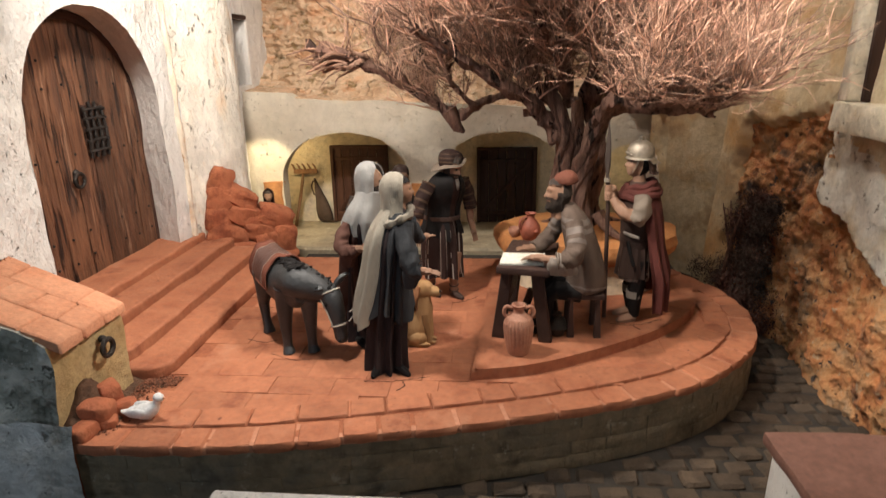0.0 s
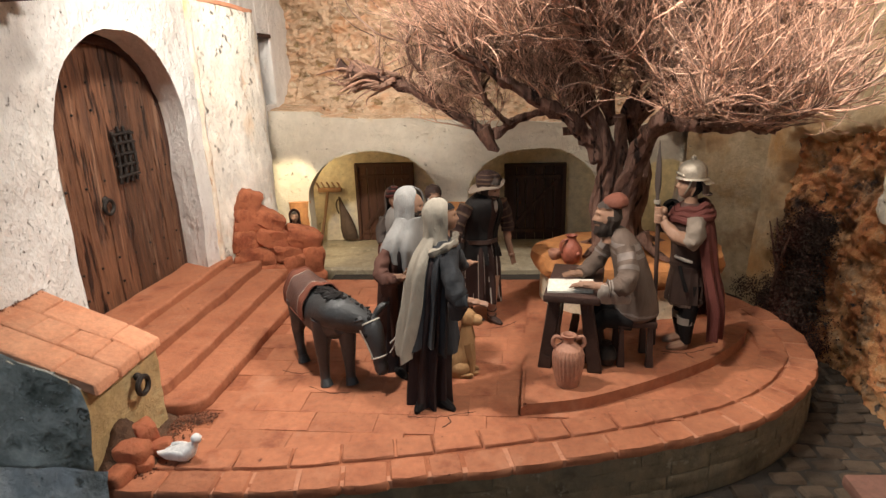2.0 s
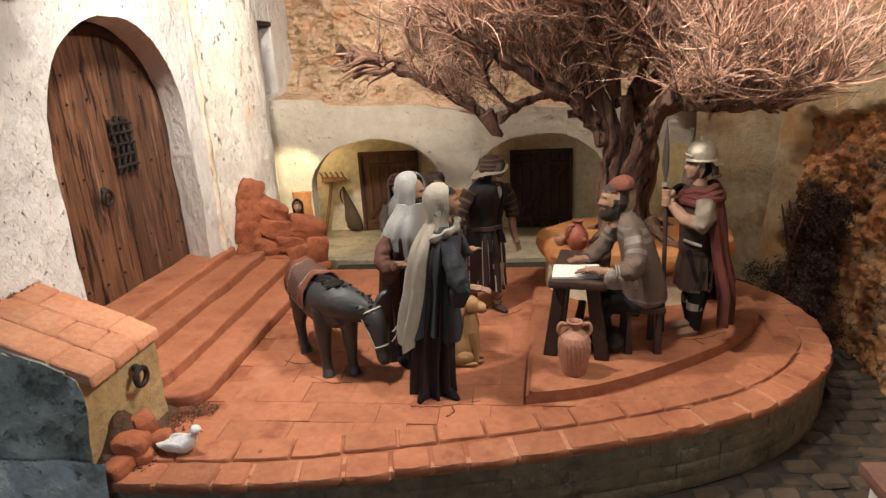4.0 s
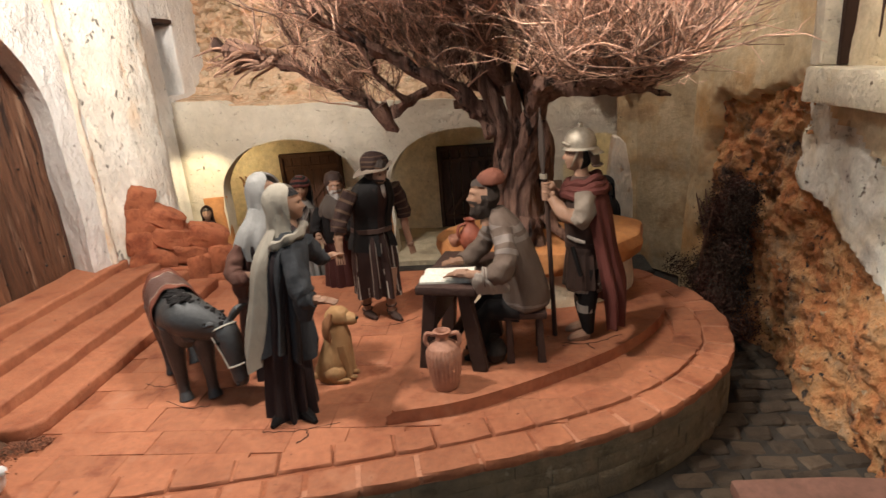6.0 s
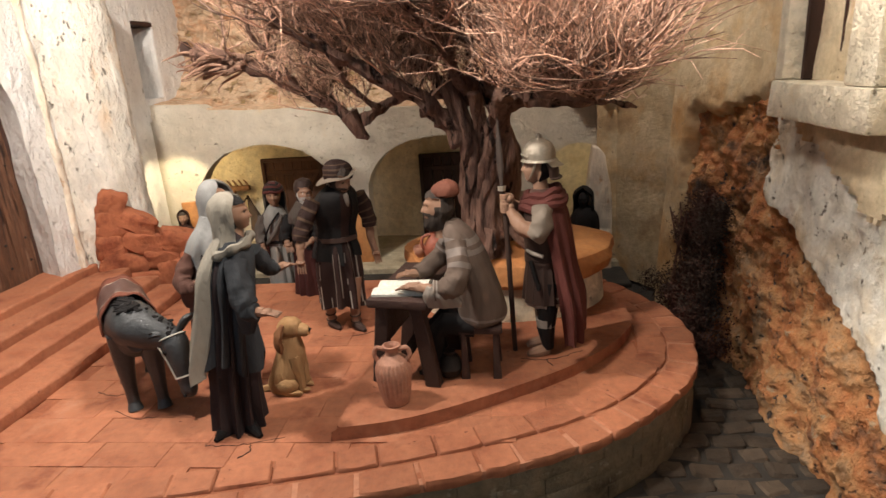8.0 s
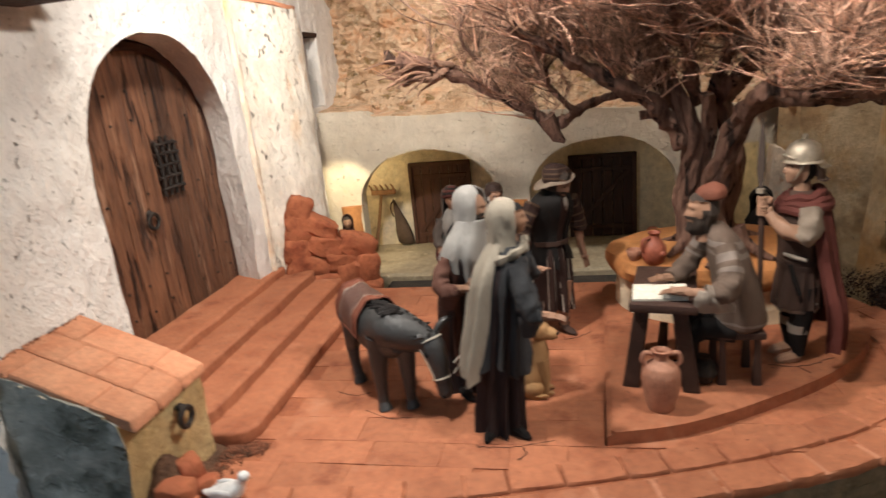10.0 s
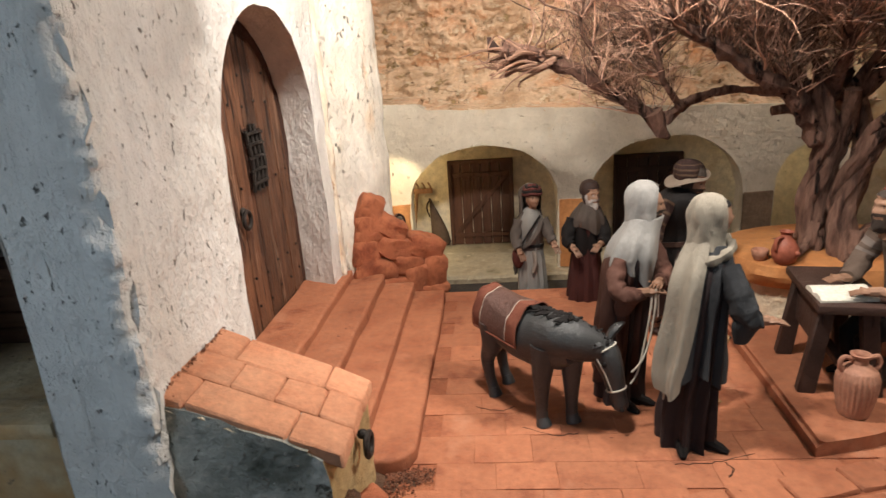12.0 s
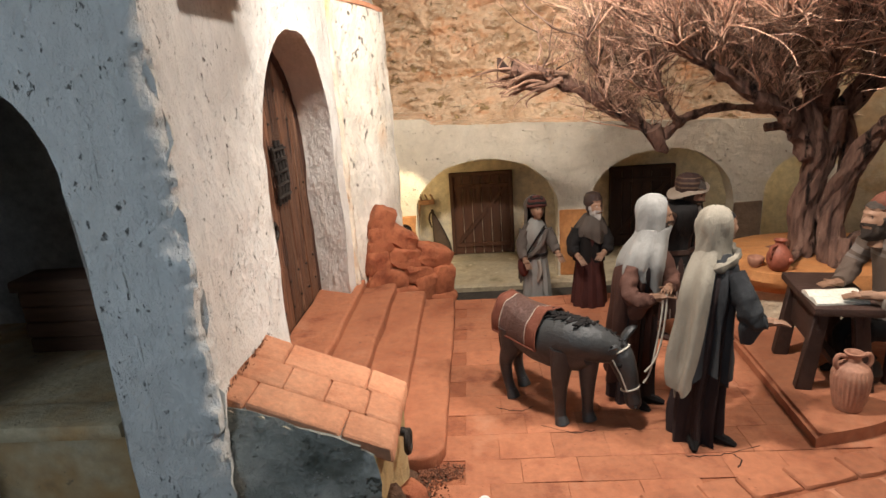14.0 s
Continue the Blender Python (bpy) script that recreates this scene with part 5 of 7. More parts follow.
DUSK = cloth("dusky_brown_cloth", [(0.024, 0.017, 0.017), (0.045, 0.031, 0.029)], 2.5)
RUSSET = cloth("russet_cloth", [(0.055, 0.025, 0.018), (0.098, 0.046, 0.033)], 2.5)
RUSTDARK = cloth("dark_brown_cloth", [(0.021, 0.011, 0.009), (0.040, 0.021, 0.017)], 2.5)
STEEL = mat("painted_steel", [(0.27, 0.22, 0.165), (0.42, 0.36, 0.28)], 5, 0.42, 0.3, 24, None, 0.45)
LEATHER = cloth("dark_leather", [(0.035, 0.022, 0.018), (0.07, 0.042, 0.032)], 4, 0.55)
BLANKET = mat("saddle_blanket", [(0.075, 0.038, 0.029), (0.125, 0.064, 0.05)], 2.5, 0.5, 0.5, 20, sheen=0.35)
ARMOUR = cloth("dull_tunic_cloth", [(0.15, 0.118, 0.09), (0.22, 0.175, 0.135)], 2.5)
HIDE = mat("donkey_hide", [(0.030, 0.031, 0.031), (0.058, 0.058, 0.056)], 2.5, 0.42, 0.3, 30, sheen=0.45)
GOLDFUR = cloth("golden_fur", [(0.30, 0.165, 0.07), (0.42, 0.25, 0.12)], 5, 0.7, 0.7)
EARFUR = cloth("russet_fur", [(0.15, 0.065, 0.03), (0.24, 0.11, 0.05)], 5, 0.7, 0.7)
ROPE = cloth("pale_rope", [(0.42, 0.38, 0.31), (0.52, 0.48, 0.40)], 9, 0.9)


def drape(bm, rings, mi=0, folds=9, amp=0.05, seed=0.0, n=48, span=None, thick=0.0, fine=4, bands=None, power=1.0, sharp=0.35, hem=0.0):
    """Hanging cloth: rings of (x, y, z, rx, ry, fold depth). span=(a0, a1) in degrees leaves the rest open, with a real thickness."""
    keys = [Vector(r[:3]) for r in rings]
    rad = [Vector((r[3], r[4], r[5] if len(r) > 5 else 1.0)) for r in rings]
    cs, rs = smooth_line(keys, fine), smooth_line(rad, fine)
    a0, a1 = (0, 360) if span is None else span
    full = span is None
    m = n if full else n + 1
    out = []
    for k, (c, r) in enumerate(zip(cs, rs)):
        ring = []
        for i in range(m):
            a = radians(a0 + (a1 - a0) * i / n)
            w = math.sin(folds * a + seed + 0.6 * noise.noise(Vector((c.z * 2.0, seed, 0))) + 1.4 * math.sin(2 * a + seed * 2))
            w = w - sharp * math.sin(2 * (folds * a + seed)) * 0.5
            w += 0.7 * noise.noise(Vector((math.cos(a) * 2.4, math.sin(a) * 2.4, c.z * 2.2 + seed)))
            k2 = 1 + amp * r.z * w
            lift = hem * max(0.0, 1 - 2.5 * k / len(cs)) * (math.sin(1.5 * a + seed) + 0.5 * math.sin(4 * a + seed))
            ring.append(Vector((c.x + math.cos(a) * r.x * k2, c.y + math.sin(a) * r.y * k2, c.z + lift)))
        out.append(ring)
    if full:
        vs = loft(bm, out, mi)
        if bands:
            for f in {f for ring in vs for v in ring for f in v.link_faces}:
                b = bands(f.calc_center_median())
                if b is not None:
                    f.material_index = b
        return vs
    vs = loft(bm, out, mi, closed=False)
    inn = [[Vector((p.x + (c.x - p.x) * thick / max(1e-4, (p - c).length), p.y + (c.y - p.y) * thick / max(1e-4, (p - c).length), p.z)) for p in ring] for c, ring in zip(cs, out)]
    ws = loft(bm, inn, mi, closed=False)
    for k in range(len(vs) - 1):
        for i in (0, -1):
            bm.faces.new((vs[k][i], vs[k + 1][i], ws[k + 1][i], ws[k][i])).material_index = mi
    for k in (0, -1):
        for i in range(m - 1):
            bm.faces.new((vs[k][i], vs[k][i + 1], ws[k][i + 1], ws[k][i])).material_index = mi
    return vs


def sleeve(bm, pts, radii, mi, hand_mi=None, seed=0, hand=True, aim=None, bands=None):
    line = smooth_line(pts, 10)
    n = len(line)
    for _ in range(14):
        line = [line[0]] + [(line[k - 1] + line[k] * 2 + line[k + 1]) / 4 for k in range(1, n - 1)] + [line[-1]]
    rr = [v.x for v in smooth_line([Vector((r, 0, 0)) for r in radii], 10)]
    rr = [r * (1 + 0.035 * math.sin(k * 0.85 + seed) + 0.018 * math.sin(k * 2.1 + seed)) for k, r in enumerate(rr)]
    vs = tube(bm, line, rr, 20, mi, 0.0, 1.0, 0.07)
    if bands:
        for k, (a, b) in enumerate(zip(vs, vs[1:])):
            for v in a:
                for f in v.link_faces:
                    if all(w in a or w in b for w in f.verts):
                        f.material_index = bands(k)
    if hand:
        tip = line[-1]
        d = Vector(aim).normalized() if aim else (line[-1] - line[-3]).normalized()
        tube(bm, [tip - d * 0.04, tip + d * 0.05], [0.042, 0.036], 8, hand_mi)
        side = d.cross(Vector((0, 0, 1)))
        side = side.normalized() if side.length > 0.1 else Vector((1, 0, 0))
        ball(bm, tip + d * 0.07, (0.045, 0.05, 0.03), hand_mi, 8)
        for k in range(4):
            o = side * (k - 1.5) * 0.022
            tube(bm, [tip + d * 0.09 + o, tip + d * 0.135 + o * 1.15 - Vector((0, 0, 0.006)), tip + d * 0.175 + o * 1.25 - Vector((0, 0, 0.02))], [0.0125, 0.011, 0.007], 5, hand_mi)
        tube(bm, [tip + d * 0.05 + side * 0.035, tip + d * 0.1 + side * 0.06 + Vector((0, 0, 0.015))], [0.014, 0.009], 5, hand_mi)


def bump_at(y, z, y0, z0, sy, sz):
    return math.exp(-((y - y0) / sy) ** 2 - ((z - z0) / sz) ** 2)


def head(bm, at, ahead, mi, size=1.0, beard=None, beard_len=0.12, hair=None, down=0.0, dark=None):
    """A plain modelled head on a neck: one round form with brow, nose, mouth, chin and, where there is one, beard and hair."""
    at = Vector(at)
    yaw = math.atan2(ahead[1], ahead[0])
    R = Matrix.Translation(at) @ Matrix.Rotation(yaw, 4, "Z") @ Matrix.Rotation(down, 4, "Y") @ Matrix.Scale(size, 4)
    dark = beard if dark is None else dark
    nu, nv = 44, 34
    rings, tags = [], []
    for k in range(nv + 1):
        th = math.pi * (0.004 + 0.992 * k / nv)
        ring, tag = [], []
        for i in range(nu):
            a = 2 * math.pi * i / nu
            d = Vector((math.cos(a) * math.sin(th), math.sin(a) * math.sin(th), -math.cos(th)))
            low = max(0.0, -d.z)
            q = Vector((0.122 * d.x + 0.02 * low, 0.106 * d.y * (1 - 0.28 * low ** 1.4), 0.156 * d.z))
            y, z, m = q.y, q.z, mi
            if d.x > 0.15:
                q.x += 0.034 * math.exp(-(y / 0.017) ** 2) * max(0.0, min(1.0, (0.045 - z) / 0.07)) * (1 if z > -0.03 else math.exp(-((z + 0.03) / 0.012) ** 2))
                for e in (-1, 1):
                    g = bump_at(y, z, e * 0.043, 0.022, 0.024, 0.017)
                    q.x -= 0.018 * g
                    if g > 0.72 and dark is not None:
                        m = dark
                    q.x += 0.008 * bump_at(y, z, e * 0.055, -0.025, 0.025, 0.03)
                q.x += 0.011 * math.exp(-((z - 0.05) / 0.013) ** 2) * (1 if abs(y) < 0.07 else 0.3)
                q.x += 0.010 * bump_at(y, z, 0, -0.062, 0.026, 0.008) + 0.010 * bump_at(y, z, 0, -0.08, 0.022, 0.008)
                q.x += 0.018 * bump_at(y, z, 0, -0.118, 0.03, 0.022)
            ang = abs(math.degrees(math.atan2(d.y, d.x)))
            if beard is not None and 0 < k < nv:
                chin = z < -0.085 and ang < 115
                jaw = (66 < ang < 112 and z < 0.025) or (34 < ang < 112 and z < -0.055)
                lip = abs(z + 0.046) < 0.010 and ang < 50
                if chin or jaw or lip:
                    m = beard
                    grow = beard_len * (0.42 * max(0.0, min(1.0, (-0.05 - z) / 0.08)) + 0.08)
                    q += Vector((d.x * 0.5, d.y * 0.35, -0.8 * (1 if chin else 0.2))) * grow
                    q += noise.noise_vector(q * 34 + Vector((at.x, 0, 0))) * 0.011
            if hair is not None and (ang > 92 or z > 0.088) and z > -0.12:
                m = hair
                q += d * 0.016 + noise.noise_vector(q * 30) * 0.010
            ring.append(R @ q)
            tag.append(m)
        rings.append(ring)
        tags.append(tag)
    vs = loft(bm, rings, mi)
    for k in range(nv):
        for i in range(nu):
            fs = set(vs[k][i].link_faces) & set(vs[k + 1][(i + 1) % nu].link_faces)
            for f in fs:
                f.material_index = tags[k][i]
    tube(bm, [R @ Vector((-0.015, 0, -0.08)), R @ Vector((-0.025, 0, -0.25))], [0.062 * size, 0.075 * size], 12, mi)


def hood(bm, at, ahead, mi, seed=0.0, flare=1.0, n=30, low=-0.36, open_deg=62, size=1.0):
    """A cloth over the head, open at the face, with a real thickness."""
    at = Vector(at)
    yaw = math.degrees(math.atan2(ahead[1], ahead[0]))
    rings = []
    spec = [(low, -0.03, 0.27 * flare, 0.29 * flare), (-0.27, -0.035, 0.215 * flare, 0.23 * flare), (-0.17, -0.035, 0.165, 0.155), (-0.05, -0.03, 0.172, 0.15), (0.07, -0.03, 0.178, 0.152), (0.155, -0.035, 0.14, 0.12), (0.205, -0.045, 0.07, 0.06), (0.22, -0.05, 0.01, 0.01)]
    keys = smooth_line([Vector((s[0], s[1], 0)) * size for s in spec], 4)
    rads = smooth_line([Vector((s[2], s[3], 0)) * size for s in spec], 4)
    outer, inner2 = [], []
    for c, r in zip(keys, rads):
        z = c.x
        gap = open_deg if z < 0.06 else max(0.0, open_deg * (1 - ((z - 0.06) / 0.15) ** 2))
        ro, ri = [], []
        for i in range(n + 1):
            al = radians(gap + (360 - 2 * gap) * i / n)
            w = 1 + 0.045 * math.sin(5 * al + 9 * z + seed) + 0.028 * math.sin(9 * al - 16 * z + seed * 2) + 0.06 * noise.noise(Vector((math.cos(al) * 2, math.sin(al) * 2, z * 7 + seed)))
            lx, ly = c.y + math.cos(al) * r.x * w, math.sin(al) * r.y * w
            y = radians(yaw)
            for lst, k in ((ro, 1.0), (ri, 0.9)):
                px, py = c.y + (lx - c.y) * k, ly * k
                lst.append(at + Vector((px * math.cos(y) - py * math.sin(y), px * math.sin(y) + py * math.cos(y), z - (0.012 if k < 1 else 0))))
        outer.append(ro)
        inner2.append(ri)
    a = loft(bm, outer, mi, closed=False)
    b = loft(bm, inner2, mi, closed=False)
    for k in range(len(a) - 1):
        for i in (0, -1):
            bm.faces.new((a[k][i], a[k + 1][i], b[k + 1][i], b[k][i])).material_index = mi
    for i in range(n):
        bm.faces.new((a[0][i], a[0][i + 1], b[0][i + 1], b[0][i])).material_index = mi


def fist(bm, at, axis, mi, r=0.034):
    """Fingers closed round a shaft that runs along axis."""
    at, n = Vector(at), Vector(axis).normalized()
    u = n.cross(Vector((1, 0, 0))).normalized()
    w = n.cross(u)
    for k in range(4):
        c = at + n * (0.022 * (k - 1.5))
        tube(bm, [c + (u * math.cos(a) + w * math.sin(a)) * r for a in [2 * math.pi * i / 14 for i in range(15)]], 0.014, 6, mi)
    ball(bm, at + Vector((0.045, 0, 0)), (0.04, 0.05, 0.045), mi, 10)


def foot(bm, at, ahead, mi, size=1.0):
    at, d = Vector(at), Vector((*ahead, 0)).normalized()
    tube(bm, [at - d * 0.05 + Vector((0, 0, 0.035)), at + Vector((0, 0, 0.05)), at + d * 0.1 + Vector((0, 0, 0.03)), at + d * 0.16 + Vector((0, 0, 0.018))], [0.035 * size, 0.05 * size, 0.042 * size, 0.02 * size], 8, mi)


def figurine(name, bm, mats, label, group="figurines on the terrace"):
    return solo(name, bm, mats, label, "figurine", group)


# woman with the long cream veil
bm = bmesh.new()
drape(bm, [(-1.07, 5.410, 0.0, 0.195, 0.18, 1.9), (-1.06, 5.420, 0.25, 0.188, 0.172, 1.8), (-1.02, 5.440, 0.7, 0.172, 0.166, 1.4), (-0.985, 5.460, 1.05, 0.166, 0.172, 0.9), (-0.96, 5.480, 1.3, 0.172, 0.186, 0.6), (-0.935, 5.520, 1.47, 0.152, 0.178, 0.4), (-0.92, 5.540, 1.58, 0.095, 0.11, 0.2), (-0.92, 5.540, 1.66, 0.055, 0.055, 0)], 4, 9, 0.13, 1.0, 64)
# the blue overdress ends at the knee
drape(bm, [(-1.03, 5.430, 0.56, 0.20, 0.19, 2.2), (-1.01, 5.440, 0.78, 0.19, 0.182, 1.7), (-0.985, 5.460, 1.05, 0.178, 0.184, 1.1), (-0.96, 5.480, 1.3, 0.185, 0.20, 0.8), (-0.935, 5.520, 1.47, 0.168, 0.192, 0.5), (-0.92, 5.540, 1.60, 0.105, 0.12, 0.2)], 0, 8, 0.12, 1.4, 72, hem=0.07)
head(bm, (-0.875, 5.565, 1.79), (0.95, 0.12), 1, 0.82, None, 0.1, 3, 0.0, 3)
hood(bm, (-0.90, 5.57, 1.775), (0.95, 0.12), 2, 1.0, 0.80, open_deg=64, size=0.90)
# veil down the back and side in one cloth, with a pointed hem
drape(bm, [(-1.16, 5.340, 0.44, 0.16, 0.20, 2.2), (-1.14, 5.360, 0.56, 0.185, 0.21, 2.0), (-1.09, 5.390, 0.75, 0.20, 0.21, 1.7), (-1.03, 5.430, 1.05, 0.205, 0.212, 1.3), (-0.99, 5.470, 1.32, 0.212, 0.225, 0.8), (-0.955, 5.520, 1.48, 0.195, 0.215, 0.5), (-0.92, 5.570, 1.62, 0.15, 0.16, 0.2), (-0.905, 5.56, 1.72, 0.148, 0.142, 0.1)], 2, 6, 0.13, 2.3, 72, (100, 252), 0.022, hem=0.10)
# its end wound over the other shoulder
tube(bm, smooth_line([(-1.06, 5.480, 1.46), (-0.98, 5.370, 1.50), (-0.88, 5.380, 1.54), (-0.80, 5.480, 1.57), (-0.80, 5.600, 1.60)], 6), [0.05 + 0.012 * math.sin(q * 1.1) for q in range(25)], 12, 2, squash=0.7, lump=0.08)
sleeve(bm, [(-0.85, 5.370, 1.46), (-0.79, 5.260, 1.26), (-0.74, 5.220, 1.12), (-0.66, 5.210, 1.11)], [0.08, 0.095, 0.088, 0.06], 0, 1, 1, aim=(0.95, -0.05, -0.05))
sleeve(bm, [(-0.83, 5.650, 1.46), (-0.78, 5.740, 1.31), (-0.75, 5.800, 1.25), (-0.72, 5.85, 1.24)], [0.08, 0.074, 0.06, 0.042], 0, 1, 2, aim=(0.45, 0.85, 0.0))
drape(bm, [(-0.775, 5.240, 0.92, 0.045, 0.028, 1), (-0.765, 5.235, 1.0, 0.072, 0.045, 1), (-0.75, 5.230, 1.08, 0.095, 0.06, 0.5), (-0.76, 5.240, 1.18, 0.06, 0.055, 0.3)], 0, 4, 0.1, 0.7, 24)
foot(bm, (-0.93, 5.31, 0), (0.7, -0.6), 3)
foot(bm, (-1.13, 5.30, 0), (-0.2, -0.9), 3)
figurine("veiled_woman_figurine", bm, [NAVY, SKIN, CREAM, BLACKISH, DUSK], "clay figurine in a dark blue robe and long cream veil")

# man in a pale hood who holds the rope
bm = bmesh.new()
drape(bm, [(-1.44, 6.10, 0.0, 0.20, 0.19, 1.4), (-1.43, 6.10, 0.3, 0.19, 0.18, 1.3), (-1.41, 6.08, 0.75, 0.178, 0.175, 1), (-1.40, 6.07, 1.05, 0.178, 0.19, 0.8), (-1.38, 6.06, 1.35, 0.18, 0.205, 0.5), (-1.34, 6.06, 1.50, 0.14, 0.165, 0.3), (-1.29, 6.06, 1.62, 0.07, 0.07, 0)], 0, 9, 0.11, 4.0, 56)
drape(bm, [(-1.46, 6.12, 0.22, 0.225, 0.215, 1.8), (-1.45, 6.1, 0.6, 0.218, 0.21, 1.5), (-1.43, 6.08, 1.0, 0.208, 0.215, 1.0), (-1.41, 6.07, 1.25, 0.205, 0.225, 0.5), (-1.39, 6.06, 1.38, 0.17, 0.19, 0.2)], 4, 7, 0.11, 1.4, 48, (60, 300), 0.025)
head(bm, (-1.24, 6.052, 1.785), (0.95, -0.25), 1, 0.84, 3, 0.12, down=0.12)
hood(bm, (-1.245, 6.06, 1.785), (0.95, -0.25), 2, 3.0, 0.62, low=-0.27, open_deg=54, size=0.93)
# shoulder cape of the hood, longer in front
drape(bm, [(-1.37, 6.04, 1.14, 0.185, 0.20, 1.9), (-1.38, 6.05, 1.27, 0.20, 0.218, 1.5), (-1.375, 6.05, 1.38, 0.205, 0.228, 1.0), (-1.345, 6.05, 1.50, 0.185, 0.21, 0.5), (-1.305, 6.05, 1.60, 0.155, 0.165, 0.2), (-1.27, 6.055, 1.69, 0.148, 0.142, 0.1)], 2, 7, 0.09, 2.0, 60, hem=0.10)
sleeve(bm, [(-1.49, 5.90, 1.36), (-1.56, 5.82, 1.22), (-1.52, 5.74, 1.13), (-1.42, 5.70, 1.13), (-1.36, 5.69, 1.16)], [0.066, 0.074, 0.074, 0.062, 0.045], 5, 1, 1, aim=(0.95, 0.0, 0.1))
drape(bm, [(-1.50, 5.77, 0.94, 0.05, 0.035, 1.2), (-1.49, 5.76, 1.02, 0.08, 0.055, 1), (-1.46, 5.75, 1.10, 0.09, 0.07, 0.6), (-1.45, 5.75, 1.17, 0.06, 0.055, 0.3)], 5, 5, 0.1, 0.7, 28)
sleeve(bm, [(-1.20, 6.2, 1.44), (-1.12, 6.1, 1.24), (-1.14, 5.94, 1.18), (-1.2, 5.82, 1.2)], [0.08, 0.085, 0.075, 0.055], 5, 1, 2, aim=(-0.4, -0.8, 0.1))
foot(bm, (-1.32, 5.97, 0), (0.9, -0.4), 6)
foot(bm, (-1.45, 5.90, 0), (0.6, -0.7), 6)
figurine("hooded_man_figurine", bm, [DUSK, SKIN, PALEGREY, BEARD, BROWN, RUSSET, BLACKISH], "clay figurine in a pale hood and brown cloak holding a rope")

# rope from the hooded man to the donkey
bm = bmesh.new()
tube(bm, smooth_line([(-1.27, 5.66, 1.20), (-1.28, 5.63, 1.05), (-1.32, 5.60, 0.80), (-1.38, 5.585, 0.62), (-1.46, 5.58, 0.52)], 6), 0.009, 6)
tube(bm, smooth_line([(-1.29, 5.67, 1.18), (-1.32, 5.63, 0.98), (-1.36, 5.61, 0.75), (-1.41, 5.59, 0.52), (-1.47, 5.57, 0.42)], 6), 0.008, 6)
solo("lead_rope", bm, ROPE, "pale twisted lead rope hanging to the donkey", "rope")

# man with a brimmed hat and striped skirt
bm = bmesh.new()


def stripes(p):
    a = math.atan2(p.y - 7.42, p.x + 0.66)
    return 4 if (a * 10 / math.pi) % 1.0 < 0.12 else 0


def shirt_lines(k):
    return 5 if k % 4 == 0 else 0


drape(bm, [(-0.66, 7.41, 0.27, 0.26, 0.235, 1.8), (-0.66, 7.42, 0.55, 0.25, 0.228, 1.6), (-0.66, 7.42, 0.8, 0.24, 0.22, 1.2), (-0.66, 7.44, 1.0, 0.21, 0.19, 0.8), (-0.66, 7.44, 1.08, 0.18, 0.16, 0.2)], 0, 8, 0.085, 1.0, 150, bands=stripes, hem=0.02)
# striped shirt with the dark vest over it, open in front
drape(bm, [(-0.66, 7.43, 0.95, 0.20, 0.18, 0.6), (-0.65, 7.43, 1.18, 0.20, 0.175, 0.6), (-0.62, 7.42, 1.4, 0.23, 0.235, 0.4), (-0.58, 7.4, 1.55, 0.17, 0.22, 0.2), (-0.55, 7.39, 1.64, 0.085, 0.095, 0)], 0, 7, 0.04, 3.0, 60)
drape(bm, [(-0.66, 7.43, 0.82, 0.262, 0.238, 1.6), (-0.66, 7.43, 0.92, 0.25, 0.222, 1.3), (-0.66, 7.43, 1.02, 0.225, 0.2, 0.9), (-0.65, 7.43, 1.18, 0.225, 0.195, 0.7), (-0.62, 7.42, 1.4, 0.255, 0.258, 0.5), (-0.585, 7.4, 1.55, 0.2, 0.245, 0.3), (-0.56, 7.39, 1.64, 0.115, 0.13, 0)], 2, 7, 0.07, 3.0, 60, (-28, 298), 0.02, hem=0.03)
drape(bm, [(-0.655, 7.435, 1.03, 0.235, 0.21, 0.5), (-0.655, 7.435, 1.08, 0.235, 0.21, 0.5)], 6, 7, 0.04, 3.0, 40)
# pale neck scarf
tube(bm, smooth_line([(-0.46, 7.28, 1.42), (-0.44, 7.25, 1.50), (-0.48, 7.27, 1.60), (-0.60, 7.32, 1.64), (-0.66, 7.42, 1.64)], 4), 0.028, 8, 4, squash=0.6)
sleeve(bm, [(-0.78, 7.22, 1.52), (-0.90, 7.12, 1.28), (-0.94, 7.06, 1.12)], [0.09, 0.085, 0.085], 0, 1, 1, False, bands=shirt_lines)
sleeve(bm, [(-0.92, 7.08, 1.16), (-0.94, 7.04, 1.05), (-0.94, 7.02, 0.97)], [0.05, 0.045, 0.038], 1, 1, 1, True)
sleeve(bm, [(-0.40, 7.55, 1.5), (-0.32, 7.58, 1.28), (-0.30, 7.57, 1.12)], [0.09, 0.085, 0.08], 0, 1, 1, False, bands=shirt_lines)
sleeve(bm, [(-0.31, 7.58, 1.16), (-0.30, 7.57, 1.0), (-0.27, 7.55, 0.88)], [0.05, 0.045, 0.036], 1, 1, 1, True)
head(bm, (-0.50, 7.30, 1.70), (0.75, -0.65), 1, 0.95, 3, 0.09, 3, down=0.38)
rimr = []
for r, z in [(0.10, 1.76), (0.14, 1.755), (0.18, 1.748), (0.212, 1.735), (0.218, 1.727), (0.21, 1.722), (0.17, 1.735), (0.11, 1.745)]:
    rimr.append([Vector((-0.55 + math.cos(a) * r, 7.33 + math.sin(a) * r * 0.92, z - 0.34 * max(0.0, r - 0.06) * math.cos(a - 3.5) + 0.07 * r * math.sin(3 * a + 0.6))) for a in [2 * math.pi * i / 40 for i in range(40)]])
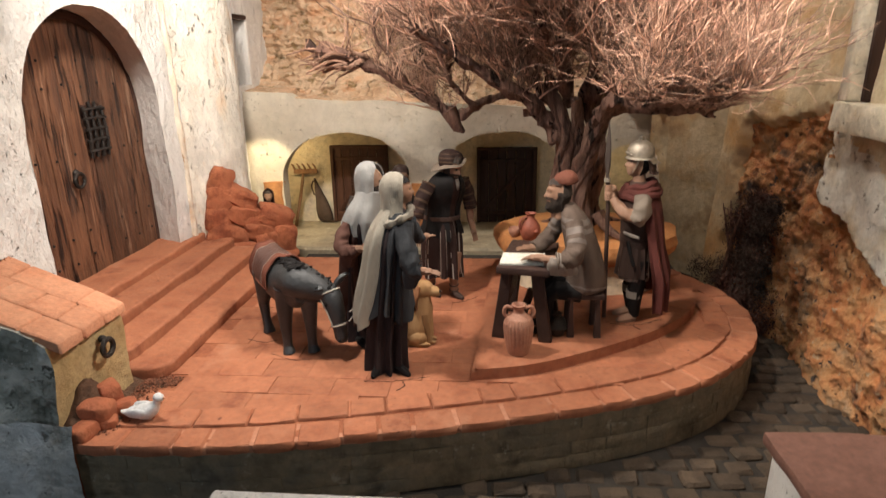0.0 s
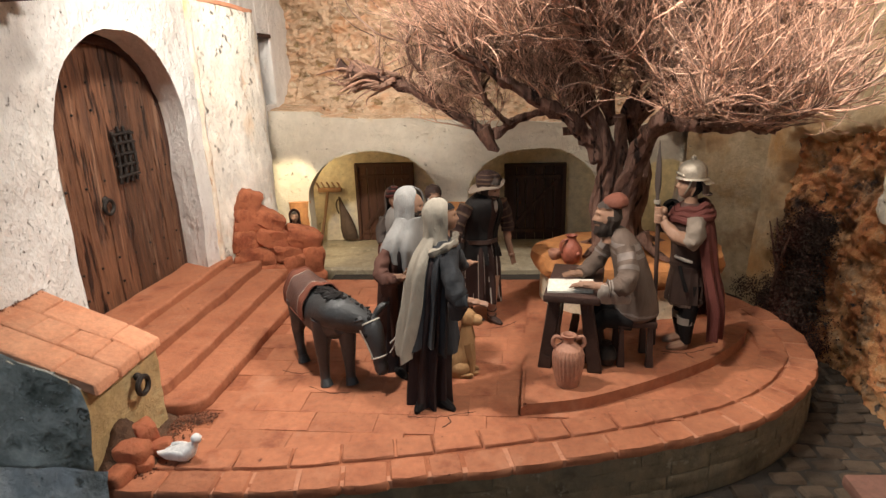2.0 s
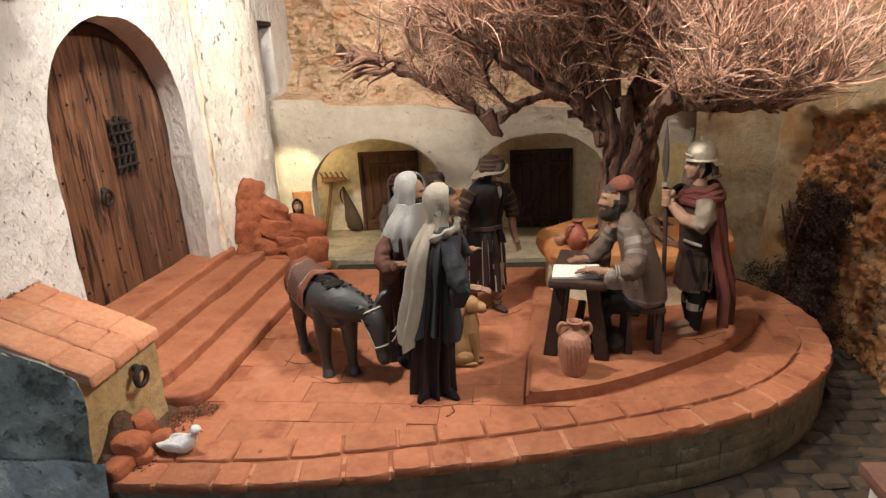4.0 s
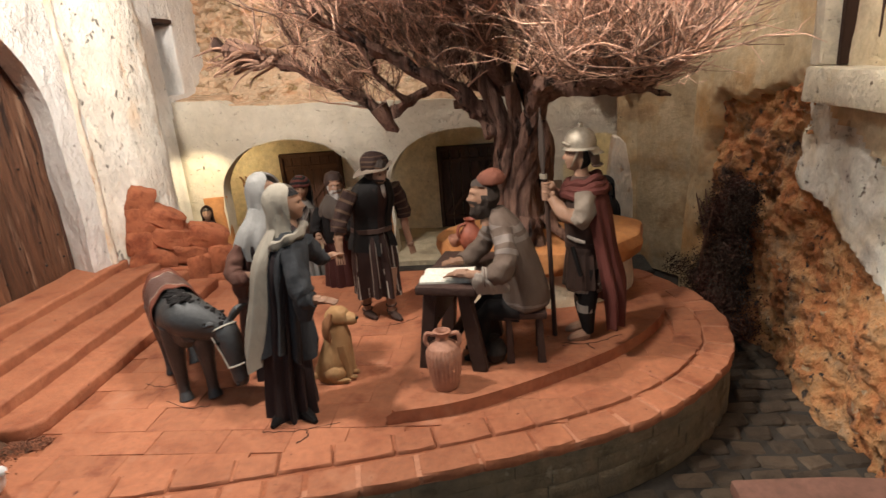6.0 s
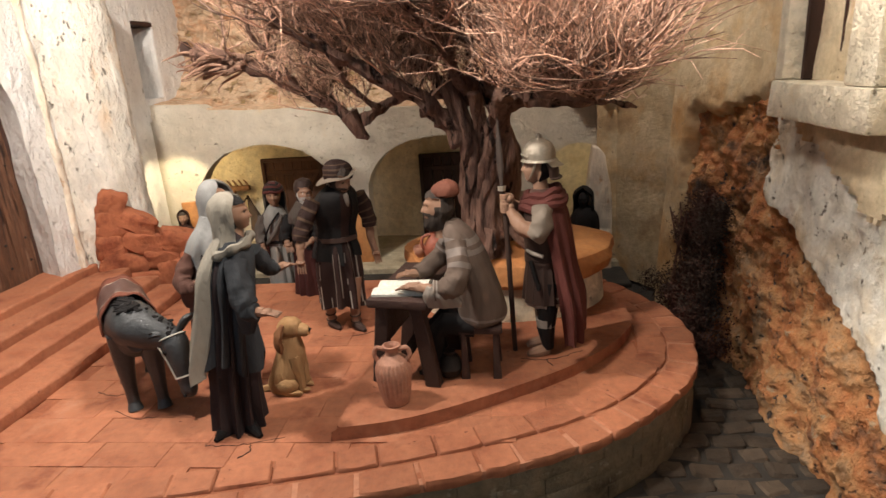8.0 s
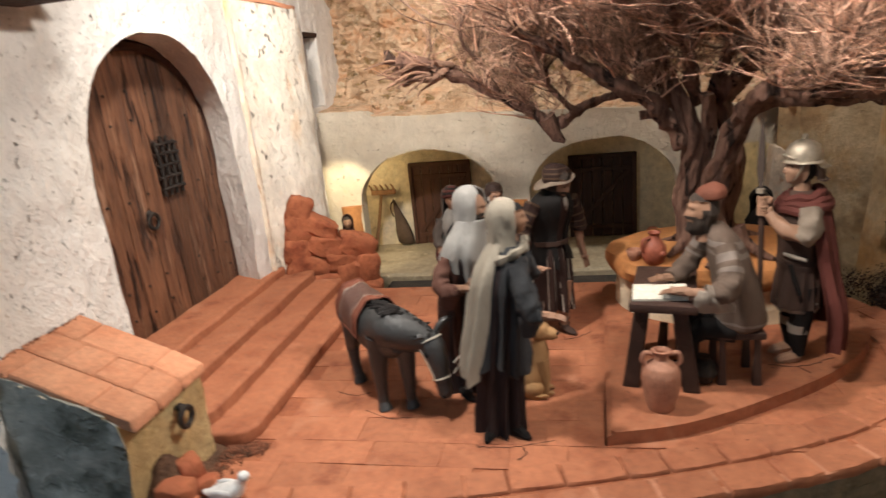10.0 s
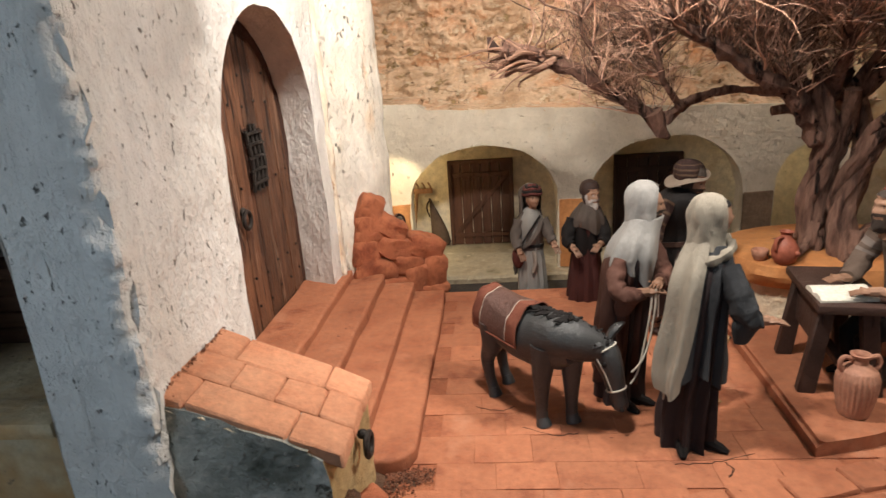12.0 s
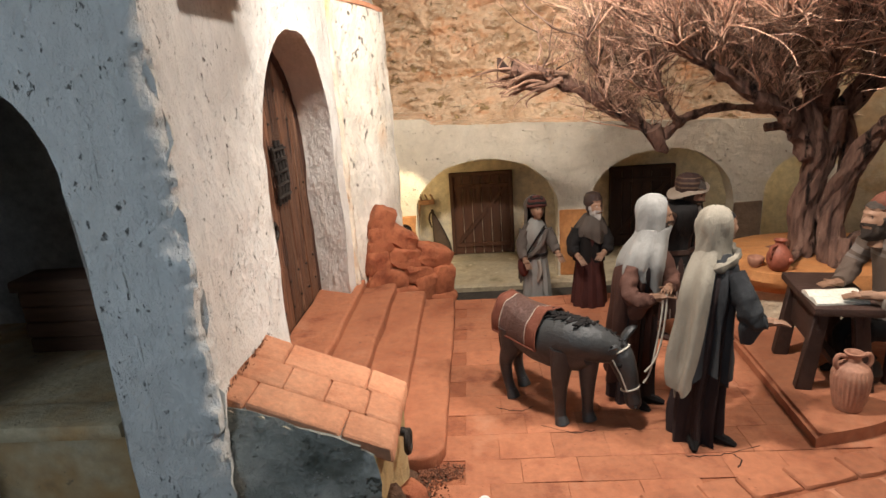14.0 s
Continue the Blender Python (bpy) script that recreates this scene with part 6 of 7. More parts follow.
loft(bm, rimr, 8)


def hat_bands(p):
    return 5 if 1.765 < p.z < 1.785 or 1.82 < p.z < 1.84 or 1.872 < p.z < 1.882 else 9


drape(bm, [(-0.53, 7.33, 1.71, 0.142, 0.138, 1), (-0.53, 7.33, 1.78, 0.152, 0.148, 1), (-0.535, 7.335, 1.845, 0.142, 0.138, 1), (-0.54, 7.34, 1.885, 0.11, 0.108, 1), (-0.545, 7.345, 1.912, 0.06, 0.06, 1), (-0.545, 7.345, 1.92, 0.01, 0.01, 0)], 5, 5, 0.06, 2, 36, fine=7, bands=hat_bands)
for x, y in ((-0.80, 7.36), (-0.50, 7.30)):
    tube(bm, [(x + 0.02, y + 0.06, 0.6), (x, y + 0.02, 0.35), (x - 0.01, y, 0.06)], [0.08, 0.07, 0.042], 12, 1)
    for z in (0.10, 0.17):
        tube(bm, [(x - 0.005 + math.cos(a) * 0.056, y + 0.003 + math.sin(a) * 0.056, z + 0.01 * math.sin(a)) for a in [math.pi * i / 7 for i in range(15)]], 0.008, 5, 6)
    foot(bm, (x, y - 0.01, 0), (0.75, -0.65), 6, 1.05)
figurine("brimmed_hat_man_figurine", bm, [RUSTDARK, SKIN, BLACKISH, BEARD, TAN, HATBROWN, LEATHER, DUSK, BRIM, RUSTDARK], "clay figurine in a brimmed hat, dark vest and striped skirt")

# seated scribe
bm = bmesh.new()


def bandy(p):
    h = p.z + 0.10 * (p.x - 0.85)
    for z0, w, k in ((1.385, 0.026, 6), (1.305, 0.022, 6), (0.70, 0.012, 6)):
        if abs(h - z0) < w:
            return k
    return 0


drape(bm, [(0.97, 6.11, 0.60, 0.15, 0.19, 0.6), (0.985, 6.11, 0.635, 0.205, 0.238, 0.8), (0.985, 6.11, 0.70, 0.218, 0.25, 0.9), (0.965, 6.10, 0.88, 0.198, 0.24, 0.9), (0.92, 6.10, 1.1, 0.176, 0.232, 0.8), (0.86, 6.10, 1.30, 0.160, 0.225, 0.5), (0.81, 6.10, 1.43, 0.13, 0.185, 0.3), (0.765, 6.10, 1.54, 0.07, 0.08, 0)], 0, 5, 0.045, 2.0, 64, fine=12, bands=bandy)
head(bm, (0.665, 6.10, 1.645), (-1.0, -0.12), 1, 1.0, 3, 0.14, 3)
capr = [(0.108, 1.735), (0.126, 1.745), (0.122, 1.778), (0.104, 1.806), (0.072, 1.826), (0.035, 1.837), (0.005, 1.84)]
drape(bm, [(0.718 + 0.006 * k, 6.10, z + 0.012 + 0.006 * k, r * 0.98, r * 0.92, 1) for k, (r, z) in enumerate(capr)], 4, 4, 0.03, 1.0, 32)
sleeve(bm, [(0.80, 5.93, 1.38), (0.83, 5.80, 1.18), (0.76, 5.72, 1.06), (0.62, 5.70, 1.05)], [0.085, 0.095, 0.10, 0.08], 0, 1, 1, hand=False, bands=lambda k: 6 if k in (3, 4, 5, 8, 9) else 2 if k > 25 and k % 2 else 0)
# wide pale fringed cuff that hangs from the forearm
drape(bm, [(0.70, 5.70, 0.90, 0.12, 0.028, 1.4), (0.69, 5.695, 0.96, 0.135, 0.05, 1.2), (0.66, 5.695, 1.03, 0.115, 0.07, 0.8), (0.64, 5.70, 1.09, 0.065, 0.055, 0.5)], 2, 11, 0.13, 0.2, 56)
sleeve(bm, [(0.62, 5.71, 1.05), (0.53, 5.76, 1.05), (0.46, 5.80, 1.05)], [0.045, 0.04, 0.034], 1, 1, 1, aim=(-0.85, 0.35, -0.1))
sleeve(bm, [(0.74, 6.30, 1.38), (0.66, 6.34, 1.18), (0.54, 6.24, 1.08), (0.42, 6.14, 1.05)], [0.085, 0.085, 0.085, 0.06], 0, 1, 2, aim=(-0.9, -0.1, 0), bands=lambda k: 6 if k in (3, 4, 5, 8, 9) else 0)
for y in (6.0, 6.22):
    tube(bm, [(0.92, y, 0.6), (0.66, y, 0.62), (0.56, y, 0.52), (0.58, y, 0.2), (0.58, y, 0.15)], [0.11, 0.10, 0.09, 0.065, 0.045], 12, 5)
    foot(bm, (0.56, y, 0.12), (-1, 0), 5)
figurine("seated_scribe_figurine", bm, [PONCHO, SKIN, TAN, BEARD, CAPBROWN, BLACKISH, MIDBAND], "seated clay figurine of a bearded scribe in a banded tunic")

# soldier with helmet and cloak
bm = bmesh.new()
SX, SY = 1.56, 6.45
for y in (-0.1, 0.1):
    tube(bm, [(SX + 0.03, SY + y, 0.86), (SX + 0.02, SY + y * 1.05, 0.6), (SX + 0.0, SY + y, 0.4), (SX + 0.02, SY + y, 0.19)], [0.105, 0.095, 0.085, 0.05], 12, 6)
    tube(bm, [(SX + 0.0, SY + y, 0.50), (SX + 0.0, SY + y, 0.42)], [0.092, 0.088], 12, 2)
    foot(bm, (SX - 0.02, SY + y, 0.12), (-1, -0.15), 1, 1.15)
drape(bm, [(SX, SY, 0.66, 0.20, 0.215, 1.2), (SX, SY, 0.85, 0.185, 0.205, 1.0), (SX, SY, 1.02, 0.165, 0.185, 0.6), (SX, SY, 1.1, 0.16, 0.18, 0.2)], 4, 14, 0.05, 1.0, 56)
drape(bm, [(SX, SY, 0.62, 0.175, 0.19, 1.2), (SX, SY, 0.72, 0.19, 0.205, 1.0)], 2, 9, 0.04, 2.0, 40)
drape(bm, [(SX, SY, 1.0, 0.17, 0.19, 0.2), (SX, SY, 1.15, 0.175, 0.195, 0.3), (SX, SY, 1.4, 0.18, 0.23, 0.3), (SX - 0.01, SY, 1.58, 0.15, 0.22, 0.2), (SX - 0.02, SY, 1.7, 0.075, 0.085, 0)], 4, 5, 0.02, 1.0)
for z in (1.03, 1.07):
    drape(bm, [(SX, SY, z, 0.178, 0.198, 0), (SX, SY, z + 0.03, 0.178, 0.198, 0)], 0, 5, 0.0, 0, 30)
sleeve(bm, [(SX - 0.02, SY - 0.2, 1.58), (SX - 0.03, SY - 0.27, 1.42), (SX - 0.10, SY - 0.26, 1.33)], [0.088, 0.092, 0.085], 7, 1, 1, False)
sleeve(bm, [(SX - 0.07, SY - 0.27, 1.37), (SX - 0.20, SY - 0.20, 1.40), (SX - 0.29, SY - 0.08, 1.52)], [0.07, 0.066, 0.046], 1, 1, 1, False)
sleeve(bm, [(SX - 0.02, SY + 0.2, 1.58), (SX - 0.10, SY + 0.24, 1.44), (SX - 0.20, SY + 0.14, 1.46)], [0.082, 0.082, 0.072], 7, 1, 1, False)
sleeve(bm, [(SX - 0.16, SY + 0.17, 1.46), (SX - 0.26, SY + 0.07, 1.53), (SX - 0.31, SY + 0.02, 1.60)], [0.06, 0.056, 0.042], 1, 1, 1, False)
fist(bm, (SX - 0.335, SY - 0.04, 1.545), (-0.03, -0.02, 1.0), 1)
fist(bm, (SX - 0.335, SY - 0.03, 1.625), (-0.03, -0.02, 1.0), 1)
head(bm, (SX - 0.04, SY, 1.89), (-1.0, -0.05), 1, 0.95, None, 0.1, 6, 0.0, 6)
lathe(bm, [(0.162, 1.945), (0.150, 1.958), (0.140, 1.965), (0.143, 2.0), (0.136, 2.045), (0.112, 2.09), (0.072, 2.12), (0.028, 2.135), (0.024, 2.165), (0.004, 2.18)], (SX - 0.025, SY, 0), 26, 3)
# flared neck guard at the back of the helmet
drape(bm, [(SX + 0.02, SY, 1.90, 0.165, 0.14, 0), (SX + 0.0, SY, 1.925, 0.15, 0.138, 0), (SX - 0.02, SY, 1.96, 0.142, 0.138, 0)], 3, 5, 0.0, 0, 24, (-70, 70), 0.015)
tube(bm, smooth_line([(SX - 0.13, SY - 0.10, 1.985), (SX - 0.175, SY, 2.005), (SX - 0.13, SY + 0.10, 1.985)], 4), 0.013, 6, 3)
for s in (-1, 1):
    tube(bm, smooth_line([(SX - 0.06, SY + s * 0.108, 1.96), (SX - 0.085, SY + s * 0.104, 1.87), (SX - 0.115, SY + s * 0.075, 1.80)], 3), [0.014, 0.014, 0.014, 0.013, 0.012, 0.011, 0.008], 6, 3, squash=0.5)
drape(bm, [(SX + 0.04, SY, 1.80, 0.105, 0.112, 0), (SX + 0.03, SY, 1.86, 0.112, 0.118, 0), (SX + 0.0, SY, 1.95, 0.128, 0.128, 0)], 0, 5, 0.02, 0, 20, (-80, 80), 0.02)
tube(bm, [(SX + 0.06 + 0.09 * math.cos(a), SY + 0.15 * math.sin(a), 1.805 - 0.01 * math.cos(a)) for a in [-1.5 + 3.0 * i / 12 for i in range(13)]], 0.022, 6, 0, squash=0.5)
# cloak round the shoulders and down the back
for k, (z, rx, ry) in enumerate([(1.66, 0.135, 0.15), (1.61, 0.165, 0.2), (1.57, 0.185, 0.235)]):
    pts = [(SX - 0.0 + math.cos(a) * rx, SY + math.sin(a) * ry, z - 0.03 * math.cos(a + 3.14) + 0.012 * math.sin(5 * a + k)) for a in [2 * math.pi * i / 24 for i in range(25)]]
    tube(bm, pts, 0.042, 8, 5)
drape(bm, [(SX + 0.20, SY - 0.03, 0.36, 0.16, 0.33, 1.3), (SX + 0.17, SY - 0.04, 0.7, 0.18, 0.35, 1.4), (SX + 0.12, SY - 0.01, 1.0, 0.17, 0.31, 1.0), (SX + 0.07, SY, 1.3, 0.18, 0.29, 0.6), (SX + 0.02, SY, 1.52, 0.19, 0.26, 0.3), (SX + 0.0, SY, 1.62, 0.15, 0.2, 0)], 5, 8, 0.09, 1.0, 40, (-108, 100), 0.022, hem=0.06)
tube(bm, [(SX - 0.16, SY - 0.10, 1.16), (SX - 0.10, SY - 0.19, 1.15), (SX - 0.02, SY - 0.22, 1.13)], [0.016, 0.02, 0.016], 8, 2)
tube(bm, smooth_line([(SX - 0.13, SY - 0.17, 1.08), (SX - 0.10, SY - 0.21, 0.95), (SX - 0.06, SY - 0.23, 0.82)], 4), 0.02, 8, 6)
figurine("soldier_figurine", bm, [LEATHER, SKIN, TAN, STEEL, LEATHER, WINE, BLACKISH, ARMOUR], "clay soldier figurine with a steel helmet and wine-red cloak")
spear = thing("spear", (1.22, 6.45, 0.12), "long dark spear held upright by the soldier", "spear")
bm = bmesh.new()
tube(bm, [(1.27, 6.45, 0.12), (1.22, 6.42, 1.62), (1.2, 6.41, 1.72)], [0.024, 0.024, 0.024], 8)
part("shaft", bm, LEATHER, spear)
bm = bmesh.new()
tube(bm, [(1.2, 6.41, 1.70), (1.2, 6.41, 1.74)], [0.036, 0.036], 8)
part("collar", bm, STEEL, spear)
bm = bmesh.new()
tube(bm, [(1.2, 6.41, 1.72), (1.197, 6.408, 1.78), (1.193, 6.405, 1.90), (1.188, 6.40, 2.10), (1.182, 6.40, 2.34)], [0.02, 0.018, 0.036, 0.030, 0.003], 8, squash=0.5)
part("tip", bm, cloth("dull_iron", [(0.052, 0.038, 0.031), (0.085, 0.064, 0.053)], 3, 0.5), spear, "dull iron leaf-shaped tip")

# figurines further back
bm = bmesh.new()
drape(bm, [(-2.02, 9.15, -0.3, 0.21, 0.19, 1.2), (-2.02, 9.15, 0.2, 0.185, 0.17, 1.1), (-2.02, 9.15, 0.55, 0.155, 0.14, 0.7), (-2.02, 9.15, 0.85, 0.175, 0.19, 0.4), (-2.02, 9.15, 1.0, 0.12, 0.15, 0.2), (-2.02, 9.15, 1.08, 0.05, 0.05, 0)], 0, 9, 0.08, 1.0)
drape(bm, [(-2.06, 9.17, 0.15, 0.21, 0.2, 1.2), (-2.05, 9.16, 0.5, 0.2, 0.2, 1.0), (-2.03, 9.16, 0.85, 0.2, 0.22, 0.5), (-2.02, 9.16, 1.02, 0.12, 0.15, 0.2)], 2, 7, 0.1, 2.0, 30, (20, 215), 0.02)
drape(bm, [(-2.02, 9.15, 0.50, 0.165, 0.15, 0.3), (-2.02, 9.15, 0.56, 0.165, 0.15, 0.3)], 2, 9, 0.03, 2.0, 30)
head(bm, (-1.995, 9.115, 1.2), (0.35, -0.95), 1, 0.88, None, 0.1, 5, 0.0, 5)
hood(bm, (-2.0, 9.16, 1.175), (0.35, -0.95), 2, 5.0, 0.72, low=-0.36, open_deg=80)
sleeve(bm, [(-1.86, 9.1, 0.92), (-1.78, 9.04, 0.7), (-1.74, 8.97, 0.62)], [0.075, 0.075, 0.06], 2, 1, 1)
sleeve(bm, [(-2.17, 9.1, 0.92), (-2.24, 9.05, 0.68), (-2.2, 8.97, 0.55)], [0.075, 0.075, 0.06], 2, 1, 2)
tube(bm, smooth_line([(-1.88, 9.02, 0.95), (-1.94, 8.95, 0.78), (-2.06, 8.96, 0.62), (-2.17, 9.05, 0.52)], 6), 0.035, 8, 2, squash=0.6)
for r, z, m in ((0.120, 1.272, 3), (0.112, 1.302, 5), (0.098, 1.330, 3), (0.070, 1.352, 5), (0.032, 1.364, 3)):
    tube(bm, [(-1.995 + math.cos(a) * r, 9.13 + math.sin(a) * r, z + 0.01 * math.sin(3 * a)) for a in [2 * math.pi * i / 24 for i in range(25)]], 0.026, 8, m)
ball(bm, (-2.21, 9.05, 0.40), (0.085, 0.075, 0.16), 3, 14)
tube(bm, smooth_line([(-2.2, 9.02, 0.52), (-2.06, 8.93, 0.78), (-1.90, 9.0, 0.99)], 5), 0.014, 6, 5)
drape(bm, [(-2.02, 9.15, 0.535, 0.172, 0.158, 0.3), (-2.02, 9.15, 0.575, 0.172, 0.158, 0.3)], 5, 9, 0.03, 2.0, 30)
tube(bm, smooth_line([(-2.0, 8.98, 0.50), (-1.98, 8.96, 0.35), (-2.02, 8.95, 0.2)], 5), [0.045, 0.05, 0.055, 0.06, 0.06, 0.06, 0.06, 0.05, 0.045, 0.04, 0.03], 8, 4, squash=0.5)
figurine("shawled_woman_figurine", bm, [cloth("dove_grey_cloth", [(0.17, 0.16, 0.145), (0.26, 0.245, 0.22)], 2.5), SKIN, cloth("dusty_shawl", [(0.062, 0.05, 0.042), (0.11, 0.09, 0.076)], 2.5), WINE, TAN, BLACKISH], "small clay figurine in a pale robe and dark red turban")

bm = bmesh.new()
drape(bm, [(-1.38, 8.52, 0.0, 0.23, 0.2, 1.2), (-1.38, 8.52, 0.35, 0.2, 0.18, 1.0), (-1.38, 8.52, 0.75, 0.17, 0.16, 0.7), (-1.37, 8.52, 1.0, 0.19, 0.2, 0.4), (-1.36, 8.52, 1.14, 0.14, 0.17, 0.2), (-1.35, 8.52, 1.22, 0.05, 0.06, 0)], 0, 9, 0.08, 2.0)
drape(bm, [(-1.38, 8.53, 0.62, 0.2, 0.18, 1.0), (-1.38, 8.53, 0.85, 0.2, 0.2, 0.8), (-1.37, 8.53, 1.05, 0.2, 0.21, 0.4), (-1.36, 8.52, 1.18, 0.12, 0.14, 0.2)], 2, 7, 0.07, 4.0, 36)
head(bm, (-1.32, 8.48, 1.34), (0.45, -0.9), 1, 0.90, 3, 0.15, 4)
drape(bm, [(-1.36, 8.51, 0.96, 0.205, 0.215, 1.2), (-1.36, 8.51, 1.06, 0.205, 0.215, 1.0), (-1.35, 8.51, 1.15, 0.165, 0.18, 0.6), (-1.34, 8.51, 1.24, 0.11, 0.115, 0.2)], 5, 11, 0.06, 3.0, 56, hem=0.05)
lathe(bm, [(0.112, 1.36), (0.122, 1.39), (0.12, 1.45), (0.09, 1.51), (0.03, 1.535)], (-1.335, 8.515, 0), 18, 4)
sleeve(bm, [(-1.22, 8.47, 1.06), (-1.16, 8.4, 0.84), (-1.22, 8.32, 0.78)], [0.08, 0.085, 0.065], 2, 1, 1)
sleeve(bm, [(-1.54, 8.47, 1.06), (-1.62, 8.4, 0.84), (-1.58, 8.32, 0.76)], [0.08, 0.085, 0.065], 2, 1, 2)
figurine("white_bearded_man_figurine", bm, [cloth("maroon_cloth", [(0.040, 0.013, 0.011), (0.075, 0.026, 0.022)], 2.5), SKIN, BLACKISH, WHITEBEARD, LEATHER, cloth("drab_cape_cloth", [(0.055, 0.042, 0.034), (0.095, 0.074, 0.06)], 2.5)], "small clay figurine of a white-bearded man in dark robes")

bm = bmesh.new()
drape(bm, [(-4.0, 10.2, -0.42, 0.14, 0.13, 1), (-4.0, 10.2, 0.2, 0.12, 0.11, 1), (-4.0, 10.2, 0.46, 0.12, 0.12, 0.5), (-4.0, 10.2, 0.58, 0.05, 0.05, 0)], 0, 8, 0.07, 1.0)
head(bm, (-3.99, 10.18, 0.68), (0.4, -0.9), 1, 0.62, None, 0.1, 2, 0.0, 2)
hood(bm, (-3.99, 10.195, 0.685), (0.4, -0.9), 0, 1.0, 0.7, low=-0.3, open_deg=70, size=0.62)
figurine("shawled_woman_figurine", bm, [BROWN, SKIN, BEARD], "small clay figurine half hidden behind the rubble wall")

bm = bmesh.new()
drape(bm, [(2.4, 10.2, -0.42, 0.24, 0.2, 1), (2.4, 10.2, 0.1, 0.22, 0.18, 1), (2.4, 10.2, 0.45, 0.2, 0.17, 0.5), (2.4, 10.2, 0.6, 0.08, 0.08, 0)], 0, 8, 0.08, 1.0)
head(bm, (2.38, 10.17, 0.70), (-0.3, -0.95), 0, 0.75)
hood(bm, (2.38, 10.18, 0.69), (-0.3, -0.95), 0, 2.0, 0.75, low=-0.3)
figurine("dark_robed_figurine", bm, [BLACKISH], "small dark robed clay figurine by the far arch")


# ---- animals, as clay figurines of one mesh each ----
bm = bmesh.new()
back, fwd = Vector((-2.50, 6.26, 0)), Vector((-2.0, 5.63, 0))
ax = (fwd - back).normalized()
side = Vector((-ax.y, ax.x, 0))


def D(along, across, z):
    p = back + ax * along + side * across
    return Vector((p.x, p.y, z))


def dring(along, z, w, h, n=24, top=0.0):
    out = []
    for i in range(n):
        a = 2 * math.pi * i / n
        out.append(D(along, math.cos(a) * w, z + math.sin(a) * h))
    return out


spec = [(-0.20, 0.80, 0.04, 0.06), (-0.17, 0.79, 0.12, 0.16), (-0.06, 0.765, 0.18, 0.225), (0.10, 0.745, 0.20, 0.24), (0.30, 0.72, 0.21, 0.255), (0.50, 0.72, 0.205, 0.25), (0.66, 0.745, 0.185, 0.25), (0.80, 0.76, 0.155, 0.225), (0.91, 0.775, 0.09, 0.15)]
loft(bm, [dring(*s) for s in spec], 0)
# blanket with bands and white lines
bl = [(-0.13, 1), (-0.04, 1), (-0.022, 2), (-0.014, 2), (-0.008, 3), (0.16, 3), (0.33, 3), (0.336, 2), (0.344, 2), (0.352, 1), (0.47, 1)]
cols = []
for along, _ in bl:
    zc = 0.745 + 0.06 * abs(along - 0.28)
    cols.append([D(along, math.sin(a) * (0.232 - 0.10 * max(0.0, 0.12 - along)), zc - 0.005 + math.cos(a) * 0.27 + 0.012 * math.sin(7 * a + 9 * along)) for a in [(-1.80 + 3.6 * i / 28) for i in range(29)]])
vs = loft(bm, cols, 3, closed=False)
for k in range(len(bl) - 1):
    for v in vs[k]:
        for f in v.link_faces:
            if all(w in vs[k] or w in vs[k + 1] for w in f.verts):
                f.material_index = 2 if bl[k][1] == 2 and bl[k + 1][1] == 2 else bl[k][1] if bl[k][1] != 2 else bl[k + 1][1]
for edge in (vs[0], vs[-1], [c[0] for c in vs], [c[-1] for c in vs]):
    tube(bm, [v.co.copy() for v in edge], 0.010, 6, 1)
# legs, with knees and hocks
for along, across, f in [(0.02, -0.12, 0), (-0.08, 0.12, 0), (0.67, -0.12, 1), (0.79, 0.11, 1)]:
    k = 0.07 if not f else 0.0
    tube(bm, smooth_line([D(along + 0.02, across * 0.75, 0.74), D(along + 0.01, across * 0.95, 0.54), D(along - k, across, 0.36), D(along - k * 0.7, across, 0.18), D(along, across, 0.06)], 5), [v.x for v in smooth_line([Vector((r, 0, 0)) for r in ((0.15, 0.105, 0.068, 0.050, 0.052) if not f else (0.125, 0.092, 0.070, 0.052, 0.052))], 5)], 14, 0)
    ball(bm, D(along - k * 0.9, across, 0.35), (0.066, 0.066, 0.06), 0, 10)
    tube(bm, [D(along, across, 0.08), D(along + 0.015, across, 0.035), D(along + 0.025, across, 0.0)], [0.050, 0.062, 0.068], 12, 0)
# neck and head, lowered and turned towards the middle
nk = [D(0.64, 0.0, 0.80), D(0.80, 0.03, 0.82), Vector((-1.84, 5.64, 0.77)), Vector((-1.72, 5.66, 0.71))]
tube(bm, smooth_line(nk, 5), [v.x for v in smooth_line([Vector((r, 0, 0)) for r in (0.21, 0.195, 0.16, 0.125)], 5)], 16, 0)
hd = [Vector((-1.74, 5.67, 0.75)), Vector((-1.665, 5.64, 0.67)), Vector((-1.61, 5.60, 0.52)), Vector((-1.575, 5.57, 0.36)), Vector((-1.555, 5.555, 0.25)), Vector((-1.55, 5.55, 0.20))]
tube(bm, smooth_line(hd, 5), [v.x for v in smooth_line([Vector((r, 0, 0)) for r in (0.09, 0.118, 0.098, 0.072, 0.070, 0.045)], 5)], 14, 0)
for s, tip in ((-1, Vector((-1.80, 5.50, 0.77))), (1, Vector((-1.48, 5.76, 0.88)))):
    root = Vector((-1.675 + 0.035 * s, 5.655 + 0.05 * s, 0.74))
    mid = (root + tip) / 2 + Vector((0, 0, 0.035))
    tube(bm, smooth_line([root, mid, tip], 4), [0.028, 0.042, 0.052, 0.056, 0.054, 0.048, 0.038, 0.024, 0.007], 10, 0, squash=0.65)
mr = random.Random(8)
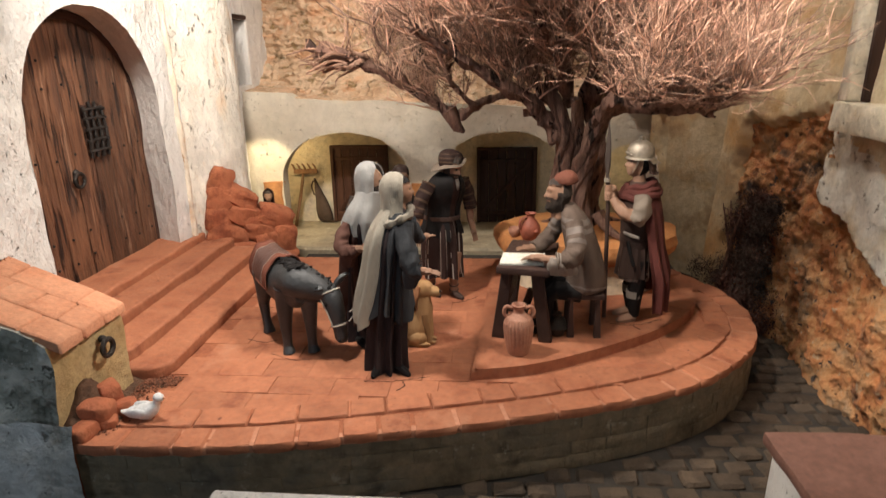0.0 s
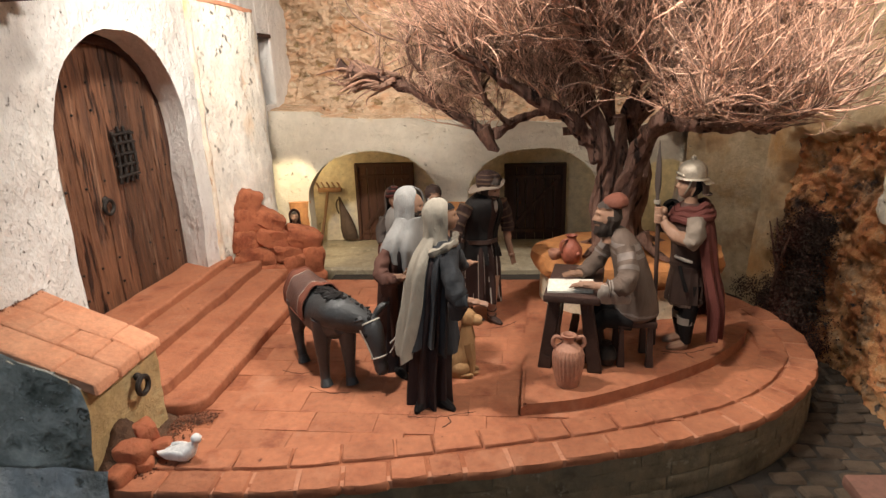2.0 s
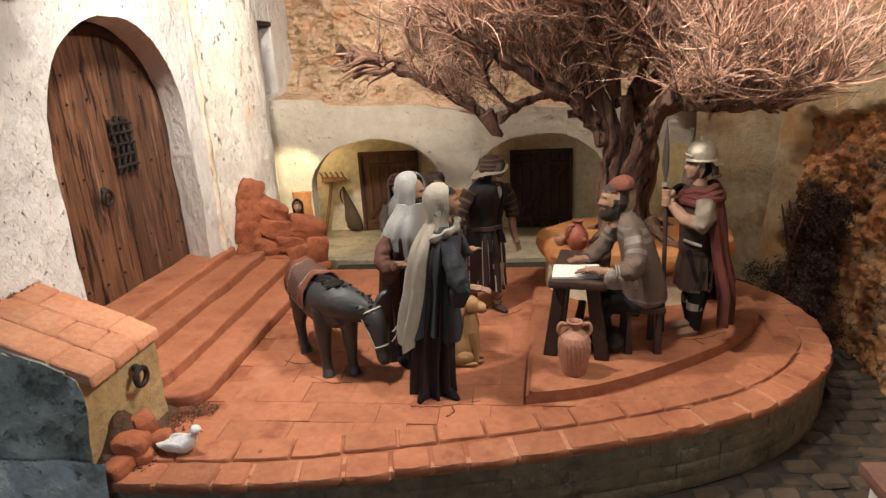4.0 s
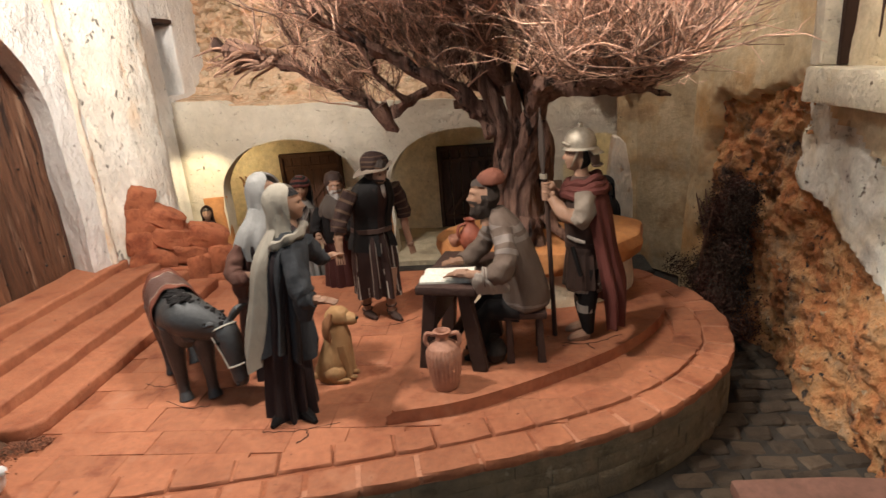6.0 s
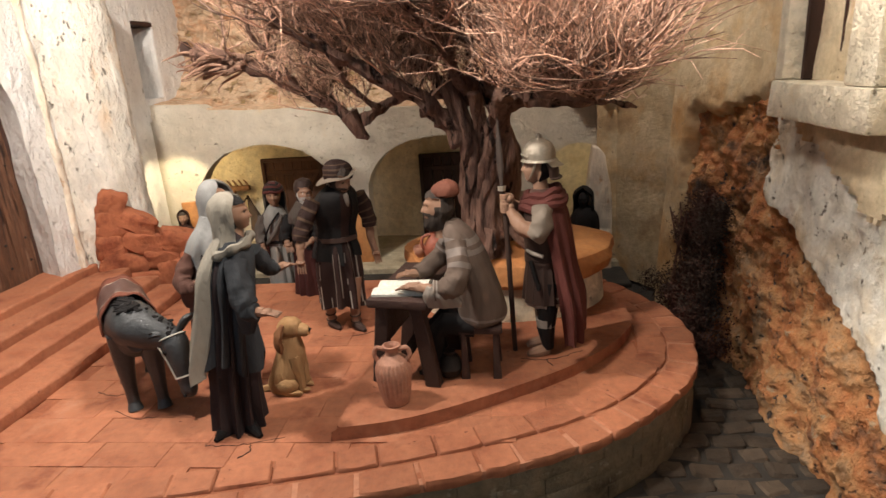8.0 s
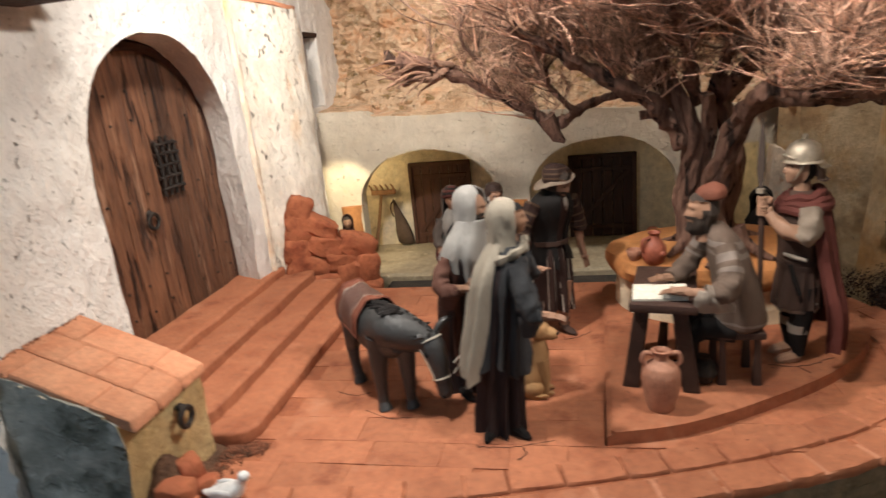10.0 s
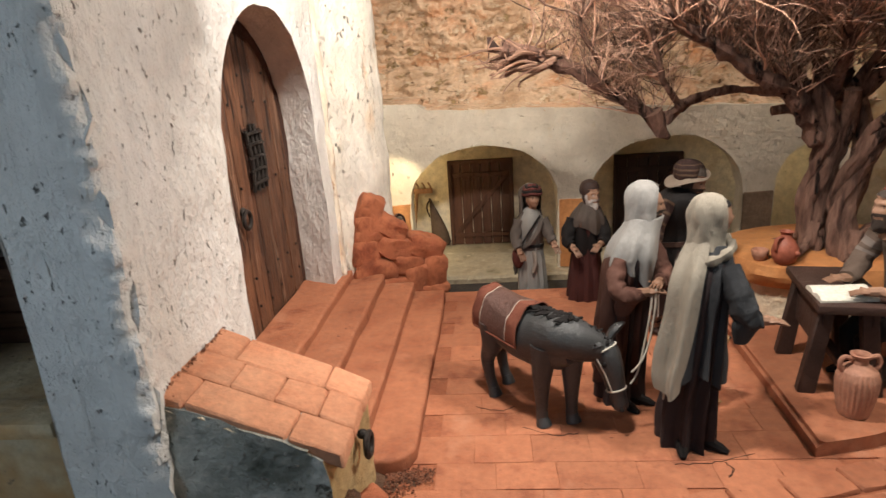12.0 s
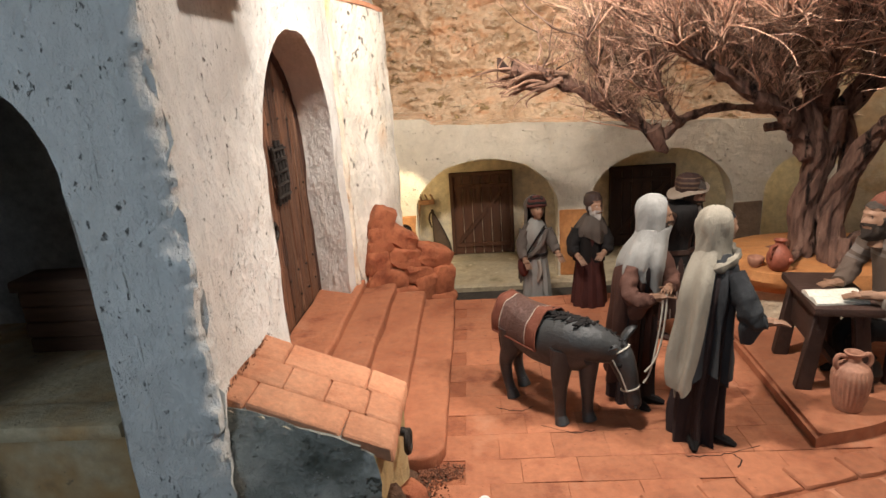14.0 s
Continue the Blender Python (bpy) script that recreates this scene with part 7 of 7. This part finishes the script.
mane = smooth_line([D(0.48, 0.0, 0.985), D(0.66, 0.01, 1.005), D(0.80, 0.03, 1.0), Vector((-1.84, 5.645, 0.93)), Vector((-1.74, 5.66, 0.85)), Vector((-1.67, 5.64, 0.78))], 12)
for k, base in enumerate(mane):
    for j in range(3):
        q = base + Vector((mr.gauss(0, 0.022), mr.gauss(0, 0.022), mr.gauss(0, 0.008) - 0.02))
        tip = q + Vector((mr.gauss(-0.025, 0.035), mr.gauss(-0.025, 0.035), mr.uniform(-0.01, 0.04)))
        tube(bm, [q - Vector((0, 0, 0.04)), q + Vector((0, 0, 0.010)), tip], [0.034, 0.028, 0.008], 6, 4)
hs = Vector((0.55, 0.83, 0))
for s in (-1, 1):
    ball(bm, Vector((-1.635, 5.61, 0.62)) + hs * 0.093 * s, (0.024, 0.024, 0.028), 4, 8)
    ball(bm, Vector((-1.535, 5.50, 0.24)) + hs * 0.036 * s, (0.018, 0.018, 0.015), 4, 8)
# tail and halter
tube(bm, smooth_line([D(-0.18, 0, 0.88), D(-0.26, 0.0, 0.76), D(-0.25, 0.0, 0.52), D(-0.22, 0, 0.38)], 4), [0.03] * 5 + [0.026] * 4 + [0.03] * 3 + [0.012], 8, 4)
NOSE, POLL = Vector((-1.58, 5.575, 0.38)), Vector((-1.69, 5.65, 0.70))
for p, r, n in ((NOSE, 0.080, Vector((0.25, -0.2, -0.95))), (POLL, 0.126, Vector((0.4, -0.3, -0.85)))):
    n.normalize()
    u = n.cross(Vector((0, 0, 1))).normalized()
    w = n.cross(u)
    tube(bm, [p + (u * math.cos(a) + w * math.sin(a)) * r for a in [2 * math.pi * i / 20 for i in range(21)]], 0.008, 6, 5)
for s in (-1, 1):
    tube(bm, [POLL + hs * 0.128 * s, Vector((-1.625, 5.605, 0.54)) + hs * 0.103 * s, NOSE + hs * 0.082 * s], 0.007, 6, 5)
figurine("donkey_figurine", bm, [HIDE, RUST, ROPE, BLANKET, BLACKISH, ROPE], "dark grey clay donkey with a brown striped saddle blanket", "animal figurines")

bm = bmesh.new()
dx, dy = -0.80, 5.98
loft(bm, [[(dx + ox + math.cos(2 * math.pi * i / 18) * rx, dy + math.sin(2 * math.pi * i / 18) * ry, z) for i in range(18)] for z, ox, rx, ry in [(0.0, -0.06, 0.15, 0.13), (0.1, -0.055, 0.17, 0.15), (0.25, -0.015, 0.15, 0.13), (0.4, 0.025, 0.122, 0.11), (0.5, 0.04, 0.098, 0.09), (0.58, 0.05, 0.085, 0.08)]], 0)
ball(bm, (dx + 0.055, dy, 0.625), (0.115, 0.10, 0.105), 0, 14)
tube(bm, [(dx + 0.11, dy, 0.61), (dx + 0.195, dy - 0.01, 0.60), (dx + 0.225, dy - 0.01, 0.60)], [0.068, 0.052, 0.036], 10, 0)
ball(bm, (dx + 0.235, dy - 0.01, 0.607), (0.018, 0.018, 0.016), 1, 8)
for s in (-1, 1):
    tube(bm, smooth_line([(dx + 0.01, dy + s * 0.08, 0.68), (dx - 0.03, dy + s * 0.115, 0.57), (dx - 0.02, dy + s * 0.11, 0.42)], 4), [0.035, 0.045, 0.055, 0.06, 0.06, 0.058, 0.05, 0.04, 0.02], 8, 2, squash=0.6)
    tube(bm, [(dx + 0.07, dy + s * 0.055, 0.36), (dx + 0.10, dy + s * 0.06, 0.15), (dx + 0.10, dy + s * 0.06, 0.03)], [0.068, 0.05, 0.044], 9, 0)
    ball(bm, (dx + 0.13, dy + s * 0.06, 0.025), (0.055, 0.038, 0.025), 0, 10)
    ball(bm, (dx - 0.02, dy + s * 0.11, 0.09), (0.11, 0.055, 0.10), 0, 12)
    ball(bm, (dx + 0.06, dy + s * 0.13, 0.025), (0.08, 0.035, 0.025), 0, 10)
tube(bm, smooth_line([(dx - 0.15, dy, 0.04), (dx - 0.26, dy - 0.04, 0.03), (dx - 0.33, dy - 0.12, 0.03)], 4), [0.03] * 8 + [0.015], 8, 0)
for v in bm.verts:
    v.co += noise.noise_vector(v.co * 14) * 0.016 + noise.noise_vector(v.co * 32) * 0.008
figurine("dog_figurine", bm, [GOLDFUR, BLACKISH, EARFUR], "sitting golden clay dog with long ears", "animal figurines")

def dove():
    bm = bmesh.new()
    q = Vector((0, 0, 0))
    loft(bm, [[q + Vector((ox, math.cos(2 * math.pi * i / 16) * w, z + math.sin(2 * math.pi * i / 16) * h)) for i in range(16)] for ox, z, w, h in [(-0.23, 0.085, 0.012, 0.008), (-0.18, 0.08, 0.04, 0.015), (-0.1, 0.085, 0.065, 0.045), (-0.02, 0.085, 0.08, 0.07), (0.05, 0.095, 0.078, 0.078), (0.10, 0.13, 0.06, 0.065), (0.125, 0.18, 0.04, 0.045), (0.13, 0.2, 0.02, 0.02)]], 0)
    ball(bm, q + Vector((0.135, 0, 0.225)), (0.047, 0.042, 0.043), 0, 12)
    tube(bm, [q + Vector((0.17, 0, 0.225)), q + Vector((0.205, 0, 0.212))], [0.014, 0.004], 6, 1)
    for s in (-1, 1):
        ball(bm, q + Vector((-0.05, s * 0.068, 0.10)), (0.11, 0.02, 0.045), 0, 12)
        tube(bm, [q + Vector((-0.13, s * 0.055, 0.095)), q + Vector((-0.21, s * 0.03, 0.085))], [0.025, 0.006], 6, 0)
        tube(bm, [q + Vector((0.02, s * 0.03, 0.03)), q + Vector((0.03, s * 0.03, 0.0))], [0.012, 0.016], 6, 1)
    return bm


bm = dove()
bm.transform(Matrix.Translation((-3.02, 4.36, 0)))
figurine("dove_figurine", bm, [dove_mat, pale_clay], "small white clay dove on the terrace", "animal figurines")
bm = dove()
bm.transform(Matrix.Translation((-4.22, 8.78, pier_top(8) + 0.06)) @ Matrix.Rotation(-0.5, 4, "Z"))
figurine("dove_figurine", bm, [GREY, BLACKISH], "small grey clay dove on the pier cap", "animal figurines")

# hairline cracks in the floor round the figures' bases
crack_mat = mat("floor_crack", [(0.035, 0.015, 0.009), (0.06, 0.026, 0.015)], 6, 0.95, 0.1, 20)
kr = random.Random(14)
for pts, z in [([(-1.25, 5.12), (-1.05, 5.10), (-0.85, 5.14), (-0.62, 5.22)], 0.0), ([(-0.86, 5.13), (-0.84, 5.02), (-0.9, 4.95)], 0.0), ([(-0.85, 7.12), (-0.6, 7.08), (-0.35, 7.16), (-0.2, 7.3)], 0.0), ([(1.3, 6.28), (1.5, 6.24), (1.7, 6.3), (1.9, 6.42)], 0.12), ([(1.55, 6.25), (1.6, 6.12)], 0.12), ([(-2.35, 5.62), (-2.1, 5.5), (-1.9, 5.52)], 0.0), ([(-2.75, 5.95), (-2.55, 5.88), (-2.4, 5.95)], 0.0)]:
    bm = bmesh.new()
    line = [p + Vector((kr.gauss(0, 0.008), kr.gauss(0, 0.008), 0)) for p in smooth_line([(x, y, z + 0.001) for x, y in pts], 5)]
    tube(bm, line, [0.003 + 0.005 * abs(math.sin(k * 1.3)) for k in range(len(line))], 5, squash=0.5)
    tagged(part("floor_crack", bm, crack_mat), "thin dark crack in the terracotta floor", "crack", "", "structure")

# ---- right side: window box, crumbling plaster, ivy, low wall ----
def plaster_on(u, v):
    n = noise.fractal(Vector((7.0, u * 2.2, v * 2.2)), 0.9, 2.0, 4) * 0.35
    return u < plaster_edge(v) + n


us, vs2 = steps_of(2.0, 7.3, 160), steps_of(-0.6, 6.0, 170)
bm = bmesh.new()
grid = {}
for i in range(len(us) - 1):
    for j in range(len(vs2) - 1):
        if plaster_on(us[i], vs2[j]):
            ids = []
            for a, b in ((i, j), (i + 1, j), (i + 1, j + 1), (i, j + 1)):
                if (a, b) not in grid:
                    p = right_at(us[a], vs2[b])
                    near = 0.0 if plaster_on(us[a] + 0.05, vs2[b]) else 1.0
                    grid[a, b] = bm.verts.new((3.62 + 0.06 * vs2[b] - 0.02 + 0.05 * near + 0.03 * noise.fractal(Vector((2.0, us[a] * 3, vs2[b] * 3)), 0.9, 2, 4), us[a], vs2[b]))
                ids.append(grid[a, b])
            bm.faces.new(ids)
stucco = mat("crumbling_stucco", [(0.53, 0.465, 0.36), (0.72, 0.68, 0.59), (0.63, 0.49, 0.30)], 1.4, 0.95, 1.0, 8, [((0.24, 0.20, 0.16), 11.0, 0.62, 0.8), ((0.42, 0.26, 0.10), 1.3, 0.60, 0), ((0.30, 0.27, 0.23), 2.6, 0.64, 0.3)])
tagged(part("wall_plaster", bm, stucco), "crumbling pale plaster on the rock wall", "plaster", "", "structure")

def patch_edge(y):
    return (1.60 + 0.40 * (y - 5.3) if y > 5.3 else 1.60 + 0.62 * (5.3 - y)) + 0.10 * noise.fractal(Vector((y * 3, 0, 5)), 0.9, 2.0, 3)


bm = sheet(steps_of(3.6, 6.72, 80), steps_of(1.4, 6.0, 100), lambda u, v: (3.575 + 0.06 * v + 0.02 * noise.fractal(Vector((2.0, u * 3, v * 3)), 0.9, 2, 4), u, v))
bmesh.ops.delete(bm, geom=[f for f in bm.faces if f.calc_center_median().z < patch_edge(f.calc_center_median().y)], context='FACES')
ext = bmesh.ops.extrude_face_region(bm, geom=bm.faces[:])
for v in ext["geom"]:
    if isinstance(v, bmesh.types.BMVert):
        v.co.x += 0.07
patch_mat = mat("ochre_stained_stucco", [(0.57, 0.435, 0.26), (0.69, 0.565, 0.375), (0.49, 0.36, 0.22)], 1.5, 0.95, 1.0, 8, [((0.50, 0.28, 0.12), 1.1, 0.56, 0), ((0.26, 0.20, 0.14), 1.8, 0.62, 0.2)])
tagged(part("wall_patch", bm, patch_mat), "ochre stained plaster patch round the window", "plaster", "", "structure")

win = thing("window_2", (3.5, 5.8, 2.2), "projecting plastered window box with a dark barred opening", "window", "", "structure")
# the last piece is a dark panel in place of the opening's unlit depth
for nm, lo, hi, m in [("sill", (3.50, 5.25, 2.18), (3.95, 6.74, 2.48), window_plaster), ("jamb", (3.53, 6.54, 2.482), (3.95, 6.72, 4.6), window_plaster), ("jamb", (3.53, 5.27, 2.482), (3.95, 5.62, 4.6), window_plaster), ("lintel", (3.53, 5.622, 3.9), (3.95, 6.538, 4.6), window_plaster), ("dark_opening", (3.80, 5.622, 2.482), (3.86, 6.538, 3.898), dark_wood)]:
    bm = bmesh.new()
    box(bm, lo, hi, 0.035 if m is window_plaster else 0.0, segs=2)
    if m is window_plaster:
        bmesh.ops.subdivide_edges(bm, edges=[e for e in bm.edges if e.calc_length() > 0.3], cuts=5, use_grid_fill=True)
        rough(bm, 0.02, 3, lo[1])
    part(nm, bm, m, win)
bm = bmesh.new()
box(bm, (3.66, 6.47, 2.485), (3.80, 6.535, 3.895), 0.01)
part("frame_post", bm, dark_wood, win)
for y in (5.86, 6.12):
    bm = bmesh.new()
    box(bm, (3.74, y - 0.014, 2.485), (3.77, y + 0.014, 3.895), 0.004)
    part("bar", bm, dark_wood, win)

# a real bush, but its dark spread also stands in for shadow here
ivy = thing("bush_and_shadow", (3.3, 8.15, STREET), "withered bush in the street corner, spread dark to stand for the shadow too", "bush")
leafy = mat("withered_leaf", [(0.055, 0.042, 0.034), (0.085, 0.058, 0.046), (0.15, 0.055, 0.042)], 1.6, 0.8, 0.3, 30, None, 0, 0, island=0.5, sheen=0.1)
ir = random.Random(12)
verts, faces = [], []
tufts = []
for k in range(95):
    t = ir.random() ** 1.1
    wide = 0.46 * (1 - 0.5 * t)
    tufts.append((Vector((3.62 - abs(ir.gauss(0, 0.6)) * wide - 0.12 * t, 8.0 + ir.gauss(0, 0.75) * wide, STREET + 0.05 + t * 1.75)), ir.uniform(0.06, 0.17) * (1.15 - 0.4 * t)))
for k in range(46000):
    c0, rad = tufts[int(ir.random() * len(tufts))]
    c = c0 + Vector([max(-1.5, min(1.5, ir.gauss(0, 0.8))) * rad for _ in range(3)])
    if c.z < STREET:
        continue
    d = Vector((ir.gauss(0, 1), ir.gauss(0, 1), ir.gauss(0, 1))).normalized()
    e = d.cross(Vector((ir.gauss(0, 1), ir.gauss(0, 1), ir.gauss(0, 1)))).normalized()
    s = ir.uniform(0.008, 0.020)
    b = len(verts)
    verts += [c - d * s, c + e * s * 0.55, c + d * s, c - e * s * 0.55 + d.cross(e) * s * 0.3]
    faces += [(b, b + 1, b + 2), (b, b + 2, b + 3)]
me = bpy.data.meshes.new("foliage")
me.from_pydata([tuple((v - ORIGIN[ivy]) * U) for v in verts], [], faces)
me.materials.append(leafy)
lv = new("foliage", me)
lv.parent = ivy
tagged(lv, "dark reddish withered leaves that also fill in the corner's shadow", kind="stuff")
for k in range(9):
    bm = bmesh.new()
    p = Vector((3.36 + ir.gauss(0, 0.08), 8.12 + ir.gauss(0, 0.08), STREET))
    tube(bm, smooth_line([p, p + Vector((ir.gauss(0, 0.1), ir.gauss(0, 0.1), 0.8)), p + Vector((ir.gauss(0, 0.2), ir.gauss(0, 0.2), 1.6))], 4), [0.03, 0.028, 0.026, 0.024, 0.022, 0.02, 0.016, 0.012, 0.006], 6)
    part("stem", bm, bark, ivy)

low_wall = thing("low_wall", (2.9, 4.1, STREET), "low white wall with a red clay slab on top", "wall")
bm = bmesh.new()
box(bm, (2.27, 3.70, STREET - 0.02), (4.4, 4.36, -0.05), 0.03, segs=2)
rough(bm, 0.015, 3, 3)
part("body", bm, plaster, low_wall)
bm = bmesh.new()
box(bm, (2.2, 3.62, -0.06), (4.4, 4.42, 0.05), 0.03, segs=2)
bmesh.ops.subdivide_edges(bm, edges=[e for e in bm.edges if e.calc_length() > 0.4], cuts=6, use_grid_fill=True)
rough(bm, 0.012, 3, 5)
part("slab", bm, slab_clay, low_wall, "red clay slab")

bm = bmesh.new()
fc = bm.faces.new([bm.verts.new((x, 10.22 + 0.02 * math.sin(9 * z), z)) for x, z in [(2.47, -0.6), (2.56, -0.1), (2.57, 0.25), (2.48, 0.5), (2.45, 0.75), (2.49, 1.2), (2.54, 1.47), (2.62, 1.46), (2.70, 1.36), (2.73, 1.15), (2.79, 0.9), (2.81, 0.6), (2.82, 0.2), (2.82, -0.6)]])
ext = bmesh.ops.extrude_face_region(bm, geom=[fc])
for v in ext["geom"]:
    if isinstance(v, bmesh.types.BMVert):
        v.co.y += 0.3
bmesh.ops.bevel(bm, geom=bm.edges[:], offset=0.015, segments=1, affect="EDGES")
# the paler, warmer plaster puts the lamp light on the jamb into its colour
tagged(part("jamb", bm, stain_plaster, smooth=False), "broken plaster jamb beside the far arch, made paler to look lit", "jamb", "", "structure")

# ---- front ledge and closing walls ----
bm = bmesh.new()
box(bm, (-1.45, 2.0, -0.62), (9, 2.51, 0.872), 0.02)
tagged(part("front_ledge", bm, plaster, smooth=False), "pale board along the front of the display", "ledge", "", "structure")
hall = mat("hall_paint", [(0.30, 0.31, 0.32), (0.36, 0.37, 0.38)], 0.5, 0.9, 0.1, 10)
for nm, lo, hi in [("wall_hall", (-9, -4.2, -0.7), (9, -4.0, 8.4)), ("wall_side", (-9.2, -4, -0.7), (-9, 13, 8.4)), ("wall_side", (9, -4, -0.7), (9.2, 13, 8.4)), ("wall_rear", (-9, 13, -0.7), (9, 13.2, 8.4)), ("ceiling_hall", (-9, -4, 8.2), (9, 13, 8.4))]:
    bm = bmesh.new()
    box(bm, lo, hi)
    tagged(part(nm, bm, hall, smooth=False), "dim grey wall closing the display room", "wall", "", "structure")

# ---- pieces: kerb bricks, terrace tiles, terrace stones, cobbles ----
def along_line(line):
    acc = [0.0]
    for a, b in zip(line, line[1:]):
        acc.append(acc[-1] + (b - a).length)
    return acc


def point_at(line, acc, s):
    s = min(max(s, 0.0), acc[-1] - 1e-6)
    for k in range(len(acc) - 1):
        if acc[k + 1] >= s:
            t = (s - acc[k]) / (acc[k + 1] - acc[k])
            return line[k].lerp(line[k + 1], t), (line[k + 1] - line[k]).normalized()
    return line[-1], (line[-1] - line[-2]).normalized()


acc = along_line(edge_line)
pr = random.Random(31)


def ring_pieces(name, d0, d1, z0, z1, widths, material, parent, seed, gap=0.010, bevel=0.02, jitter=0.008, tilt=0.0):
    """Blocks laid along the terrace edge, between the offsets d0 and d1 from it."""
    r = random.Random(seed)
    s = 0.0
    while s < acc[-1] - 0.08:
        w = min(r.uniform(*widths), acc[-1] - s)
        (pa, ta), (pb, tb) = point_at(edge_line, acc, s + gap), point_at(edge_line, acc, s + w - gap)
        pm, tm = point_at(edge_line, acc, s + w / 2)
        na, nb, nm = Vector((-ta.y, ta.x)), Vector((-tb.y, tb.x)), Vector((-tm.y, tm.x))
        o = r.uniform(-jitter, jitter) * 1.5
        ring = [pa + na * (d0 + o), pm + nm * (d0 + o), pb + nb * (d0 + o), pb + nb * d1, pm + nm * d1, pa + na * d1]
        dz = r.uniform(-jitter, jitter)
        bm = bmesh.new()
        hull_block(bm, [(p.x, p.y, z0) for p in ring], [(p.x, p.y, z1 + dz + (tilt if i > 2 else 0)) for i, p in enumerate(ring)], bevel)
        rough(bm, 0.006, 5, s)
        part(name, bm, material, parent)
        s += w


ring_pieces("brick", -0.035, 0.24, -0.09, 0.0, (0.26, 0.46), terracotta, terrace, 5, 0.0045, 0.020)
# pale mortar bed that shows in the joints
ring_pieces("mortar_bed", -0.022, 0.235, -0.085, -0.012, (0.9, 1.2), joint_clay, terrace, 6, 0.0, 0.004, 0.0)
# rows of stones in the terrace wall
for k in range(4):
    z0 = STREET - 0.02 + k * 0.137
    ring_pieces("stone", 0.0, 0.12, z0, z0 + 0.137, (0.3, 0.6), wall_base, terrace, 60 + k, 0.0005, 0.005, 0.004)
# a second low course of tiles round the curved side
ring_pieces("tile", 0.262, 0.52, -0.06, 0.016, (0.30, 0.52), terracotta, terrace, 9, 0.004, 0.016, 0.005)


def inside_deck(x, y, margin=0.54):
    """Whether a place lies on the open terrace, inside the kerb."""
    if x < -3.3 or y > 8.7:
        return False
    best = min((Vector((x, y)) - p).length for p in edge_line)
    if best < margin:
        return False
    for k, p in enumerate(edge_line[:-1]):
        q = edge_line[k + 1]
        if p.x <= x <= q.x:
            return y > p.y + (q.y - p.y) * (x - p.x) / (q.x - p.x)
    return x < 2.6


tile_mesh = {}
row = 0
y = 4.5
while y < 8.7:
    h = (0.34, 0.31, 0.36, 0.33)[row % 4]
    x = -3.3 + (0.26 if row % 2 else 0.0)
    while x < 2.7:
        w = (0.55, 0.46, 0.6)[(row + int(x * 7)) % 3]
        if inside_deck(x + w / 2, y + h / 2, 0.42):
            key = (round(w, 2), round(h, 2), pr.randrange(3))
            if key not in tile_mesh:
                bm = bmesh.new()
                box(bm, (-w / 2 + 0.001, -h / 2 + 0.001, -0.06), (w / 2 - 0.001, h / 2 - 0.001, 0.0), 0.003)
                rough(bm, 0.005, 4, key[2] * 7.0 + w * 10)
                bm.transform(Matrix.Scale(U, 4))
                me = bpy.data.meshes.new("tile")
                bm.to_mesh(me)
                bm.free()
                me.materials.append(terracotta)
                tile_mesh[key] = me
            ob = new("tile", tile_mesh[key])
            ob.parent = terrace
            ob.location = Vector((x + w / 2, y + h / 2, pr.uniform(-0.001, 0.001))) * U
        x += w
    y += h
    row += 1

cob_mesh = []
for k in range(6):
    bm = bmesh.new()
    w, h = (0.125, 0.145, 0.135, 0.115, 0.14, 0.13)[k], (0.092, 0.084, 0.098, 0.09, 0.08, 0.095)[k]
    box(bm, (-w, -h, -0.1), (w, h, 0.0), 0.026, segs=1)
    rough(bm, 0.022, 5, k * 5.0)
    bm.transform(Matrix.Scale(U, 4))
    me = bpy.data.meshes.new("cobble")
    bm.to_mesh(me)
    bm.free()
    me.materials.append(cobble)
    cob_mesh.append(me)
cr = random.Random(77)


def on_street(x, y):
    for k, p in enumerate(edge_line[:-1]):
        q = edge_line[k + 1]
        if p.x <= x <= q.x:
            return y < p.y + (q.y - p.y) * (x - p.x) / (q.x - p.x) - 0.02
    return x > 2.6 and min((Vector((x, y)) - p).length for p in edge_line) > 0.1


row = 0
y = 3.0
while y < 8.6:
    x = -0.9 + (0.15 if row % 2 else 0)
    while x < 3.75:
        if on_street(x, y) and not (x > 2.15 and 3.6 < y < 4.4):
            ob = new("cobble", cob_mesh[cr.randrange(6)])
            ob.parent = street
            ob.location = Vector((x, y, STREET + cr.uniform(-0.012, 0.014))) * U
            ob.rotation_euler = (cr.gauss(0, 0.05), cr.gauss(0, 0.05), cr.gauss(0, 0.09))
        x += 0.30
    y += 0.205
    row += 1
